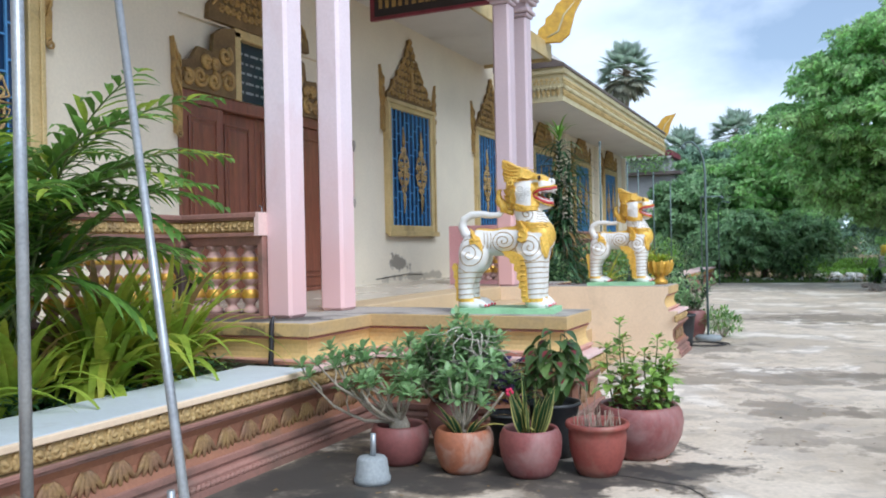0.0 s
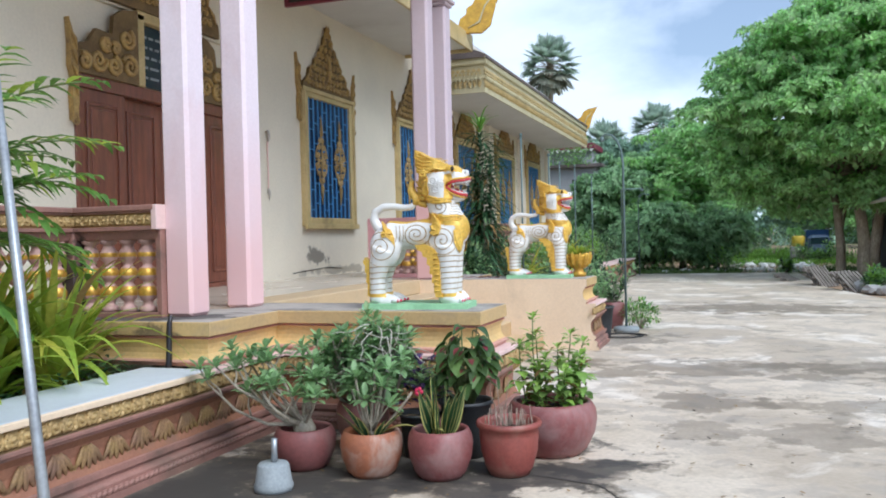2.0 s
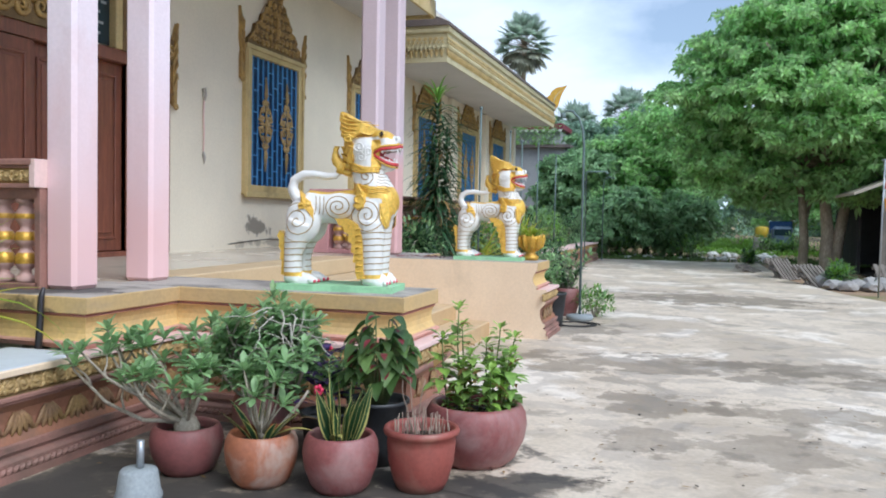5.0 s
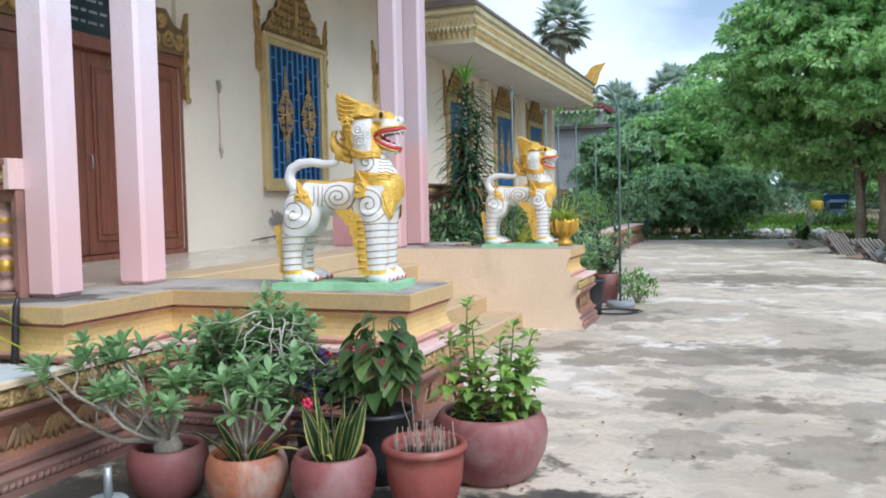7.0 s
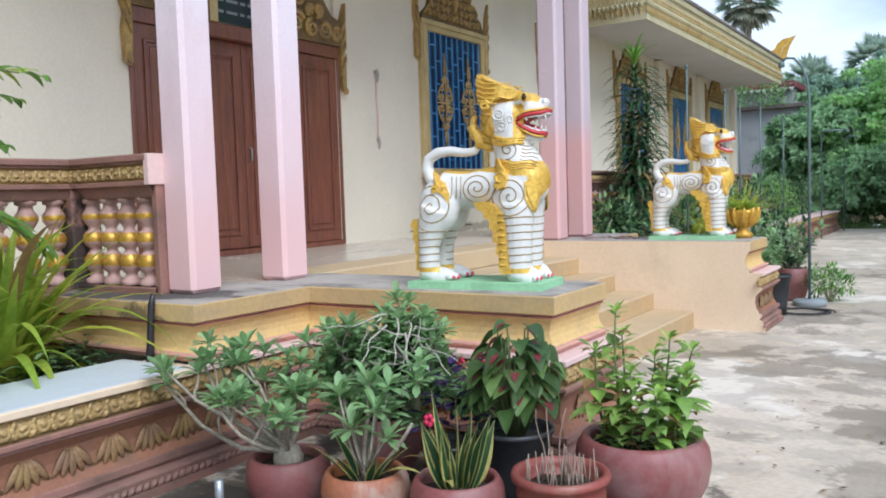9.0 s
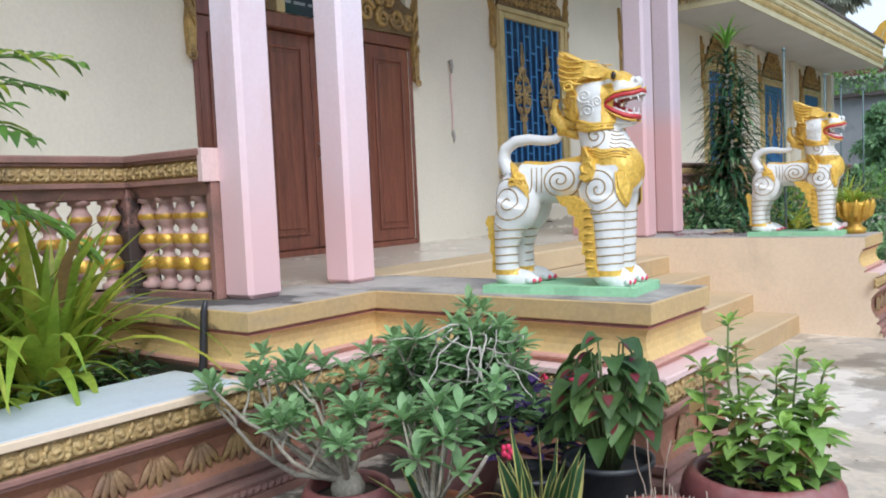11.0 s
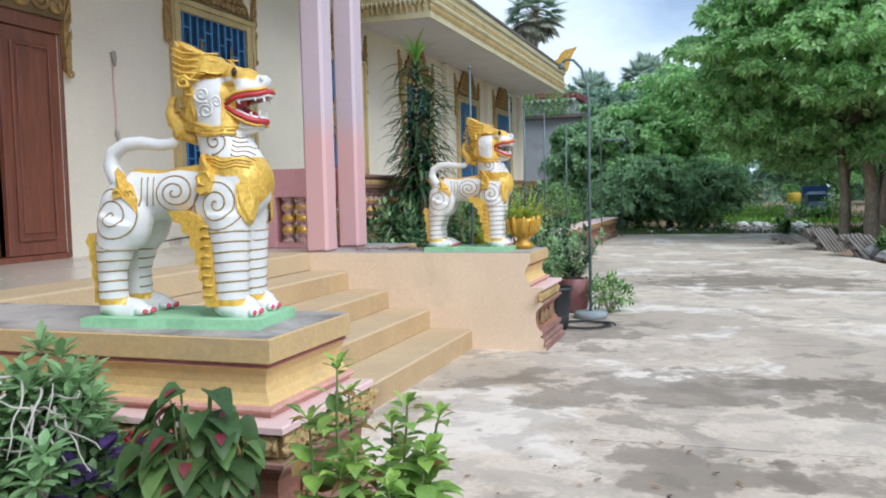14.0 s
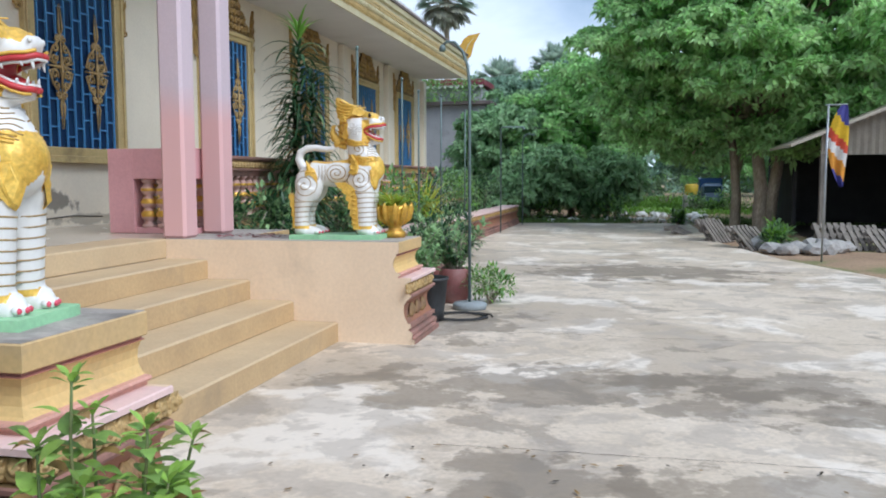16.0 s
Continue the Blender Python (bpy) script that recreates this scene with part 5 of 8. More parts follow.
        tube(bm, dn, [0.012] * 6, 7, RED)
        tube(bm, [(x, y * 0.86, z - 0.014) for x, y, z in up[1:]], 0.007, 5, WHITE)
        tube(bm, [(x, y * 0.86, z + 0.014) for x, y, z in dn[1:]], 0.007, 5, WHITE)
        tube(bm, [(x, y * 1.06, z + 0.018) for x, y, z in up[:5]], 0.007, 5, GOLD)
        tube(bm, [(x, y * 1.06, z - 0.018) for x, y, z in dn[:5]], 0.006, 5, GOLD)
        for x, y, z, h in ((0.425, 0.03, 0.985, -0.034), (0.37, 0.048, 0.98, -0.016), (0.385, 0.03, 0.90, 0.03), (0.27, 0.068, 0.972, -0.018), (0.33, 0.045, 0.91, 0.014)):
            tube(bm, [(x, s * y, z), (x + 0.004, s * y, z + h * 0.6), (x + 0.01, s * y, z + h)], [0.009, 0.007, 0.001], 6, WHITE)
        for y in (0.018, 0.05):
            ball(bm, (0.43 - y * 0.2, s * y * 0.7, 1.058), (0.014, 0.012, 0.012), GOLD if y < 0.03 else WHITE, (8, 5))
        # toes
        for x0, cy in ((0.37, 0.095), (-0.165, 0.10)):
            for t in (-0.036, 0.0, 0.036):
                ball(bm, (x0 - abs(t) * 0.5, s * cy + t, 0.022), (0.034, 0.017, 0.018), WHITE, (8, 5))
                ball(bm, (x0 + 0.024 - abs(t) * 0.5, s * cy + t, 0.02), (0.018, 0.013, 0.013), NAIL, (8, 5))
    # tongue, crest ridge, tail flame
    tube(bm, [(0.20, 0, 0.92), (0.28, 0, 0.915), (0.36, 0, 0.905)], [0.03, 0.035, 0.014], 8, RED, flat=0.5)
    for k in range(7):
        f = k / 6
        x = 0.0 + 0.30 * f
        z = 1.165 - 0.075 * f * f
        tube(bm, [(x, 0, z - 0.045), (x - 0.012, 0, z - 0.005), (x - 0.035, 0, z + 0.022 - 0.012 * f)], [0.03, 0.02, 0.003], 6, GOLD)
    tube(bm, [(-0.02, 0, 0.80), (-0.012, 0, 0.85), (-0.035, 0, 0.89), (-0.055, 0, 0.93), (-0.05, 0, 0.97), (-0.062, 0, 1.0)], [0.028, 0.036, 0.038, 0.03, 0.018, 0.003], 8, GOLD, flat=0.7)
    for k in range(3):
        tube(bm, [(-0.03, 0, 0.85 + 0.035 * k), (-0.062, 0, 0.875 + 0.035 * k), (-0.085 + 0.008 * k, 0, 0.915 + 0.035 * k)], [0.018, 0.014, 0.002], 6, GOLD)
    # pointed crest tip
    tube(bm, [(0.07, 0, 1.13), (0.03, 0, 1.165), (0.0, 0, 1.195), (-0.045, 0, 1.235)], [0.05, 0.05, 0.032, 0.003], 8, GOLD)
    # nape ridge
    for k in range(5):
        z = 0.80 + 0.05 * k
        tube(bm, [(0.05, 0, z), (0.012, 0, z + 0.01), (-0.015, 0, z + 0.05)], [0.03, 0.024, 0.004], 6, GOLD)
    for v in bm.verts:
        if v.co.z > 0.80 and v.co.x > 0.14:
            v.co.x = 0.14 + (v.co.x - 0.14) * 0.87
            if v.co.x > 0.20:
                f = min(1.0, (v.co.x - 0.20) / 0.08)
                v.co.z = 0.965 + (v.co.z - 0.965) * (1 + 0.07 * f)
                v.co.y *= 1 + 0.15 * f
        if v.co.z > 1.10:
            v.co.z = 1.10 + (v.co.z - 1.10) * 1.12
        v.co.x *= 0.96
        # forequarters and head stand forward of the barrel
        f = min(1.0, max(0.0, (v.co.x + 0.06) / 0.22))
        v.co.x += (0.066 + (0.012 if v.co.z > 0.85 else 0.0)) * f * f * (3 - 2 * f)
        if v.co.z > 0.84 and v.co.x > 0.1:
            v.co.z -= 0.012
        if v.co.z > 1.0 and v.co.x < 0.07:
            v.co.x = 0.07 + (v.co.x - 0.07) * 0.68
        if v.co.z > 0.84 and v.co.x > 0.36:
            v.co.x = 0.36 + (v.co.x - 0.36) * 0.72
        if v.co.z < 0.1 and v.co.x > 0.33:
            v.co.x = 0.33 + (v.co.x - 0.33) * 0.6
    me = bpy.data.meshes.new("guardian_lion")
    bm.to_mesh(me)
    bm.free()
    for k in ("lion_white", "lion_gold", "lion_line", "lion_red", "lion_nail", "lion_eye", "lion_maw"):
        me.materials.append(M[k])
    return me


def slab_mesh():
    bm = bmesh.new()
    random.seed(3)
    out = []
    for (ax, ay), (bx, by) in (((-0.43, -0.22), (0.43, -0.22)), ((0.43, -0.22), (0.43, 0.22)), ((0.43, 0.22), (-0.43, 0.22)), ((-0.43, 0.22), (-0.43, -0.22))):
        for i in range(6):
            f = i / 6
            out.append((ax + (bx - ax) * f + random.uniform(-0.012, 0.012), ay + (by - ay) * f + random.uniform(-0.012, 0.012)))
    prism(bm, out, "z", 0.0, 0.042)
    for v in bm.verts:
        v.co.z += random.uniform(-0.001, 0.003) if v.co.z > 0.02 else 0.0
    bmesh.ops.recalc_face_normals(bm, faces=bm.faces)
    me = bpy.data.meshes.new("green_slab")
    bm.to_mesh(me)
    bm.free()
    me.materials.append(M["green_slab"])
    return me


lion_me, slab_me = lion_mesh(), slab_mesh()
for x, y, rz, sc in ((-1.42, 6.80, 6, 1.0), (-1.49, 11.53, 4, 1.03)):
    sl = tagged(new("statue_slab", slab_me), "thin mint green painted slab under a lion statue", "slab", "lion slabs")
    sl.matrix_world = pose(x + 0.01, y, FL + 0.002, 0, 0, rz)
    ln = tagged(new("guardian_lion_statue", lion_me), "white guardian lion statue with gold mane and open red mouth", "statue", "guardian lions")
    ln.matrix_world = pose(x, y, FL + 0.045, 0, 0, rz) @ Matrix.Diagonal((sc, sc, sc, 1))


# ---- foliage ----
SHAPES = {
    "lance": lambda f: math.sin(math.pi * min(1, f * 0.97 + 0.03) ** 0.75),
    "strap": lambda f: (1 - f ** 3) * (0.75 + 0.25 * math.sin(math.pi * f)),
    "ovate": lambda f: math.sin(math.pi * min(1, f + 0.04) ** 0.62),
    "obovate": lambda f: math.sin(math.pi * min(1.0, f * 0.93 + 0.02) ** 1.5) * 0.95 + 0.1 * (1 - f),
    "heart": lambda f: (1 - f) ** 0.75 * (1.0 if f > 0.12 else 0.72 + f * 2.3),
    "needle": lambda f: 1 - f * 0.9,
}


class Foliage:
    """Collects folded, bending leaves into one mesh."""

    def __init__(self):
        self.v, self.f, self.mi = [], [], []

    def leaf(self, base, direction, length, width, droop=0.4, shape="lance", n=4, fold=0.25, m=0, edge=None, up=(0, 0, 1), twist=0.0):
        p = Vector(base)
        d = Vector(direction).normalized()
        side = d.cross(Vector(up))
        if side.length < 0.05:
            side = d.orthogonal()
        side.normalize()
        if twist:
            side = Matrix.Rotation(twist, 3, d) @ side
        i0 = len(self.v)
        cols = 5 if edge is not None else 3
        for i in range(n + 1):
            f = i / n
            w = max(0.02, SHAPES[shape](f)) * width / 2
            nrm = side.cross(d)
            if cols == 3:
                row = ((-w, fold * w), (0, 0), (w, fold * w))
            else:
                row = ((-w, fold * w), (-w * 0.7, fold * w * 0.7), (0, 0), (w * 0.7, fold * w * 0.7), (w, fold * w))
            for a, b in row:
                self.v.append(p + side * a + nrm * b)
            p = p + d * (length / n)
            d = (d + Vector((0, 0, -1)) * (droop / n)).normalized()
            side = (side - d * side.dot(d)).normalized()
        for i in range(n):
            for k in range(cols - 1):
                a = i0 + i * cols + k
                self.f.append((a, a + 1, a + cols + 1, a + cols))
                self.mi.append(edge if edge is not None and k in (0, cols - 2) else m)

    def mesh(self, name, materials):
        me = bpy.data.meshes.new(name)
        me.from_pydata([tuple(v) for v in self.v], [], self.f)
        for mm in materials:
            me.materials.append(mm)
        me.polygons.foreach_set("material_index", self.mi)
        me.polygons.foreach_set("use_smooth", [True] * len(self.f))
        return me

    def put(self, name, materials, parent=None, label=""):
        ob = new(name, self.mesh(name, materials))
        ob.parent = parent
        if label:
            tagged(ob, label)
        return ob


def leafmat(name, a, b, rough=0.45, light=0.25, island=0.35):
    return mat(name, a, b, rough, big=3.0, fine=30, grain=0.2, bump=0.05, island=island, through_light=light)


M["leaf_mid"] = leafmat("adenium_leaf", (0.23, 0.40, 0.17), (0.34, 0.52, 0.24), 0.42, 0.42)
M["leaf_dark"] = leafmat("dark_leaf", (0.028, 0.085, 0.035), (0.05, 0.125, 0.045), 0.4)
M["leaf_bright"] = leafmat("bright_leaf", (0.13, 0.30, 0.04), (0.22, 0.42, 0.06), 0.45, 0.35)
M["leaf_yellow"] = leafmat("yellow_green_leaf", (0.34, 0.42, 0.05), (0.50, 0.48, 0.07), 0.45, 0.3)
M["leaf_strap"] = leafmat("strap_leaf", (0.28, 0.43, 0.05), (0.46, 0.56, 0.08), 0.38, 0.5)
M["leaf_brown"] = leafmat("dry_leaf", (0.25, 0.15, 0.05), (0.32, 0.2, 0.07), 0.7, 0.2)
M["leaf_purple"] = leafmat("purple_leaf", (0.07, 0.035, 0.14), (0.05, 0.025, 0.10), 0.4)
M["leaf_cream"] = leafmat("cream_leaf_edge", (0.60, 0.55, 0.16), (0.62, 0.56, 0.2), 0.45)
M["leaf_red"] = leafmat("red_leaf_heart", (0.24, 0.03, 0.05), (0.16, 0.05, 0.04), 0.4)
M["leaf_palm"] = leafmat("palm_leaf", (0.10, 0.235, 0.045), (0.21, 0.37, 0.075), 0.38, 0.4)
M["flower"] = mat("pink_flower", (0.75, 0.04, 0.13), (0.65, 0.03, 0.1), 0.5, big=8)
M["stem_grey"] = mat("grey_stem", (0.44, 0.39, 0.31), (0.29, 0.25, 0.19), 0.8, big=9, fine=60, grain=0.3, bump=0.3)
M["stem_green"] = mat("green_stem", (0.12, 0.2, 0.06), (0.16, 0.16, 0.06), 0.6, big=9, grain=0.2)
M["pot_red"] = stained(mat("maroon_glazed_pot", (0.27, 0.085, 0.08), (0.21, 0.08, 0.075), 0.5, big=3, fine=40, grain=0.15, bump=0.1), (0.38, 0.30, 0.27), 2.6, 0.5, 0.72, 0.4, seed=3)
M["pot_pink"] = stained(mat("pink_clay_pot", (0.27, 0.078, 0.072), (0.21, 0.068, 0.064), 0.5, big=3, fine=40, grain=0.15, bump=0.1), (0.42, 0.34, 0.32), 3.0, 0.48, 0.7, 0.4, seed=8)
M["pot_orange"] = stained(mat("orange_clay_pot", (0.42, 0.15, 0.07), (0.28, 0.11, 0.07), 0.55, big=3, fine=40, grain=0.15, bump=0.1), (0.45, 0.37, 0.31), 3.5, 0.46, 0.62, 0.75, seed=5)
M["pot_terra"] = stained(mat("terracotta_pot", (0.30, 0.075, 0.058), (0.23, 0.065, 0.052), 0.48, big=3, fine=40, grain=0.15, bump=0.1), (0.42, 0.33, 0.24), 2.2, 0.52, 0.7, 0.4, seed=11)
M["pot_black"] = mat("black_plastic_pot", (0.045, 0.047, 0.05), (0.03, 0.032, 0.035), 0.5, big=5, grain=0.2, bump=0.05)


def pot_bm(r, h, style):
    bm = bmesh.new()
    if style == "round":
        prof = [(r * 0.62, 0), (r * 0.78, h * 0.12), (r * 0.95, h * 0.42), (r * 1.0, h * 0.68), (r * 0.97, h * 0.86), (r * 0.90, h * 0.96), (r * 0.86, h), (r * 0.78, h * 0.99), (r * 0.76, h * 0.93), (r * 0.80, h * 0.80), (r * 0.80, h * 0.72)]
    elif style == "rim":
        prof = [(r * 0.60, 0), (r * 0.72, h * 0.14), (r * 0.86, h * 0.45), (r * 0.9, h * 0.74), (r * 0.88, h * 0.88), (r * 0.98, h * 0.90), (r * 1.0, h * 0.95), (r * 0.97, h), (r * 0.86, h), (r * 0.83, h * 0.9), (r * 0.8, h * 0.78)]
    else:
        prof = [(r * 0.72, 0), (r * 0.78, h * 0.3), (r * 0.93, h * 0.93), (r * 1.0, h * 0.94), (r * 1.0, h), (r * 0.92, h), (r * 0.9, h * 0.92), (r * 0.88, h * 0.85)]
    return lathe(bm, prof, n=36, wobble=0.006)


def potted(x, y, r, h, style, pot_mat, label, rz=0):
    e = empty("potted_plant", x, y, 0.002, label, "potted plant", rz=rz)
    part("pot", pot_bm(r, h, style), M[pot_mat], e)
    bm = bmesh.new()
    lathe(bm, [(r * 0.81, h * 0.78), (r * 0.5, h * 0.83), (r * 0.02, h * 0.84)], n=18)
    for v in bm.verts:
        v.co.z += random.uniform(-0.006, 0.008)
    part("soil", bm, M["soil"], e)
    return e


def rosette(fo, p, axis, n, L, m=0):
    axis = Vector(axis).normalized()
    q = axis.orthogonal().normalized()
    for k in range(n):
        a = k * 2.4 + random.uniform(-0.2, 0.2)
        out = (Matrix.Rotation(a, 3, axis) @ q)
        lift = random.uniform(0.15, 0.75) if k > 3 else 1.4
        fo.leaf(Vector(p) - axis * 0.015 * (k / n), out + axis * lift, L * random.uniform(0.8, 1.25), L * 0.42, random.uniform(0.2, 0.9), "obovate", 4, 0.25, m)


def crooked(bm, p, d, length, r0, r1, n=6, wander=0.35, rise=0.25):
    pts, p, d = [Vector(p)], Vector(p), Vector(d).normalized()
    for i in range(n):
        d = (d + Vector((random.uniform(-1, 1), random.uniform(-1, 1), random.uniform(-0.6, 1))) * wander + Vector((0, 0, rise * 0.3))).normalized()
        p = p + d * length / n
        pts.append(p.copy())
    tube(bm, pts, [r0 + (r1 - r0) * i / n for i in range(n + 1)], 6)
    return pts[-1], d, pts


# desert rose with long bare branches
random.seed(21)
e = potted(-1.66, 5.26, 0.205, 0.27, "round", "pot_red", "desert rose with bare crooked branches in a maroon pot")
bm, fo = bmesh.new(), Foliage()
ends = []
lathe(bm, [(0.07, 0.2), (0.075, 0.26), (0.05, 0.31), (0.02, 0.34)], n=9)
for a, el, L in ((3.0, 0.3, 0.8), (3.5, 0.1, 0.85), (2.7, 0.5, 0.62), (3.8, 0.25, 0.72), (1.2, 0.9, 0.36), (0.2, 0.8, 0.36), (4.4, 0.35, 0.5), (5.5, 0.7, 0.36), (2.0, 1.0, 0.46), (3.1, 0.9, 0.5), (4.0, 0.25, 0.7), (3.3, 0.7, 0.6), (4.9, 0.9, 0.4)):
    d = (math.cos(a) * math.cos(el), math.sin(a) * math.cos(el) * 0.6, math.sin(el))
    tip, dd, pts = crooked(bm, (0, 0, 0.27), d, L, 0.016, 0.006, 7, 0.28)
    ends.append((tip, dd))
    for k in (3, 5):
        t2, d2, _ = crooked(bm, pts[k], dd + Vector((random.uniform(-1, 1), random.uniform(-1, 1), 0.3)), 0.16, 0.008, 0.004, 4, 0.4)
        ends.append((t2, d2))
for p, d in ends:
    if p.z < 0.3 and p.x < -0.35:
        p.z = max(p.z, 0.28)
    rosette(fo, p, Vector(d) * 0.5 + Vector((0, 0, 0.8)), 13, 0.092)
part("branch", bm, M["stem_grey"], e, "grey bare branches")
fo.put("foliage", [M["leaf_mid"]], e)

# large desert rose behind
random.seed(22)
e = potted(-1.52, 5.86, 0.19, 0.34, "round", "pot_red", "bushy desert rose with twisted grey twigs in a maroon pot")
bm, fo = bmesh.new(), Foliage()
ends = []
for k in range(30):
    a = random.uniform(0, 6.28)
    el = random.uniform(0.45, 1.3)
    d = (math.cos(a) * math.cos(el) * 1.25 + 0.16, math.sin(a) * math.cos(el) * 0.7 - 0.1, math.sin(el))
    tip, dd, pts = crooked(bm, (random.uniform(-0.05, 0.1), random.uniform(-0.05, 0.05), 0.28), d, random.uniform(0.38, 0.68), 0.015, 0.006, 6, 0.24)
    ends.append((tip, dd))
    for j in (2, 3, 4, 5):
        t2, d2, _ = crooked(bm, pts[j], dd + Vector((random.uniform(-1, 1), random.uniform(-1, 1), 0.2)), 0.15, 0.007, 0.004, 4, 0.4)
        ends.append((t2, d2))
for p, d in ends:
    if p.y > 0.36:
        p.y = 0.36 - random.uniform(0, 0.1)
    rosette(fo, p, Vector(d) * 0.5 + Vector((0, -0.2, 0.7)), 14, 0.092)
for k in range(60):
    a, q = random.uniform(0, 6.28), math.sqrt(random.random())
    p = Vector((0.1 + 0.5 * q * math.cos(a), 0.05 + 0.26 * q * math.sin(a), random.uniform(0.4, 0.78 - 0.25 * q)))
    rosette(fo, p, (p.x * 0.6, -0.5, 0.7), 11, 0.1)
part("branch", bm, M["stem_grey"], e)
bm = bmesh.new()
for k in range(26):
    q = random.uniform(0, 6.28)
    crooked(bm, (0.2 + random.uniform(-0.1, 0.14), -0.14 + random.uniform(-0.06, 0.05), 0.70 + random.uniform(-0.12, 0.2)), (math.cos(q), -0.35, random.uniform(-1.0, 0.5)), random.uniform(0.2, 0.42), 0.0052, 0.0022, 8, 0.42, -0.3)
part("twig", bm, mat("pale_twig", (0.52, 0.48, 0.41), (0.40, 0.36, 0.30), 0.8, big=9), e, "pale twisted leafless twigs")
fo.put("foliage", [M["leaf_mid"]], e)

# orange pot: young desert rose with striped snake plants
random.seed(23)
e = potted(-1.16, 5.22, 0.20, 0.285, "round", "pot_orange", "young plant with striped leaves in an orange pot")
bm, fo = bmesh.new(), Foliage()
for dx, dz, top in ((0.03, 0.9, 0.46), (-0.05, 0.8, 0.40), (0.0, 1.0, 0.34)):
    tip, dd, _ = crooked(bm, (0, 0, 0.22), (dx * 3, 0, dz), top, 0.014, 0.008, 6, 0.14)
    rosette(fo, tip, (dd.x, dd.y, 0.9), 14, 0.11)
tip, dd, _ = crooked(bm, (0.03, 0, 0.24), (0.9, -0.1, 0.75), 0.42, 0.012, 0.007, 5, 0.1)
for k in range(9):
    a = k * 2.4
    p = Vector((0.13 * math.cos(a), 0.10 * math.sin(a), 0.44 + 0.028 * k))
    tube(bm, [(0, 0, 0.26), (p.x * 0.5, p.y * 0.5, 0.36), p], [0.009, 0.007, 0.005], 5)
    rosette(fo, p, (p.x * 3, p.y * 3, 0.8), 12, 0.1)
part("branch", bm, M["stem_grey"], e)
for k in range(9):
    a = random.uniform(0, 6.28)
    fo.leaf((0.05 * math.cos(a), 0.05 * math.sin(a), 0.22), (math.cos(a) * 0.8, math.sin(a) * 0.8, 1.1), random.uniform(0.18, 0.3), 0.045, 0.5, "lance", 5, 0.3, 1, 2)
fo.leaf((0.05, 0, 0.24), (1.0, -0.1, 0.75), 0.3, 0.05, 0.9, "lance", 6, 0.3, 2)
fo.put("foliage", [M["leaf_mid"], M["leaf_dark"], M["leaf_cream"]], e)

# pink pot: snake plants
random.seed(24)
e = potted(-0.715, 5.28, 0.205, 0.305, "round", "pot_pink", "snake plants with yellow edges in a pink clay pot")
fo = Foliage()
for k in range(22):
    a = random.uniform(0, 6.28)
    r = random.uniform(0.0, 0.09)
    L = random.uniform(0.22, 0.4)
    if k == 0:
        L = 0.5
    fo.leaf((r * math.cos(a), r * math.sin(a), 0.25), (math.cos(a) * 0.32, math.sin(a) * 0.32, 1), L, random.uniform(0.04, 0.062), random.uniform(-0.1, 0.35), "lance", 6, 0.35, 0, 1, up=(math.sin(a), -math.cos(a), 0.1))
fo.leaf((-0.02, -0.06, 0.28), (0.5, -0.5, 0.6), 0.16, 0.05, 1.2, "ovate", 4, 0.2, 1)
fo.leaf((-0.06, -0.02, 0.3), (-0.4, -0.3, 0.9), 0.22, 0.02, 1.8, "lance", 5, 0.2, 2)
fo.put("foliage", [M["leaf_dark"], M["leaf_cream"], M["leaf_brown"]], e)

# rimmed pot: dry stalks
random.seed(25)
e = potted(-0.32, 5.46, 0.208, 0.335, "rim", "pot_terra", "rimmed terracotta pot with dry cut stalks")
bm = bmesh.new()
for k in range(46):
    a, r = random.uniform(0, 6.28), 0.16 * math.sqrt(random.random())
    h = random.uniform(0.04, 0.13)
    tube(bm, [(r * math.cos(a), r * math.sin(a), 0.255), (r * math.cos(a) + random.uniform(-0.02, 0.02), r * math.sin(a) + random.uniform(-0.02, 0.02), 0.3 + h)], [0.004, 0.0025], 5)
for k in range(3):
    crooked(bm, (-0.08 + 0.03 * k, 0.06, 0.3), (0.1 * (k - 1) - 0.2, 0.1, 1), 0.28, 0.004, 0.002, 5, 0.3)
part("dry_stalk", bm, mat("dry_stalk", (0.36, 0.28, 0.22), (0.26, 0.19, 0.14), 0.8, big=9, grain=0.2), e, "dry pale brown stalks")

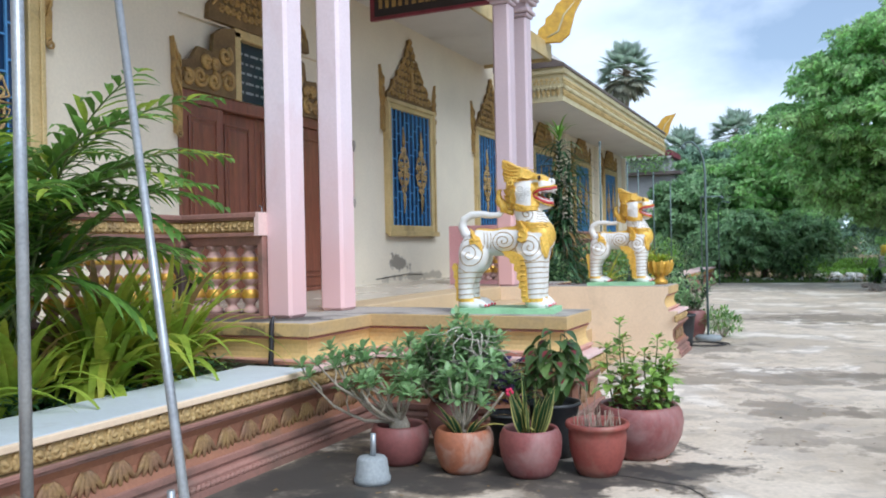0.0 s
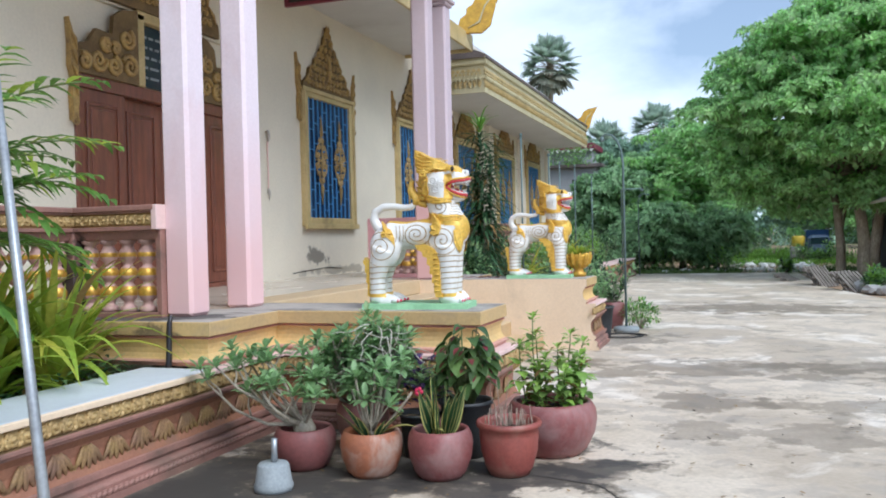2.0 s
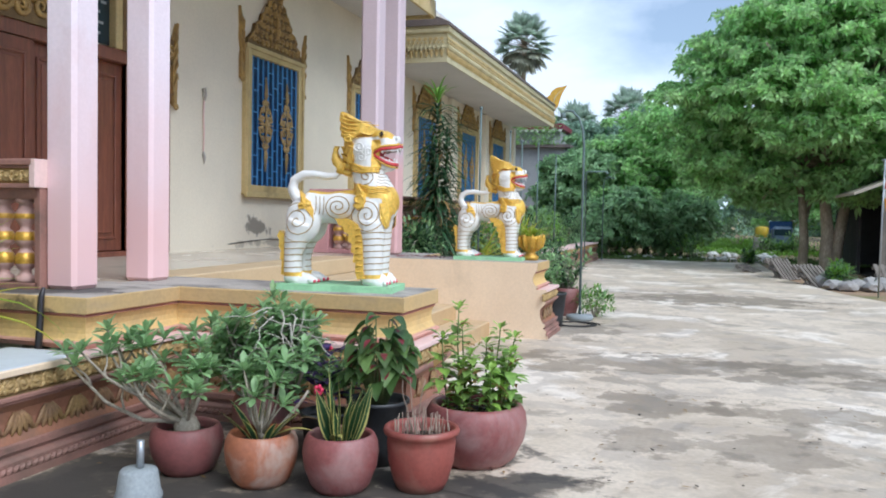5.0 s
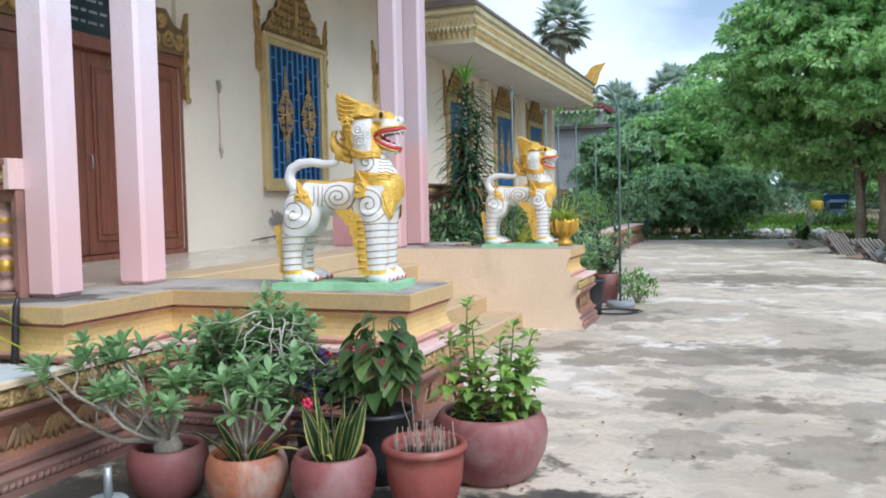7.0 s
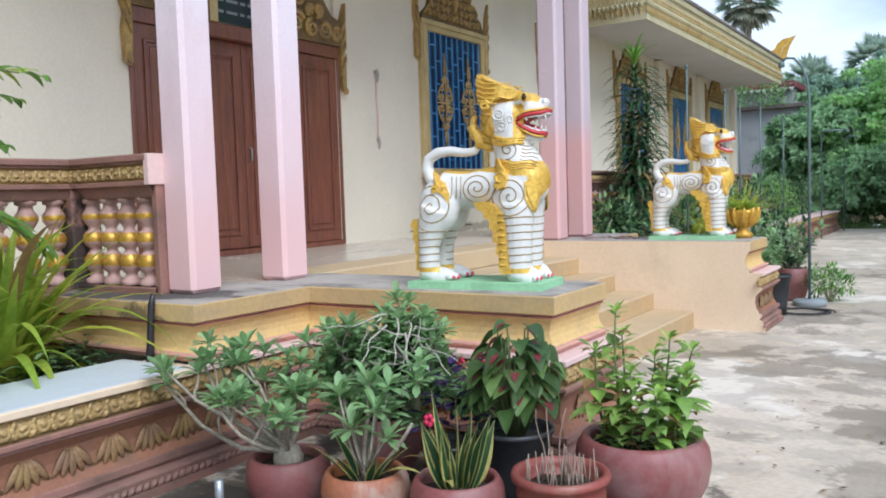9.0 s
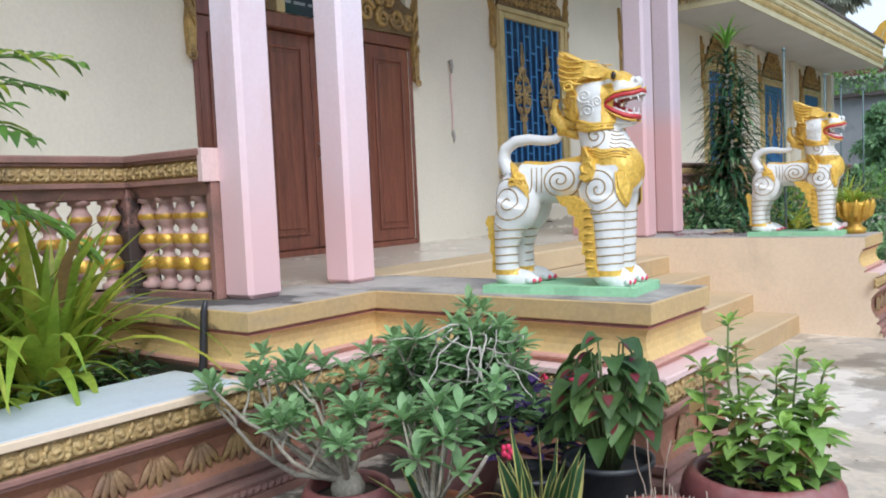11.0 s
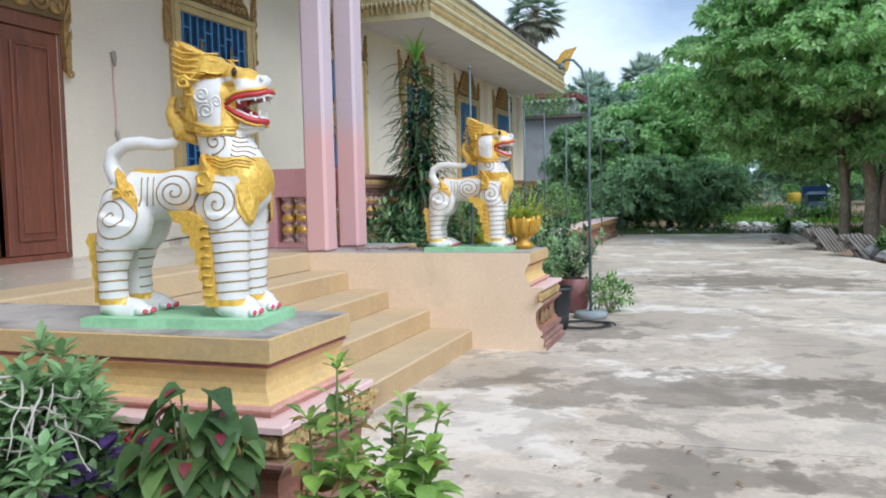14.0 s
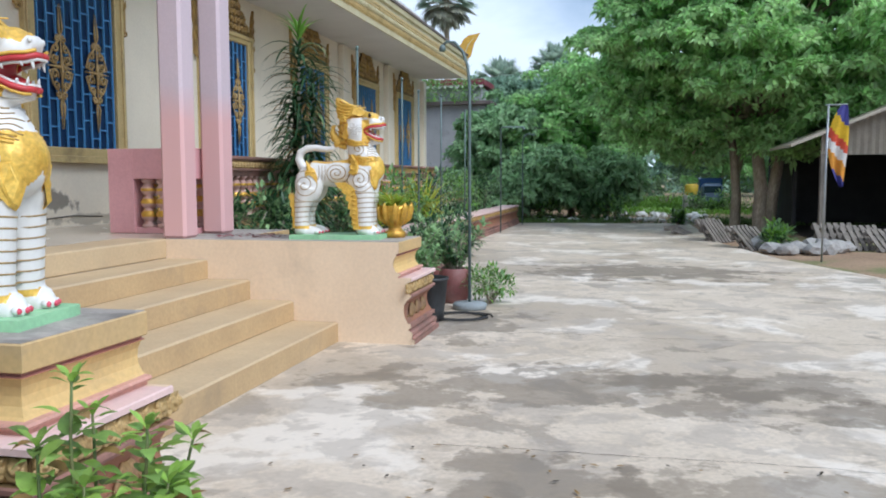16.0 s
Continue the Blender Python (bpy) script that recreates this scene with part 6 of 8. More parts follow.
# big pot: leafy shrub
random.seed(26)
e = potted(-0.17, 6.03, 0.31, 0.36, "round", "pot_pink", "leafy green shrub in a large pink clay pot")
bm, fo = bmesh.new(), Foliage()
for k, (dx, dy, L) in enumerate(((-0.13, 0.0, 0.62), (-0.10, 0.06, 0.5), (-0.02, -0.08, 0.36), (0.12, -0.03, 0.52), (0.17, 0.05, 0.46), (0.20, -0.06, 0.38), (-0.2, -0.04, 0.44), (0.05, 0.1, 0.4), (-0.06, -0.12, 0.3), (0.15, -0.12, 0.28), (0.24, 0.02, 0.3))):
    tip, dd, pts = crooked(bm, (dx * 0.8, dy, 0.30), (dx * 0.4, dy * 0.4, 1), L, 0.008, 0.004, 8, 0.07)
    for j, p in enumerate(pts):
        for q in range(4):
            a = j * 1.9 + q * 1.57 + random.uniform(-0.6, 0.6)
            sc = (0.65 + 0.55 * math.sin(math.pi * j / 8)) * random.uniform(0.7, 1.2)
            r_ = random.uniform(0.0, 0.035)
            fo.leaf(p + Vector((math.cos(a) * r_, math.sin(a) * r_, random.uniform(-0.03, 0.03))), (math.cos(a), math.sin(a), random.uniform(-0.2, 0.9)), random.uniform(0.075, 0.115) * sc, 0.06 * sc, random.uniform(0.4, 1.6), "ovate", 5, 0.2, random.choices((0, 1, 2), (5, 3, 0.6))[0])
    rosette(fo, tip, (0, 0, 1), 6, 0.065, 1)
part("stem", bm, M["stem_green"], e)
fo.put("foliage", [leafmat("shrub_leaf", (0.22, 0.38, 0.09), (0.32, 0.48, 0.13), 0.45, 0.42), leafmat("young_shrub_leaf", (0.30, 0.50, 0.09), (0.40, 0.58, 0.13), 0.45, 0.42), M["leaf_brown"]], e)

# black pot: caladium
random.seed(27)
e = potted(-0.72, 5.82, 0.19, 0.38, "bucket", "pot_black", "caladium with red-hearted leaves in a black pot")
bm, fo = bmesh.new(), Foliage()
for k in range(95):
    a = random.uniform(0, 6.28)
    r = 0.2 * math.sqrt(random.random())
    z = 0.97 - 1.5 * r + random.uniform(-0.2, 0.03)
    x, y = r * math.cos(a) + 0.02, r * math.sin(a) * 0.9
    tube(bm, [(x * 0.2, y * 0.2, 0.32), (x * 0.6, y * 0.6, 0.5), (x, y, z)], 0.004, 4)
    d = (math.cos(a) + random.uniform(-0.6, 0.6), math.sin(a) - 0.45, random.uniform(-1.0, -0.1))
    L = random.uniform(0.08, 0.14)
    fo.leaf((x, y, z), d, L, L * 0.92, random.uniform(0.6, 1.5), "heart", 6, 0.3, random.choice((0, 0, 2)), twist=random.uniform(-0.4, 0.4))
    base = Vector((x, y, z)) + Vector(d).normalized() * L * 0.12 + Vector((0, -0.004, 0.004))
    if k % 5 < 2:
        fo.leaf(base, d, L * 0.55, L * 0.3, 0.8, "lance", 4, 0.25, 1)
part("stem", bm, M["stem_green"], e)
fo.put("foliage", [leafmat("caladium_leaf", (0.05, 0.11, 0.03), (0.09, 0.16, 0.04), 0.5, 0.3), M["leaf_red"], leafmat("pale_caladium_leaf", (0.10, 0.19, 0.05), (0.15, 0.24, 0.07), 0.5, 0.35)], e)

# low purple plant in a dark pot
random.seed(28)
e = potted(-1.02, 5.72, 0.15, 0.3, "bucket", "pot_black", "small purple-leaved plant in a black pot")
fo = Foliage()
for k in range(60):
    a, r = random.uniform(0, 6.28), random.uniform(0, 0.16)
    fo.leaf((r * math.cos(a), r * math.sin(a), random.uniform(0.36, 0.68)), (math.cos(a), math.sin(a), 0.5), random.uniform(0.09, 0.15), 0.05, 0.8, "lance", 4, 0.2)
fo.put("foliage", [M["leaf_purple"]], e)
for p in ((0.16, -0.42, 0.52), (0.02, 0.32, 0.64), (-0.12, 0.30, 0.62)):
    bm = bmesh.new()
    for k in range(5):
        a = k * 1.256
        ball(bm, (p[0] + 0.018 * math.cos(a), p[1], p[2] + 0.018 * math.sin(a)), (0.014, 0.008, 0.014), 0, (6, 4))
    part("flower", bm, M["flower"], e, "small bright pink flower")

# cement foot with a pipe stub
e = empty("cement_post_foot", -1.60, 4.76, 0.002, "grey cement post foot with a sawn pipe stub", "post foot")
part("foot", lathe(bmesh.new(), [(0.115, 0), (0.12, 0.03), (0.11, 0.05), (0.095, 0.15), (0.085, 0.162), (0.02, 0.168)], n=24, wobble=0.01), M["cement"], e)
part("pipe_stub", tube(bmesh.new(), [(0.01, 0, 0.17), (0.012, 0, 0.31)], 0.019, 10), M["steel"], e)
e = empty("pipe_stub", -2.2, 3.62, 0.0, "short grey water pipe with a tap by the wall", "pipe")
part("pipe", tube(bmesh.new(), [(0, 0, -0.02), (0, 0, 0.2)], 0.022, 10), M["steel"], e)
part("tap", tube(bmesh.new(), [(-0.06, 0, 0.13), (0.0, 0, 0.14)], 0.014, 8), M["sign_dark"], e, "dark little tap")
e = empty("wooden_stake", -2.86, 5.42, 0.42, "short dark rotten stake leaning on the platform", "stake")
bm = tube(bmesh.new(), [(0, -0.02, 0), (0.012, 0.0, 0.25), (0.0, 0.03, 0.5), (0.015, 0.035, 0.56)], [0.026, 0.022, 0.02, 0.012], 8)
part("post", bm, M["sign_dark"], e)
# leaning steel poles near the start
e = empty("steel_pole", -1.14, 2.64, 0.0, "thin galvanised steel pole leaning towards the planter", "pole", "steel poles")
part("pole", tube(bmesh.new(), [(0, 0, 0), (-0.70, 0.50, 1.5), (-1.62, 1.16, 3.45)], 0.021, 10), M["steel"], e)
e = empty("steel_pole", -2.06, 2.62, 0.0, "thin galvanised steel pole standing by the planter wall", "pole", "steel poles")
part("pole", tube(bmesh.new(), [(0, 0, 0), (0.03, -0.02, 3.4)], 0.026, 10), M["steel"], e)

# ---- planter plants on the near side ----
SOIL = 0.43


def strap_clump(x, y, s, n, seed, label, mats=("leaf_strap", "leaf_yellow", "leaf_brown")):
    random.seed(seed)
    e = empty("strap_leaf_plant", x, y, SOIL, label, "plant", "strap-leaf plants")
    for k in range(n):
        fo = Foliage()
        a = k * 2.4 + random.uniform(-0.3, 0.3)
        el = random.uniform(0.5, 1.9)
        m_ = M[mats[random.choices((0, 1, 2), (7, 4, 0.7))[0]]]
        fo.leaf((random.uniform(-0.07, 0.07), random.uniform(-0.07, 0.07), 0.0), (math.cos(a), math.sin(a), el * 3.0), s * random.uniform(0.5, 1.05), 0.084 * random.uniform(0.7, 1.2), random.uniform(1.0, 3.2) * (1.5 - el * 0.35), "strap", 10, 0.3)
        fo.put("leaf", [m_], e)
    return e


for i, (x, y, s, n) in enumerate(((-3.36, 4.85, 1.26, 70), (-3.55, 4.45, 1.3, 70), (-3.36, 4.2, 1.1, 70), (-3.38, 3.6, 1.0, 60), (-3.3, 3.0, 1.0, 30), (-3.6, 5.0, 1.25, 40), (-3.3, 2.3, 0.95, 26), (-3.85, 4.75, 1.25, 30))):
    strap_clump(x, y, s, n, 40 + i, "arching yellow-green strap-leaf plant in the planter")


def low_cover(x0, x1, y0, y1, n, seed, hmin, hmax, mats, label, name="ground_cover", size=0.09):
    random.seed(seed)
    fo = Foliage()
    for k in range(n):
        x, y = random.uniform(x0, x1), random.uniform(y0, y1)
        top = random.uniform(hmin, hmax) * (0.6 + 0.6 * noise.noise(Vector((x * 1.7, y * 1.7, seed))))
        a = random.uniform(0, 6.28)
        fo.leaf((x, y, SOIL + max(0.02, top)), (math.cos(a), math.sin(a), random.uniform(-0.1, 0.8)), size * random.uniform(0.6, 1.3), size * 0.45, 0.8, "ovate", 3, 0.25, random.randrange(len(mats)))
    ob = fo.put(name, [M[k] for k in mats])
    return tagged(ob, label, "plants", kind="stuff")


low_cover(-3.95, -3.05, 1.0, 5.4, 2600, 3, 0.05, 0.4, ("leaf_dark", "leaf_dark", "leaf_mid"), "dark green undergrowth in the planter bed")


def frond(fo, base, d, L, seed, m=0, droop=1.3, leaflet=0.38, n=22):
    """A pinnate palm leaf: leaflets along an arching rib; returns the rib."""
    p, d = Vector(base), Vector(d).normalized()
    pts = []
    for i in range(n + 1):
        pts.append(p.copy())
        p = p + d * L / n
        d = (d + Vector((0, 0, -1)) * droop / n).normalized()
        f = i / n
        if f > 0.18:
            side = d.cross(Vector((0, 0, 1))).normalized()
            ll = leaflet * math.sin(math.pi * min(0.97, 0.15 + f * 0.82)) ** 0.6
            for s in (1, -1):
                fo.leaf(p, side * s * 0.9 + d * random.uniform(0.6, 1.1) + Vector((0, 0, 0.3)), ll * random.uniform(0.85, 1.15), 0.05, random.uniform(0.6, 1.6), "lance", 4, 0.3, m if random.random() < 0.85 else 1)
    return pts


random.seed(60)
e = empty("areca_palm", -3.6, 3.5, SOIL, "clump of areca palm with arching feathery fronds in the planter", "palm")
bm, fo = bmesh.new(), Foliage()
for k in range(56):
    a = random.uniform(0, 6.28)
    el = random.uniform(1.2, 4.6)
    b0 = (random.uniform(-0.2, 0.2), random.uniform(-0.35, 0.25), random.uniform(0.2, 0.85))
    pts = frond(fo, b0, (math.cos(a), math.sin(a), el), random.uniform(1.05, 1.85), k, 0, random.uniform(1.3, 2.2), 0.42)
    tube(bm, pts, [0.016 * (1 - 0.8 * i / len(pts)) for i in range(len(pts))], 5)
    tube(bm, [(b0[0] * 0.6, b0[1] * 0.6, -0.02), b0], [0.03, 0.018], 6)
for a, el, L in ((0.2, 1.9, 1.6), (0.6, 1.7, 1.6), (0.0, 2.4, 1.8), (0.9, 2.2, 1.8), (1.3, 2.2, 1.7), (0.5, 2.8, 1.9), (-0.4, 1.8, 1.5)):
    pts = frond(fo, (0, 0.1, 0.78), (math.cos(a), math.sin(a), el), L, 3, 0, 1.7)
    tube(bm, pts, [0.016 * (1 - 0.8 * i / len(pts)) for i in range(len(pts))], 5)
part("frond_rib", bm, M["stem_green"], e, "yellow-green ribs and stems")
fo.put("foliage", [M["leaf_palm"], M["leaf_strap"]], e)

# ---- far planter and its pots ----
random.seed(70)
e = empty("dracaena", -3.45, 15.3, SOIL, "tall dracaena with drooping dark leaves before the wall", "dracaena")
bm, fo = bmesh.new(), Foliage()
for x, y, h in ((0, 0, 3.15), (0.14, 0.12, 2.6), (-0.12, 0.1, 2.2), (0.1, -0.16, 1.7), (-0.05, -0.12, 1.2)):
    tube(bm, [(x * 0.5, y * 0.5, -0.02), (x, y, h * 0.5), (x * 1.2, y * 1.2, h)], [0.04, 0.034, 0.02], 7)
    k = 0
    z = 0.22 * h
    while z < h:
        f = (z - 0.22 * h) / (0.78 * h)
        top = f > 0.93 and h > 3
        for q in range(8):
            a = k * 2.4 + random.uniform(-0.2, 0.2)
            k += 1
            fo.leaf((x * (0.7 + 0.4 * f), y * (0.7 + 0.4 * f), z), (math.cos(a), math.sin(a), 0.45 + (2.0 if top else 0.3 * f)), random.uniform(0.5, 0.86) * (0.78 if top else 0.9 - 0.1 * f), random.uniform(0.035, 0.055), 1.6 if top else random.uniform(1.1, 2.7), "strap", 7, 0.35, 2 if top else random.choices((0, 1, 3), (12, 1.2, 0.6))[0])
        z += 0.085
part("stem", bm, M["stem_grey"], e)
fo.put("foliage", [M["leaf_dark"], M["leaf_brown"], M["leaf_bright"], M["leaf_mid"]], e)


def shrub(x, y, z, r, h, n, seed, mats, label, size=0.1, name="shrub", cat="shrub", shape="ovate"):
    """A loose bush of stems and many leaves with an uneven outline."""
    random.seed(seed)
    e = empty(name, x, y, z, label, cat)
    bm, fo = bmesh.new(), Foliage()
    lobes = [(random.uniform(-0.6, 0.6) * r, random.uniform(-0.6, 0.6) * r, h * random.uniform(0.35, 0.8), r * random.uniform(0.35, 0.6)) for k in range(9)]
    for lx, ly, lz, lr in lobes:
        tube(bm, [(lx * 0.1, ly * 0.1, 0), (lx * 0.5, ly * 0.5, lz * 0.6), (lx, ly, lz)], [0.012, 0.009, 0.004], 5)
    for k in range(n):
        lx, ly, lz, lr = random.choice(lobes)
        v = Vector((random.gauss(0, 1), random.gauss(0, 1), random.gauss(0, 1))).normalized() * lr * random.uniform(0.45, 1.1)
        p = Vector((lx, ly, lz)) + v
        if p.z < 0.03:
            p.z = random.uniform(0.03, 0.2)
        d = v.normalized() + Vector((random.uniform(-0.6, 0.6), random.uniform(-0.6, 0.6), random.uniform(-0.2, 0.7)))
        fo.leaf(p, d, size * random.uniform(0.6, 1.3), size * 0.42, 0.7, shape, 3, 0.25, random.randrange(len(mats)))
    part("stem", bm, M["stem_grey"], e)
    fo.put("foliage", [M[k] for k in mats], e)
    return e


low_cover(-3.9, -3.1, 12.9, 29, 5200, 5, 0.08, 0.55, ("leaf_dark", "leaf_dark", "leaf_mid"), "dark undergrowth in the far planter bed", size=0.12)
for i, (x, y, r, h, n, mt, lb) in enumerate((
        (-3.45, 13.4, 0.5, 0.85, 700, ("leaf_dark", "leaf_mid"), "dark green shrub in the far planter"),
        (-3.4, 14.3, 0.5, 0.95, 700, ("leaf_dark", "leaf_dark", "leaf_mid"), "dark green shrub in the far planter"),
        (-3.4, 16.6, 0.6, 1.0, 800, ("leaf_dark", "leaf_mid"), "dark green shrub in the far planter"),
        (-3.3, 18.4, 0.65, 1.5, 900, ("leaf_bright", "leaf_mid", "leaf_mid"), "tall light green shrub in the far planter"),
        (-3.3, 20.6, 0.6, 1.2, 800, ("leaf_bright", "leaf_yellow", "leaf_mid"), "yellow-green shrub in the far planter"),
        (-3.4, 23.0, 0.7, 1.3, 800, ("leaf_mid", "leaf_dark"), "green shrub in the far planter"),
        (-3.4, 26.0, 0.7, 1.3, 800, ("leaf_mid", "leaf_bright"), "green shrub in the far planter"),
        (-3.3, 29.2, 0.8, 1.2, 800, ("leaf_mid", "leaf_dark"), "green shrub in the far planter"))):
    shrub(x, y, SOIL, r, h, n, 80 + i, mt, lb, 0.13)
strap_clump(-3.1, 21.4, 1.35, 60, 96, "yellow croton-like clump in the far planter", ("leaf_yellow", "leaf_yellow", "leaf_strap"))
strap_clump(-3.15, 17.4, 1.1, 46, 95, "yellow croton-like clump in the far planter", ("leaf_yellow", "leaf_strap", "leaf_bright"))

# gilt lotus pot on the far pedestal
random.seed(75)
e = empty("lotus_pot", -1.0, 11.74, FL + 0.003, "gilt lotus-petal pot with a low fern on the pedestal", "pot")
part("bowl", lathe(bmesh.new(), [(0.10, 0), (0.105, 0.05), (0.07, 0.07), (0.06, 0.10), (0.09, 0.13), (0.13, 0.19), (0.145, 0.26), (0.15, 0.31), (0.13, 0.31), (0.12, 0.27), (0.02, 0.26)], n=24), M["gold"], e)
for k in range(10):
    a = k * 0.6283
    bm = bmesh.new()
    c, s_ = math.cos(a), math.sin(a)
    tube(bm, [(0.08 * c, 0.08 * s_, 0.12), (0.135 * c, 0.135 * s_, 0.19), (0.16 * c, 0.16 * s_, 0.28), (0.172 * c, 0.172 * s_, 0.335)], [0.012, 0.04, 0.036, 0.004], 8, flat=0.45)
    part("petal", bm, M["gold"], e)
fo = Foliage()
for k in range(46):
    a = random.uniform(0, 6.28)
    fo.leaf((0.05 * math.cos(a), 0.05 * math.sin(a), 0.28), (math.cos(a), math.sin(a), random.uniform(0.8, 2.2)), random.uniform(0.2, 0.34), 0.03, 1.6, "strap", 6, 0.3, random.choices((0, 1), (3, 1))[0])
fo.put("foliage", [M["leaf_strap"], M["leaf_yellow"]], e)

# pots beyond the far pedestal
random.seed(76)
e = potted(-0.83, 12.45, 0.2, 0.46, "bucket", "pot_black", "adenium in a tall black pot beside the pedestal")
bm, fo = bmesh.new(), Foliage()
for k in range(9):
    tip, dd, pts = crooked(bm, (0, 0, 0.36), (random.uniform(-0.8, 0.8), random.uniform(-0.8, 0.8), 1), random.uniform(0.35, 0.55), 0.014, 0.006, 6, 0.25)
    for p in pts[3:]:
        rosette(fo, p, (dd.x, dd.y, 0.8), 9, 0.10)
part("branch", bm, M["stem_grey"], e)
fo.put("foliage", [M["leaf_mid"]], e)
for i, (x, y, r, h, nm) in enumerate(((-0.84, 13.75, 0.2, 0.42, "pot_red"), (-1.25, 13.1, 0.2, 0.4, "pot_black"), (-1.3, 14.7, 0.22, 0.42, "pot_red"))):
    random.seed(90 + i)
    e = potted(x, y, r, h, "round" if nm == "pot_red" else "bucket", nm, "bushy green plant in a pot beside the far planter")
    bm, fo = bmesh.new(), Foliage()
    for k in range(13):
        tip, dd, pts = crooked(bm, (0, 0, 0.3), (random.uniform(-0.9, 0.9), random.uniform(-0.9, 0.9), 1), random.uniform(0.4, 0.75), 0.012, 0.005, 6, 0.25)
        for p in pts[2:]:
            rosette(fo, p, (dd.x, dd.y, 0.8), 8, 0.10, random.choice((0, 0, 1)))
    part("branch", bm, M["stem_grey"], e)
    fo.put("foliage", [M["leaf_mid"], M["leaf_dark"]], e)
for i, (x, y, r, h, n) in enumerate(((-1.7, 15.6, 0.5, 1.0, 700), (-1.85, 17.2, 0.55, 1.0, 700), (-2.0, 19.5, 0.5, 0.9, 600))):
    shrub(x, y, 0, r, h, n, 110 + i, ("leaf_mid", "leaf_dark", "leaf_dark"), "dark green bush growing beside the planter wall", 0.1)
shrub(-0.40, 13.75, 0, 0.32, 0.42, 650, 120, ("leaf_bright", "leaf_bright", "leaf_mid"), "small bright green weed bush on the concrete", 0.07, "weed_bush", "weed")


# ---- trees and distance ----
# Tree leaf colours lightened for haze; far woods and palms also greyed and blued
M["tree_leaf"] = leafmat("tree_leaf", (0.36, 0.61, 0.26), (0.55, 0.80, 0.35), 0.5, 0.6, 0.4)
M["tree_leaf_dark"] = leafmat("shade_tree_leaf", (0.23, 0.41, 0.20), (0.33, 0.52, 0.26), 0.55, 0.45, 0.4)
M["wood_leaf"] = leafmat("hazed_wood_leaf", (0.24, 0.38, 0.28), (0.32, 0.47, 0.33), 0.6, 0.4, 0.4)
M["palm_far"] = leafmat("hazed_palm_leaf", (0.40, 0.52, 0.42), (0.52, 0.62, 0.50), 0.5, 0.5, 0.3)
M["palm_dry"] = leafmat("hazed_old_palm_leaf", (0.42, 0.44, 0.36), (0.50, 0.50, 0.40), 0.6, 0.45, 0.3)
M["bark"] = mat("pale_bark", (0.48, 0.40, 0.30), (0.32, 0.26, 0.19), 0.9, big=4, fine=30, grain=0.35, bump=0.6, stretch=(1, 1, 0.3))
M["grass"] = leafmat("grass_blade", (0.08, 0.155, 0.04), (0.14, 0.22, 0.06), 0.6, 0.3, 0.4)


def quads_mesh(name, v, material):
    """Many separate four-cornered leaves from an (n, 4, 3) array."""
    n = len(v)
    me = bpy.data.meshes.new(name)
    me.from_pydata(v.reshape(-1, 3).tolist(), [], np.arange(n * 4).reshape(n, 4).tolist())
    me.materials.append(material)
    return me


def whorls(rng, centres, normals, per, length, width):
    """Rosettes of drooping leaves, one at each centre, opening along its normal."""
    n = len(centres)
    up = normals + np.array((0, 0, 0.45))
    up /= np.linalg.norm(up, axis=1, keepdims=True)
    a = np.cross(up, rng.normal(size=(n, 3)))
    a /= np.linalg.norm(a, axis=1, keepdims=True)
    b = np.cross(up, a)
    ang = rng.uniform(0, 2 * np.pi, (n, 1)) + np.arange(per)[None] * 2.4 + rng.uniform(-0.3, 0.3, (n, per))
    out = a[:, None] * np.cos(ang)[..., None] + b[:, None] * np.sin(ang)[..., None]
    lift = rng.uniform(-0.1, 1.1, (n, per, 1))
    d = out + up[:, None] * lift
    d /= np.linalg.norm(d, axis=2, keepdims=True)
    L = length * rng.uniform(0.6, 1.25, (n, per, 1))
    side = np.cross(d, up[:, None] + 0.01)
    side /= np.linalg.norm(side, axis=2, keepdims=True) + 1e-9
    base = centres[:, None] + d * L * 0.08
    mid = base + d * L * 0.55
    tip = base + d * L + np.array((0, 0, -1)) * L * rng.uniform(0.05, 0.4, (n, per, 1))
    w = width * rng.uniform(0.7, 1.2, (n, per, 1))
    return np.stack((base, mid - side * w, tip, mid + side * w), axis=2).reshape(-1, 4, 3)


def crown_points(rng, lobes, subs, tufts, sub_r):
    """Tuft centres on many small lobes that lie over the large ones."""
    cs, ns = [], []
    for (cx, cy, cz), (rx, ry, rz), share in lobes:
        k = max(3, int(subs * share))
        v = rng.normal(size=(k, 3))
        v /= np.linalg.norm(v, axis=1, keepdims=True)
        v[:, 2] = np.where(v[:, 2] < -0.55, -v[:, 2], v[:, 2])
        c = np.array((cx, cy, cz)) + v * np.array((rx, ry, rz)) * rng.uniform(0.70, 1.12, (k, 1))
        for p in c:
            m = tufts
            q = rng.normal(size=(m, 3))
            q /= np.linalg.norm(q, axis=1, keepdims=True)
            q[:, 2] = np.abs(q[:, 2]) * 0.9 - 0.25
            r = sub_r * rng.uniform(0.6, 1.35)
            cs.append(p + q * np.array((r, r, r * 0.62)) * rng.uniform(0.6, 1.05, (m, 1)))
            ns.append(q)
    return np.concatenate(cs), np.concatenate(ns)


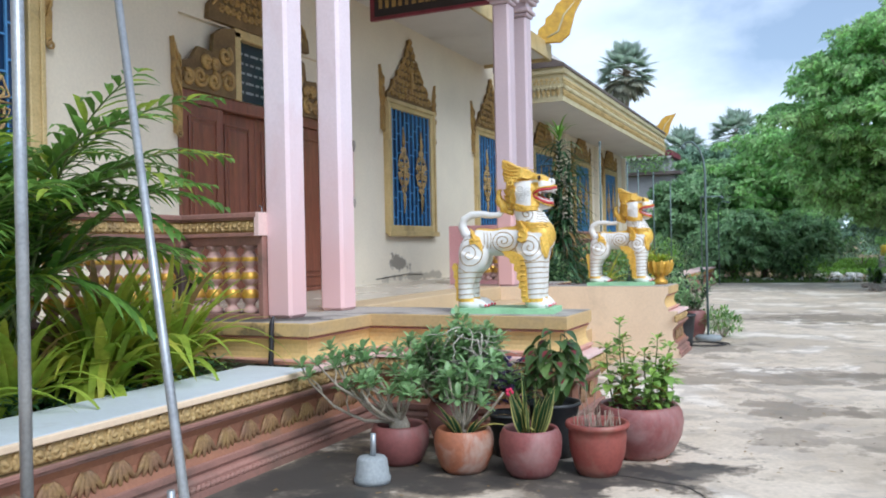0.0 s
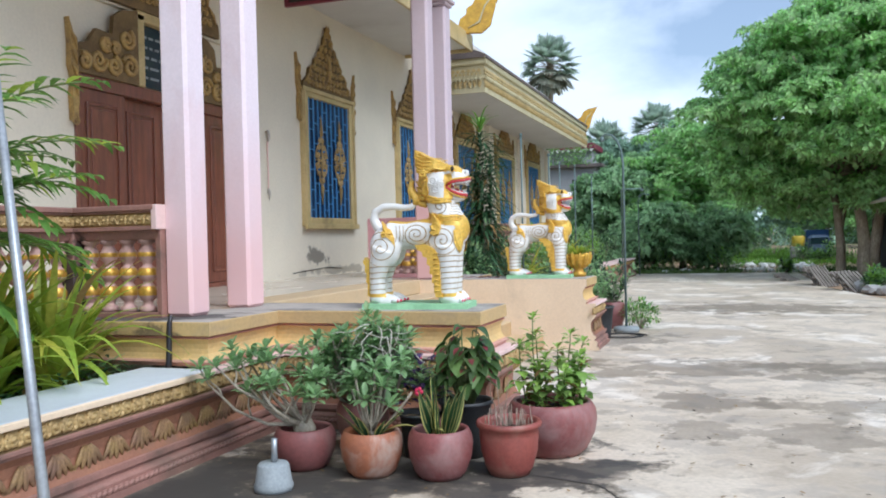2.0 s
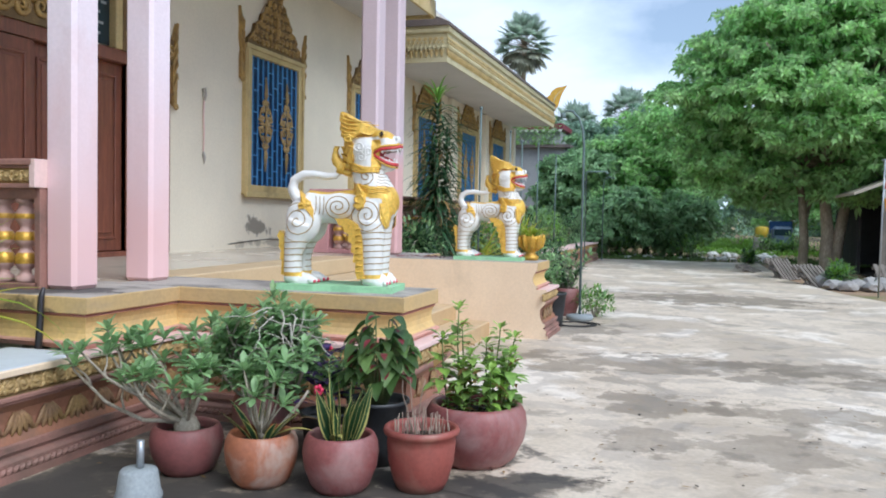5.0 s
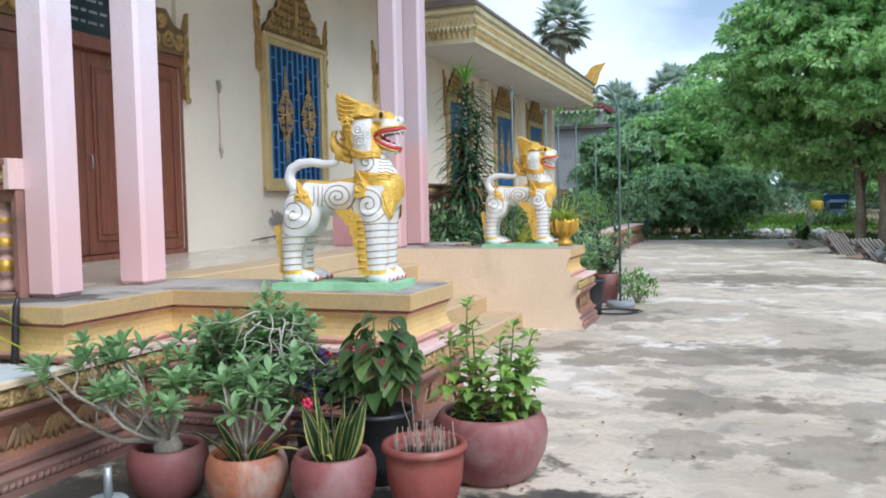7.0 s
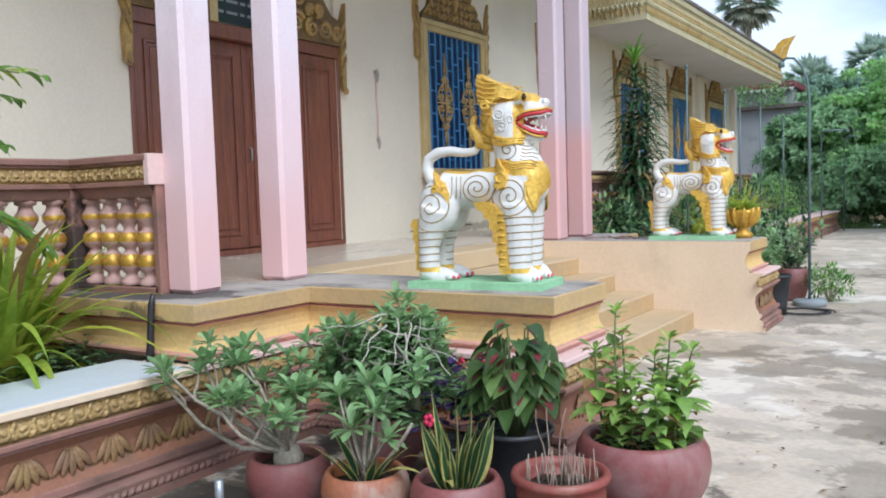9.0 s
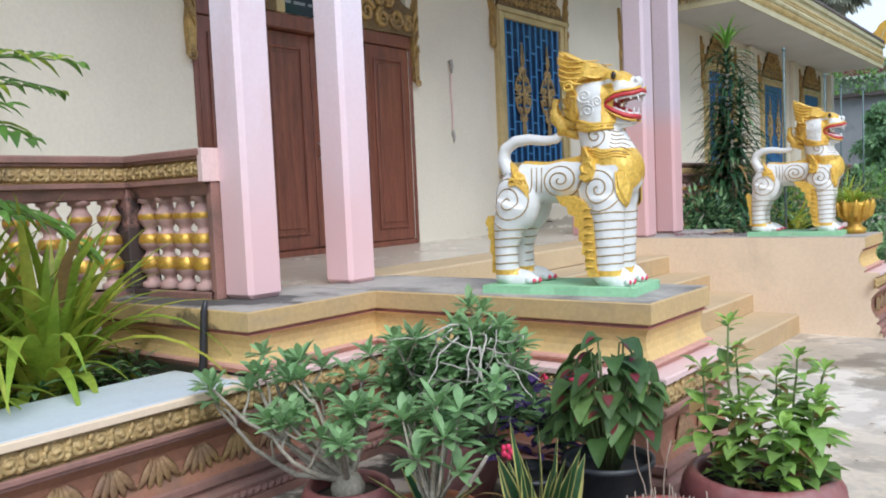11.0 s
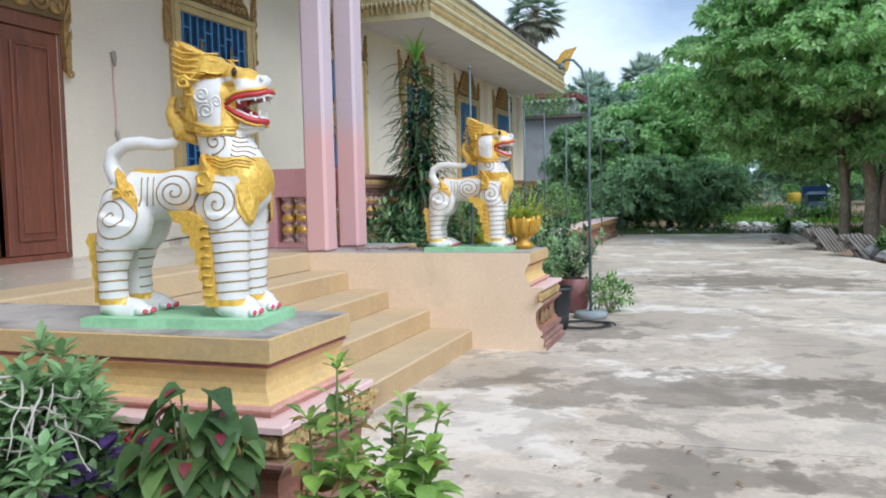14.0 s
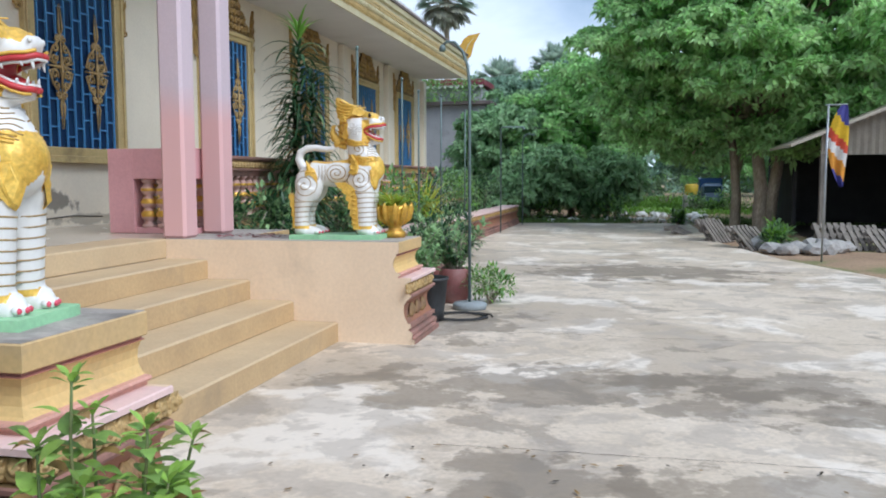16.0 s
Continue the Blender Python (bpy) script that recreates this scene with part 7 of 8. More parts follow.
def tree(name, x, y, label, lobes, trunk, subs, tufts, sub_r, leaf, width, per, material, seed, inner=2500, cat="tree"):
    e = empty(name, x, y, -0.05, label, cat)
    rng = np.random.default_rng(seed)
    local = [((c[0] - x, c[1] - y, c[2]), r, s) for c, r, s in lobes]
    c, n = crown_points(rng, local, subs, tufts, sub_r)
    v = whorls(rng, c, n, per, leaf, width)
    # sparse leaves deep inside, so that gaps show depth
    fill = []
    for (cc, r, s) in local:
        k = int(inner * s)
        q = rng.normal(size=(k, 3))
        q /= np.linalg.norm(q, axis=1, keepdims=True)
        fill.append(np.array(cc) + q * np.array(r) * rng.uniform(0.3, 0.9, (k, 1)))
    fill = np.concatenate(fill)
    v = np.concatenate((v, whorls(rng, fill, rng.normal(size=fill.shape) * 0.5, 3, leaf * 1.5, width * 1.9)))
    crown = new("crown", quads_mesh("crown", v, material))
    crown.parent = e
    random.seed(seed)
    bm = bmesh.new()
    for pts, r0, r1 in trunk:
        tube(bm, pts, [r0 + (r1 - r0) * i / (len(pts) - 1) for i in range(len(pts))], 10)
    part("trunk", bm, M["bark"], e, smooth=True)
    bm = bmesh.new()
    top = Vector(trunk[0][0][-1])
    for cc, r, s in local:
        cc = Vector(cc)
        for k in range(max(2, int(9 * s))):
            q = cc + Vector((random.uniform(-0.7, 0.7) * r[0], random.uniform(-0.7, 0.7) * r[1], random.uniform(-0.4, 0.5) * r[2]))
            mid = top.lerp(q, 0.5) + Vector((random.uniform(-0.4, 0.4), random.uniform(-0.4, 0.4), 0.3))
            tube(bm, [top - Vector((0, 0, 0.2)), mid, q], [0.13, 0.07, 0.02], 6)
    part("limb", bm, M["bark"], e)
    return e


tree("large_tree", 4.8, 29.5, "large spreading tree with bright layered leaves over the yard",
     [((4.9, 29.3, 5.4), (4.3, 4.2, 3.0), 1.0), ((1.75, 28.8, 5.3), (1.9, 2.0, 1.8), 0.34), ((3.6, 28.6, 6.4), (2.1, 2.0, 1.6), 0.36), ((6.8, 28.2, 7.2), (2.8, 2.4, 1.9), 0.45), ((3.4, 29.8, 3.0), (2.4, 1.6, 0.9), 0.28), ((8.8, 28.2, 5.4), (2.8, 2.4, 2.6), 0.5), ((1.9, 29.6, 3.6), (1.4, 1.6, 1.2), 0.22), ((5.2, 26.6, 4.2), (2.0, 1.0, 1.1), 0.22), ((6.2, 30, 8.2), (2.6, 2.4, 1.5), 0.34), ((5.0, 29.0, 8.1), (2.2, 2.2, 1.3), 0.28), ((5.3, 28.6, 2.55), (0.75, 0.6, 0.75), 0.09), ((6.9, 27.6, 3.3), (1.6, 1.0, 0.7), 0.16), ((2.6, 29.9, 2.4), (0.9, 0.8, 0.6), 0.09)],
     [([(0.05, 0, -0.1), (0.0, 0.0, 0.5), (0.02, 0, 1.1), (-0.1, 0, 2.2), (-0.2, 0.1, 3.6)], 0.25, 0.14), ([(0.22, 0, -0.1), (0.3, -0.02, 0.9), (0.5, 0, 2.2), (0.75, 0.1, 3.8)], 0.21, 0.12), ([(-0.6, 0.7, -0.1), (-0.58, 0.7, 1.0), (-0.7, 0.7, 2.4), (-1.0, 0.7, 3.6)], 0.16, 0.1), ([(-0.6, 1.2, -0.1), (-0.55, 1.2, 1.5), (-0.2, 1.1, 3.4)], 0.12, 0.08)],
     210, 22, 0.60, 0.20, 0.045, 12, M["tree_leaf"], 5, 700)
tree("large_tree", 11.5, 28.5, "large dark tree behind the shed",
     [((11.6, 28.5, 6.4), (4.0, 3.6, 3.4), 1.0), ((9.6, 27.6, 8.6), (2.6, 2.4, 1.9), 0.4), ((13.5, 27, 7.4), (3, 3, 3), 0.5)],
     [([(0, 0, -0.1), (0.1, 0, 1.5), (0, 0, 4)], 0.34, 0.16)], 120, 18, 0.6, 0.24, 0.05, 12, M["tree_leaf"], 6, 1000)
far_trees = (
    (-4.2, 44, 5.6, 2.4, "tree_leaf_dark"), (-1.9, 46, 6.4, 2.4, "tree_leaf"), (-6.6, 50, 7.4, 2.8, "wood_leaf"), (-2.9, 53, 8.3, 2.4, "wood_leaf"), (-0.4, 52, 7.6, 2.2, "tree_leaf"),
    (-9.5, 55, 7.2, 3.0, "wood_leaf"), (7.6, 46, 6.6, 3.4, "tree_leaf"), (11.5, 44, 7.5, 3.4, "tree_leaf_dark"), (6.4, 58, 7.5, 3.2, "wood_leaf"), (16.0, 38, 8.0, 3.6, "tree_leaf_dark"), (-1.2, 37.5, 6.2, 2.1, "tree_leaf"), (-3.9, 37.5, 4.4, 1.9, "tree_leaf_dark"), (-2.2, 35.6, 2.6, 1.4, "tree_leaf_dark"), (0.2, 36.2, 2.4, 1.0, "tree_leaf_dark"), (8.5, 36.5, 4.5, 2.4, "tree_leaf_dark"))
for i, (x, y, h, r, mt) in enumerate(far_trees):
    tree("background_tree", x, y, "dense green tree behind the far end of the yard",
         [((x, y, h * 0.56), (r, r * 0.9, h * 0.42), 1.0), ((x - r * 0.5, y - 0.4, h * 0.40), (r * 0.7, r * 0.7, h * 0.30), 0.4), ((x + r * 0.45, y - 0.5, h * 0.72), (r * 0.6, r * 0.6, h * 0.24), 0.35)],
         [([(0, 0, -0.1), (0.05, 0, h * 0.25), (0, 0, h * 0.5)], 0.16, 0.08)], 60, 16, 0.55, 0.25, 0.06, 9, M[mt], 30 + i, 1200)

# woods that close the view: uncountable crowns in one mesh
rng = np.random.default_rng(77)
lobes = []
for k in range(120):
    a = rng.uniform(-78, 70)
    d = rng.uniform(72, 110)
    x, y = d * math.sin(radians(a)), d * math.cos(radians(a))
    h = rng.uniform(6.5, 9.5) * d / 90
    lobes.append(((x, y, h * 0.5), (rng.uniform(3, 5.5), 3.5, h * 0.5), 1.0))
    lobes.append(((x + rng.uniform(-4, 4), y - 3, 0.9), (4.5, 2, 1.5), 0.8))
for k in range(26):
    x, y = rng.uniform(14, 40), rng.uniform(30, 60)
    lobes.append(((x, y, 3.6), (rng.uniform(2.5, 4), 3, 4.2), 1.0))
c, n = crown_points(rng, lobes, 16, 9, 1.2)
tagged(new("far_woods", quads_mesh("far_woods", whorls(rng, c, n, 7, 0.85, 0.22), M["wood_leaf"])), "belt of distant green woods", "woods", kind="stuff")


def sugar_palm(x, y, h, r, seed):
    random.seed(seed)
    e = empty("sugar_palm", x, y, -0.05, "tall sugar palm with a round crown of fan leaves", "palm", "sugar palms")
    bm = bmesh.new()
    tube(bm, [(0, 0, 0), (0.1, 0, h * 0.5), (0, 0, h)], [0.32, 0.24, 0.2], 9)
    part("trunk", bm, M["bark"], e, smooth=True)
    bm, fo = bmesh.new(), Foliage()
    for k in range(72):
        a = k * 2.4
        el = -1.25 + 2.7 * (k / 71)
        d = Vector((math.cos(a) * math.cos(el), math.sin(a) * math.cos(el), math.sin(el)))
        stalk = r * random.uniform(0.45, 0.62)
        p = Vector((0, 0, h)) + d * stalk
        tube(bm, [(0, 0, h), tuple(p)], [0.04, 0.02], 4)
        q = d.cross(Vector((random.uniform(-0.3, 0.3), random.uniform(-0.3, 0.3), 1))).normalized()
        for j in range(13):
            t = -1.25 + 2.5 * j / 12
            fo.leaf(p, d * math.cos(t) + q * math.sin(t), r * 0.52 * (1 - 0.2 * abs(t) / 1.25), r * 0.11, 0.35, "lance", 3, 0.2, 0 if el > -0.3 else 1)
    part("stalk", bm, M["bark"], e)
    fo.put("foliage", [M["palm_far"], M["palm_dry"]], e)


sugar_palm(-14.74, 75, 16.9, 2.9, 1)
sugar_palm(-6.3, 85, 11.7, 2.9, 2)
sugar_palm(-9.5, 72, 8.9, 2.5, 4)

# ---- grass, weeds and litter past the yard ----
rng = np.random.default_rng(9)


def grass_patch(name, pts, height, label, material="grass"):
    n = len(pts)
    ang = rng.uniform(0, 2 * np.pi, n)
    h = height * rng.uniform(0.4, 1.3, n)
    lean = rng.normal(0, 0.35, (n, 2)) * h[:, None]
    w = 0.02 + 0.012 * rng.random(n)
    s = np.c_[np.cos(ang), np.sin(ang), np.zeros(n)] * w[:, None]
    b = np.c_[pts, np.full(n, -0.06)]
    t = b + np.c_[lean, h]
    m_ = b + np.c_[lean * 0.35, h * 0.6]
    v = np.stack((b - s, m_ - s * 0.8, t, m_ + s * 0.8), axis=1)
    return tagged(new(name, quads_mesh(name, v, M[material])), label, "grass", kind="stuff")


pts = np.c_[rng.uniform(-3.5, 14, 11000), 32.2 + rng.gamma(1.6, 1.1, 11000)]
keep = (np.abs(pts[:, 0] - 2.3 - 0.03 * (pts[:, 1] - 32)) > 1.2) | (rng.random(len(pts)) < 0.12)
grass_patch("verge_grass", pts[keep], 0.14, "rough grass at the far end of the yard")
grass_patch("path_grass", np.c_[rng.normal(3.0, 2.0, 12000), rng.uniform(40, 70, 12000)], 0.22, "bright grass beyond the yard", "leaf_bright")
grass_patch("yard_weeds", np.c_[rng.normal(6.2, 0.5, 900), rng.normal(14.6, 0.25, 900)], 0.1, "thin weeds at the edge of the concrete")
# hummocks of weeds
for i, (x, y, r, h) in enumerate(((0.6, 34.4, 0.9, 0.9), (-1.9, 34.8, 0.8, 0.7), (-3.0, 37.0, 1.1, 1.4), (2.62, 31.6, 0.3, 0.5), (4.15, 22.6, 0.4, 0.6), (-0.6, 36.0, 0.9, 0.9), (3.0, 52.0, 1.6, 1.6), (4.6, 57.0, 2.0, 2.0), (1.8, 58.0, 2.0, 2.2), (6.2, 50.0, 1.6, 1.6), (3.9, 43.4, 0.6, 0.75), (4.55, 42.6, 0.4, 0.6), (5.3, 42.8, 0.6, 0.9))):
    shrub(x, y, -0.05, r, h, 520, 140 + i, ("leaf_mid", "leaf_bright", "leaf_dark"), "weedy bush at the edge of the yard", 0.15, "weed_bush", "weed")
M["litter"] = mat("pale_litter", (0.72, 0.72, 0.70), (0.5, 0.5, 0.48), 0.7, big=6, island=0.35)
M["rubble"] = mat("grey_rubble", (0.34, 0.33, 0.31), (0.22, 0.21, 0.20), 0.9, big=4, fine=40, grain=0.25, bump=0.4, island=0.25)


def stone(bm, c, r, seed):
    random.seed(seed)
    geo = bmesh.ops.create_icosphere(bm, subdivisions=2, radius=1)
    sx, sy, sz = r * random.uniform(0.8, 1.4), r * random.uniform(0.7, 1.2), r * random.uniform(0.5, 0.9)
    for v in geo["verts"]:
        k = random.uniform(0.93, 1.07) * (1 + 0.35 * noise.noise(v.co * 1.3 + Vector((seed, 0, 0))))
        v.co = Vector((c[0] + v.co.x * sx * k, c[1] + v.co.y * sy * k, c[2] + v.co.z * sz * k))


bm = bmesh.new()
for k in range(150):
    random.seed(500 + k)
    t = random.random()
    x, y = (random.gauss(2.5, 1.0), random.uniform(33.5, 46)) if t < 0.7 else (random.uniform(-2.5, 2), random.uniform(33, 36))
    stone(bm, (x, y, 0.0), random.uniform(0.04, 0.16), 700 + k)
tagged(part("litter", bm, M["litter"]), "scattered pale litter and broken stone", "litter", kind="stuff")
for i, (x, y) in enumerate(((4.0, 21.9), (4.25, 21.6), (4.5, 22.1), (4.75, 21.7), (5.0, 22.0), (4.4, 22.5), (5.25, 22.3), (4.85, 22.5), (3.9, 22.7), (5.5, 22.6))):
    bm = bmesh.new()
    stone(bm, (0, 0, 0.12), 0.24, 40 + i)
    ob = part("rubble_stone", bm, M["rubble"])
    ob.matrix_world = pose(x, y, -0.06)
    tagged(ob, "pale grey lump of broken concrete on the ground", "stone", "rubble pile")


def pallet(x, y, rz, tilt, w=0.95, h=0.66):
    e = empty("wooden_pallet", x, y, -0.02, "weathered grey slatted pallet leaning on its edge", "pallet", "leaning pallets", rz=rz)
    for k in range(6):
        part("slat", boxed(-w / 2 + k * w / 6 + 0.01, -w / 2 + (k + 1) * w / 6 - 0.05, -0.012, 0.012, 0, h), M["weathered"], e)
    for z in (0.06, h * 0.5, h - 0.12):
        part("bearer", boxed(-w / 2, w / 2 - 0.04, 0.012, 0.075, z, z + 0.08), M["weathered"], e)
    e.matrix_world = pose(x, y, -0.04) @ pose(0, 0, 0, 0, 0, rz) @ pose(0, 0, 0, -tilt, 0, 0)
    return e


M["weathered"] = mat("weathered_grey_wood", (0.24, 0.21, 0.18), (0.15, 0.135, 0.115), 0.9, big=5, fine=40, grain=0.3, bump=0.3, stretch=(1, 1, 0.3))
for a in ((2.75, 27.0, 70, 68), (3.25, 25.0, 60, 35), (3.4, 24.7, 58, 38), (3.8, 22.9, 55, 42), (3.95, 22.7, 52, 45), (5.6, 23.2, 20, 35), (6.1, 22.9, 25, 40), (6.6, 22.7, 28, 48)):
    pallet(*a)

# truck far off and a yellow tank beside it
M["truck_blue"] = mat("blue_truck_paint", (0.05, 0.12, 0.38), (0.04, 0.1, 0.3), 0.4, big=3)
M["truck_white"] = mat("pale_blue_truck_paint", (0.13, 0.18, 0.27), (0.10, 0.14, 0.22), 0.4, big=3)
M["tyre"] = mat("black_rubber", (0.02, 0.02, 0.021), (0.03, 0.03, 0.03), 0.85, big=6)
M["yellow"] = mat("yellow_paint", (0.70, 0.50, 0.05), (0.6, 0.42, 0.05), 0.5, big=4)
e = empty("small_truck", 4.75, 45.5, 0.0, "small two-tone blue truck parked beyond the yard", "truck")
part("cab", boxed(-0.48, 0.48, -1.5, -0.6, 0.3, 1.25, 0.16), M["truck_white"], e)
part("windscreen", boxed(-0.38, 0.38, -1.515, -1.49, 0.82, 1.12), M["dark_glass"], e)
part("cargo_body", boxed(-0.52, 0.52, -0.55, 1.4, 0.35, 1.5, 0.05), M["truck_blue"], e)
for x in (-0.45, 0.45):
    for y in (-1.1, 0.9):
        bm = lathe(bmesh.new(), [(0.1, -0.09), (0.28, -0.09), (0.31, -0.05), (0.31, 0.05), (0.28, 0.09), (0.1, 0.09)], n=16)
        bmesh.ops.rotate(bm, verts=bm.verts, cent=(0, 0, 0), matrix=Matrix.Rotation(math.pi / 2, 3, "Y"))
        bmesh.ops.translate(bm, verts=bm.verts, vec=(x, y, 0.3))
        part("wheel", bm, M["tyre"], e)
e = empty("yellow_tank", 3.85, 44.5, -0.05, "yellow water tank on a low brick stand", "tank")
part("tank", lathe(bmesh.new(), [(0.22, 0.75), (0.3, 0.8), (0.31, 1.2), (0.26, 1.26), (0.1, 1.28)], n=16), M["yellow"], e)
part("stand", boxed(-0.38, 0.38, -0.38, 0.38, 0, 0.75, 0.02), M["rubble"], e)

# ---- shed ----
M["sheet"] = mat("beige_corrugated_sheet", (0.46, 0.41, 0.33), (0.38, 0.34, 0.28), 0.6, 0.1, big=2, grain=0.15)
# Near-black wall colour stands for the shade inside the open shed
M["shed_shade"] = mat("shaded_shed_wall", (0.025, 0.024, 0.024), (0.015, 0.015, 0.016), 0.8, big=2)
shed = empty("shed", 9.5, 28, 0, "open shed with corrugated gable and dark inside", "shed")


def corrugated(x0, x1, low, high, y):
    """An upright ribbed sheet between two heights given as functions of x."""
    bm = bmesh.new()
    n = int((x1 - x0) / 0.04)
    rows = []
    for i in range(n + 1):
        x = x0 + (x1 - x0) * i / n
        yy = y + 0.008 * math.sin(i * math.pi / 2)
        rows.append((bm.verts.new((x, yy, low(x))), bm.verts.new((x, yy, high(x)))))
    for a, b in zip(rows, rows[1:]):
        bm.faces.new((a[0], b[0], b[1], a[1]))
    bmesh.ops.solidify(bm, geom=list(bm.faces), thickness=0.01)
    return bm


slope = lambda x: 2.2 + 0.405 * (x - 4.77) if x < 10.2 else 4.4 - 0.405 * (x - 10.2)
world_part("gable", corrugated(5.48, 14.9, lambda x: 2.02, slope, 25.0), M["sheet"], shed, "beige corrugated gable")
bm = bmesh.new()
prism(bm, [(4.77, 2.2), (10.2, 4.4), (15.6, 2.2), (15.6, 2.27), (10.2, 4.47), (4.77, 2.27)], "y", 24.7, 33.0)
world_part("roof", bm, M["sheet"], shed, "corrugated metal roof")
for x in (5.55, 10.2, 14.8):
    world_part("post", boxed(x - 0.07, x + 0.07, 24.95, 25.09, -0.05, 2.05, 0.006), M["weathered"], shed)
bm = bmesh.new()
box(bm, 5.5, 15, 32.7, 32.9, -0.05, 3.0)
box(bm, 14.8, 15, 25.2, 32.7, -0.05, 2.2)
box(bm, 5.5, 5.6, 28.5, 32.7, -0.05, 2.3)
world_part("back_wall", bm, M["shed_shade"], shed, "shed walls coloured near black for the shade inside")
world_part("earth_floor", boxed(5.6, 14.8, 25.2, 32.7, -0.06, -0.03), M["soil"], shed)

# ---- flag ----
e = empty("flag_pole", 4.64, 20.3, -0.05, "thin steel pole with a hanging striped flag", "flag pole")
part("pole", tube(bmesh.new(), [(-0.03, 0, 0), (0.0, 0, 2.86)], 0.018, 8), M["steel"], e)
part("arm", tube(bmesh.new(), [(-0.06, 0, 2.84), (0.32, 0, 2.85)], 0.012, 6), M["steel"], e)
cols = [mat("flag_" + n_, c_, tuple(v * 0.85 for v in c_), 0.8, big=6, through_light=0.3) for n_, c_ in (("blue", (0.10, 0.10, 0.38)), ("yellow", (0.85, 0.55, 0.03)), ("red", (0.72, 0.10, 0.05)), ("white", (0.8, 0.78, 0.76)), ("orange", (0.82, 0.36, 0.05)))]
bm = bmesh.new()
rows = []
for i in range(31):
    f = i / 30
    wid = 0.04 + 0.30 * math.sin(math.pi * min(1, f * 0.92 + 0.05)) ** 0.8
    right = 0.32 + 0.03 * math.sin(f * 4)
    rows.append([bm.verts.new((right - wid * (1 - u / 8), 0.05 * math.sin(u * 1.3 + f * 5) * (0.4 + f), 2.84 - 1.46 * f - 0.10 * (u / 8 - 0.5) * math.sin(math.pi * f))) for u in range(9)])
for i in range(30):
    for u in range(8):
        f = bm.faces.new((rows[i][u], rows[i][u + 1], rows[i + 1][u + 1], rows[i + 1][u]))
        f.smooth = True
        t = (i / 30) - 0.10 * (u / 8 - 0.5) * 1.6
        f.material_index = 0 if t < 0.17 else 1 if t < 0.38 else 2 if t < 0.5 else 3 if t < 0.64 else 4 if t < 0.86 else 0
part("flag", bm, cols, e, "five-coloured striped cloth flag")

# ---- lamps and pipes along the far planter ----
lamp = empty("garden_lamp", -0.57, 13.3, 0.0, "slim grey gooseneck lamp on a round cement foot", "lamp", "garden lamps")
part("foot", lathe(bmesh.new(), [(0.19, 0), (0.2, 0.05), (0.18, 0.075), (0.03, 0.085)], n=20, wobble=0.02), M["cement"], lamp)
part("pole", tube(bmesh.new(), [(0, 0, 0.05), (0.0, 0, 2.55), (-0.02, 0, 2.75), (-0.08, 0, 2.92), (-0.17, 0, 3.02), (-0.26, 0, 3.03), (-0.31, 0, 2.98)], [0.018] * 2 + [0.016] * 5, 8), M["lampgreen"], lamp)
part("lamp_head", lathe(bmesh.new(), [(0.02, 0.03), (0.035, 0.0), (0.04, -0.04), (0.02, -0.05)], (-0.31, 0, 2.97), 12), M["lampgreen"], lamp)
for x, y, h, arm in ((-2.35, 26.8, 2.9, 0.45), (-2.3, 31.0, 2.95, 0.35)):
    lamp = empty("garden_lamp", x, y, 0.0, "slim grey lamp pipe beside the far planter wall", "lamp", "garden lamps")
    bend = [(0, 0, -0.02), (0, 0, h - 0.3), (0.05, 0, h - 0.08), (arm * 0.5, 0, h), (arm, 0, h - 0.06)] if arm < 0.4 else [(0, 0, -0.02), (0, 0, h - 0.01), (0.02, 0, h), (arm * 1.4, 0, h)]
    part("pole", tube(bmesh.new(), bend, 0.02, 7), M["lampgreen"], lamp)
    part("lamp_head", lathe(bmesh.new(), [(0.02, 0.03), (0.05, 0.0), (0.05, -0.03), (0.02, -0.04)], (bend[-1][0], 0, h - 0.04), 10), M["lampgreen"], lamp)
for x, y, h in ((-2.92, 16.3, 2.9), (-2.92, 18.8, 2.72), (-2.92, 20.0, 2.62), (-2.92, 21.95, 2.72), (-2.92, 24.6, 2.6)):
    e = empty("steel_pole", x, y, 0.6, "thin upright steel pipe set in the planter wall", "pole", "planter pipes")
    part("pole", tube(bmesh.new(), [(0, 0, -0.02), (0.01, 0, h)], 0.017, 8), M["lampgreen"], e)
    part("cap", lathe(bmesh.new(), [(0.026, h - 0.04), (0.028, h + 0.01), (0.01, h + 0.02)], (0.01, 0, 0), 8), M["lampgreen"], e)
e = tagged(part("overhead_wire", tube(bmesh.new(), [(-1.72, 26.8, 2.9), (2.0, 31, 2.75), (6.0, 36.5, 3.1)], 0.008, 4), M["sign_dark"]), "thin dark overhead wire from a lamp pipe", "wire")

# ---- annexe behind the hall ----
M["annexe"] = stained(mat("grey_annexe_wall", (0.34, 0.35, 0.36), (0.28, 0.29, 0.30), 0.8, big=1), (0.15, 0.15, 0.15), 1.5, 0.56, 0.7, 0.5)
ann = empty("annexe_building", -8, 43, 0, "low grey annexe with dark doorway and maroon roof edge", "building")
bm = bmesh.new()
box(bm, -12, -6.75, 42, 42.2, -0.05, 4.9)
box(bm, -6.75, -5.5, 42, 42.2, 4.3, 4.9)
box(bm, -5.6, -5.4, 42.2, 48, -0.05, 4.9)
box(bm, -12, -5.4, 47.8, 48, -0.05, 4.9)
box(bm, -6.85, -6.75, 42.2, 44, -0.05, 4.3)
world_part("wall", bm, M["annexe"], ann)
world_part("roof", boxed(-12.2, -5.2, 41.7, 48.3, 4.9, 5.05), M["roof"], ann)
bm = bmesh.new()
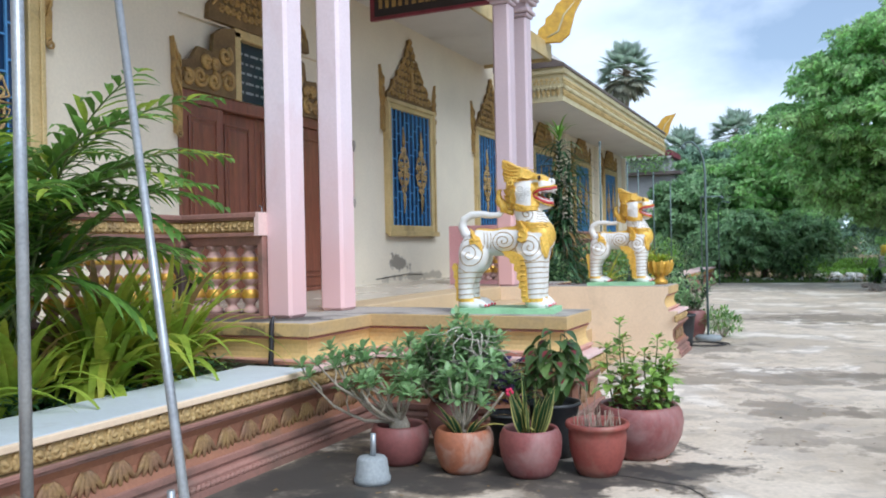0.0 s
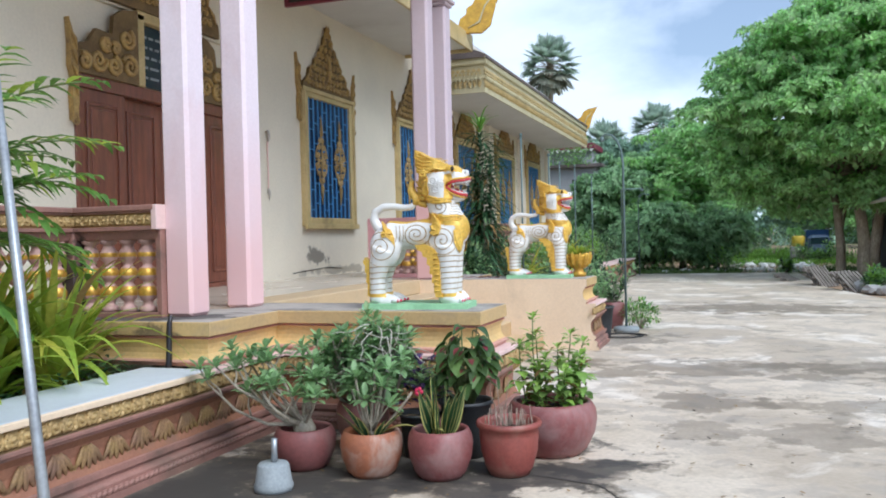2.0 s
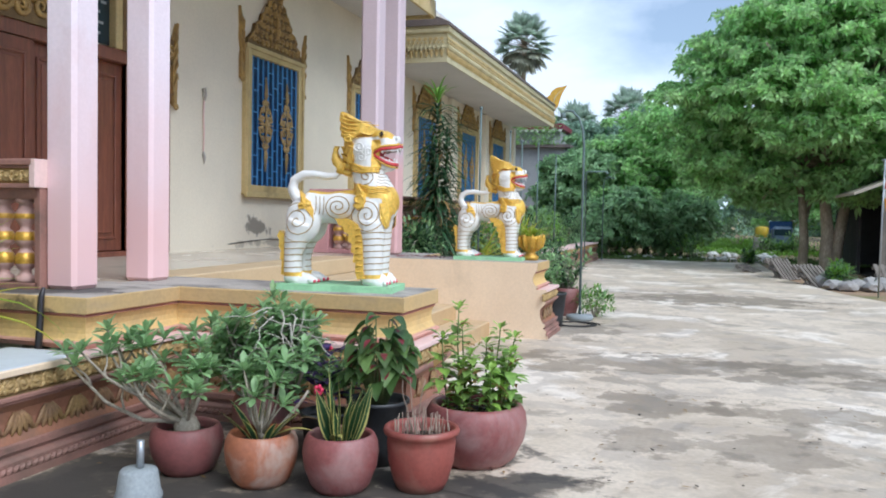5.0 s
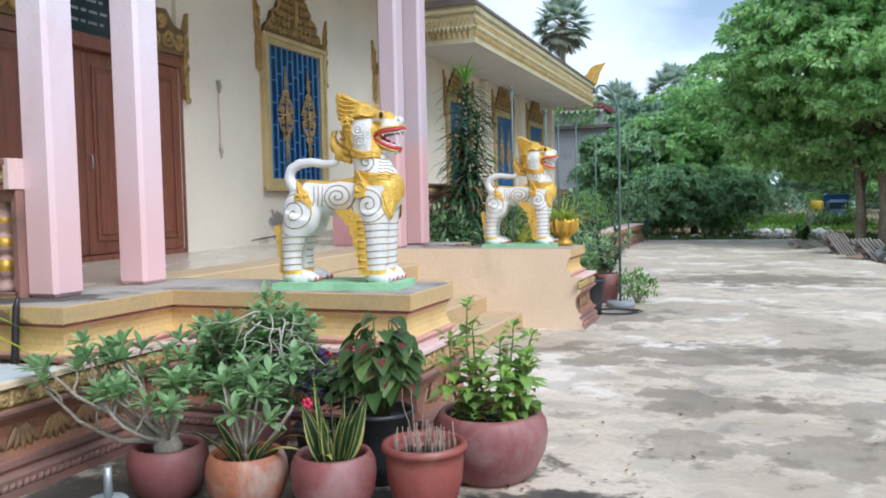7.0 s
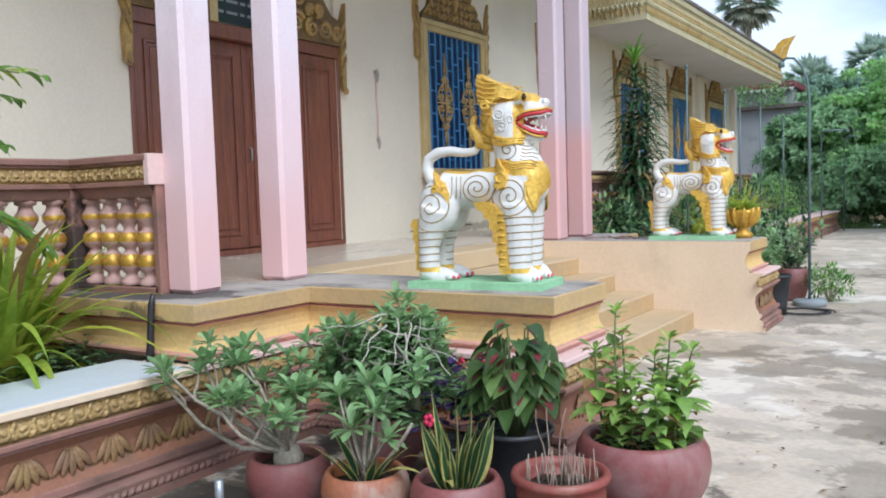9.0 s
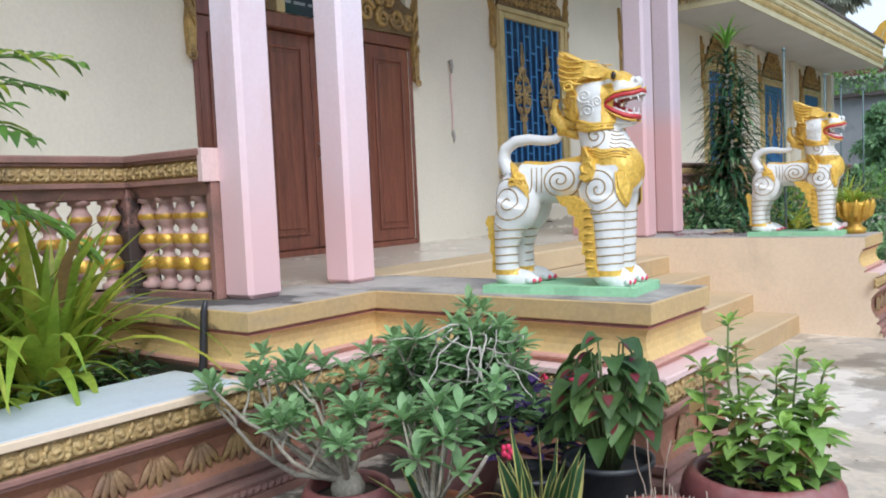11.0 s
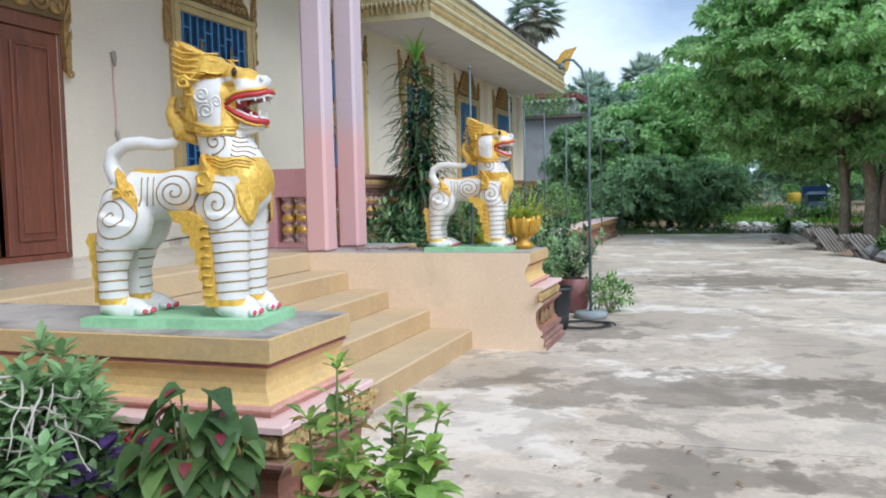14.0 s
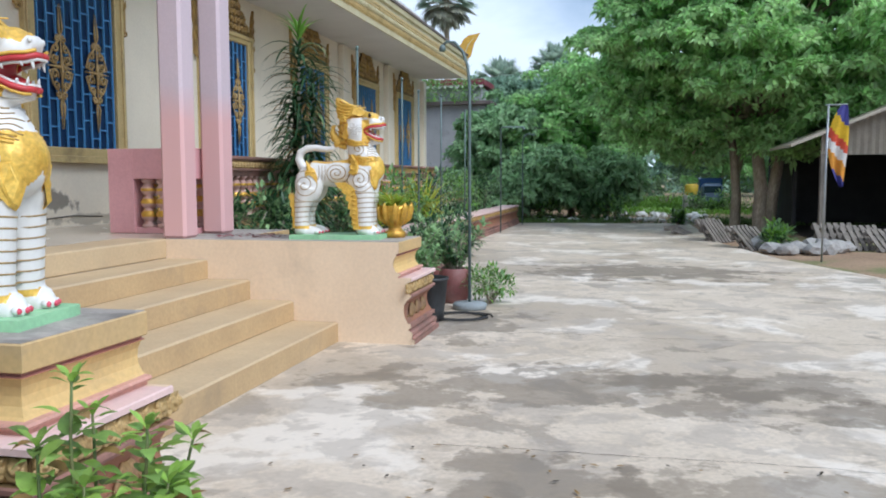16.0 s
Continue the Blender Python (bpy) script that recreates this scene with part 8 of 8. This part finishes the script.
box(bm, -12, -6.3, 45.5, 48, 5.05, 6.1)
world_part("upper_wall", bm, M["annexe"], ann)
world_part("roof_edge", boxed(-12.2, -6.1, 45.1, 48.2, 6.15, 6.45, 0.02), M["maroon"], ann, "maroon roof edge")
bm = bmesh.new()
for k in range(20):
    prism(bm, [(-12.2 + k * 0.305, 6.15), (-12.05 + k * 0.305, 5.98), (-11.9 + k * 0.305, 6.15)], "y", 45.12, 45.16)
world_part("scallop", bm, M["soffit"], ann, "pale scalloped trim")
shrub(-7.2, 42.6, 5.05, 1.6, 1.0, 900, 160, ("leaf_mid", "leaf_bright"), "creeper growing on the annexe roof", 0.2, "roof_creeper", "creeper")
shrub(-9.2, 42.8, 5.05, 1.6, 1.0, 900, 161, ("leaf_mid", "leaf_bright"), "creeper growing on the annexe roof", 0.2, "roof_creeper", "creeper")

# ---- cracks, leaves and cables on the concrete ----
random.seed(200)
M["crack"] = mat("dark_crack", (0.07, 0.06, 0.05), (0.05, 0.045, 0.04), 0.95, big=6)


def crack(pts, w, name="crack"):
    bm = bmesh.new()
    row = None
    fine = []
    for (ax, ay), (bx, by) in zip(pts, pts[1:]):
        n = max(2, int(math.hypot(bx - ax, by - ay) / 0.08))
        for i in range(n):
            fine.append((ax + (bx - ax) * i / n + random.uniform(-0.012, 0.012), ay + (by - ay) * i / n + random.uniform(-0.012, 0.012)))
    for i, (x, y) in enumerate(fine):
        ww = w * random.uniform(0.4, 1.4)
        cur = (bm.verts.new((x, y - ww, 0.0035)), bm.verts.new((x, y + ww, 0.0035)))
        if row:
            bm.faces.new((row[0], cur[0], cur[1], row[1]))
        row = cur
    ob = part(name, bm, M["crack"])
    return tagged(ob, "thin dark joint line in the concrete yard", "crack", kind="structure")


crack([(0.2, 8.46), (2.2, 8.5), (5.0, 8.3)], 0.0022)
crack([(-0.6, 12.0), (1.5, 11.9), (4.0, 12.0)], 0.003)
crack([(-0.4, 5.5), (0.25, 5.35), (0.5, 5.0), (1.2, 4.9)], 0.008)
crack([(0.2, 17.5), (2.0, 17.6), (4.0, 17.4)], 0.006)
fo = Foliage()
for k in range(150):
    x, y = random.uniform(-2.2, 2.4), random.uniform(4.0, 8.5)
    if x < -0.6 and y > 6.2:
        continue
    a = random.uniform(0, 6.28)
    fo.leaf((x, y, 0.012), (math.cos(a), math.sin(a), 0.05), random.uniform(0.02, 0.06), 0.022, 0.0, "ovate", 2, 0.1, random.randrange(2), up=(0, 0, 1))
tagged(fo.put("fallen_leaves", [M["leaf_brown"], M["soil"]]), "scattered dry fallen leaves and dirt", "leaves", kind="stuff")
for k in range(4):
    random.seed(210 + k)
    pts = []
    for i in range(14):
        a = i * 0.6 + k
        pts.append((-0.55 + 0.35 * math.cos(a) * (1 - i * 0.03) + random.uniform(-0.05, 0.05), 12.75 + 0.25 * math.sin(a) - 0.05 * k, 0.012 + 0.004 * k))
    tagged(part("cable", tube(bmesh.new(), pts, 0.008, 5), M["tyre"]), "loose black cable lying on the concrete", "cable", "loose cables")
# fallen red petals on the far pedestal's top
fo = Foliage()
random.seed(220)
for k in range(70):
    a = random.uniform(0, 6.28)
    fo.leaf((random.uniform(-2.75, -2.05), random.uniform(11.35, 11.9), FL + 0.008), (math.cos(a), math.sin(a), 0.2), random.uniform(0.04, 0.09), 0.035, 0.1, "ovate", 2, 0.2, random.randrange(2))
tagged(fo.put("fallen_petals", [M["leaf_red"], M["maroon"]]), "fallen red leaves on the pedestal top", "leaves", kind="stuff")
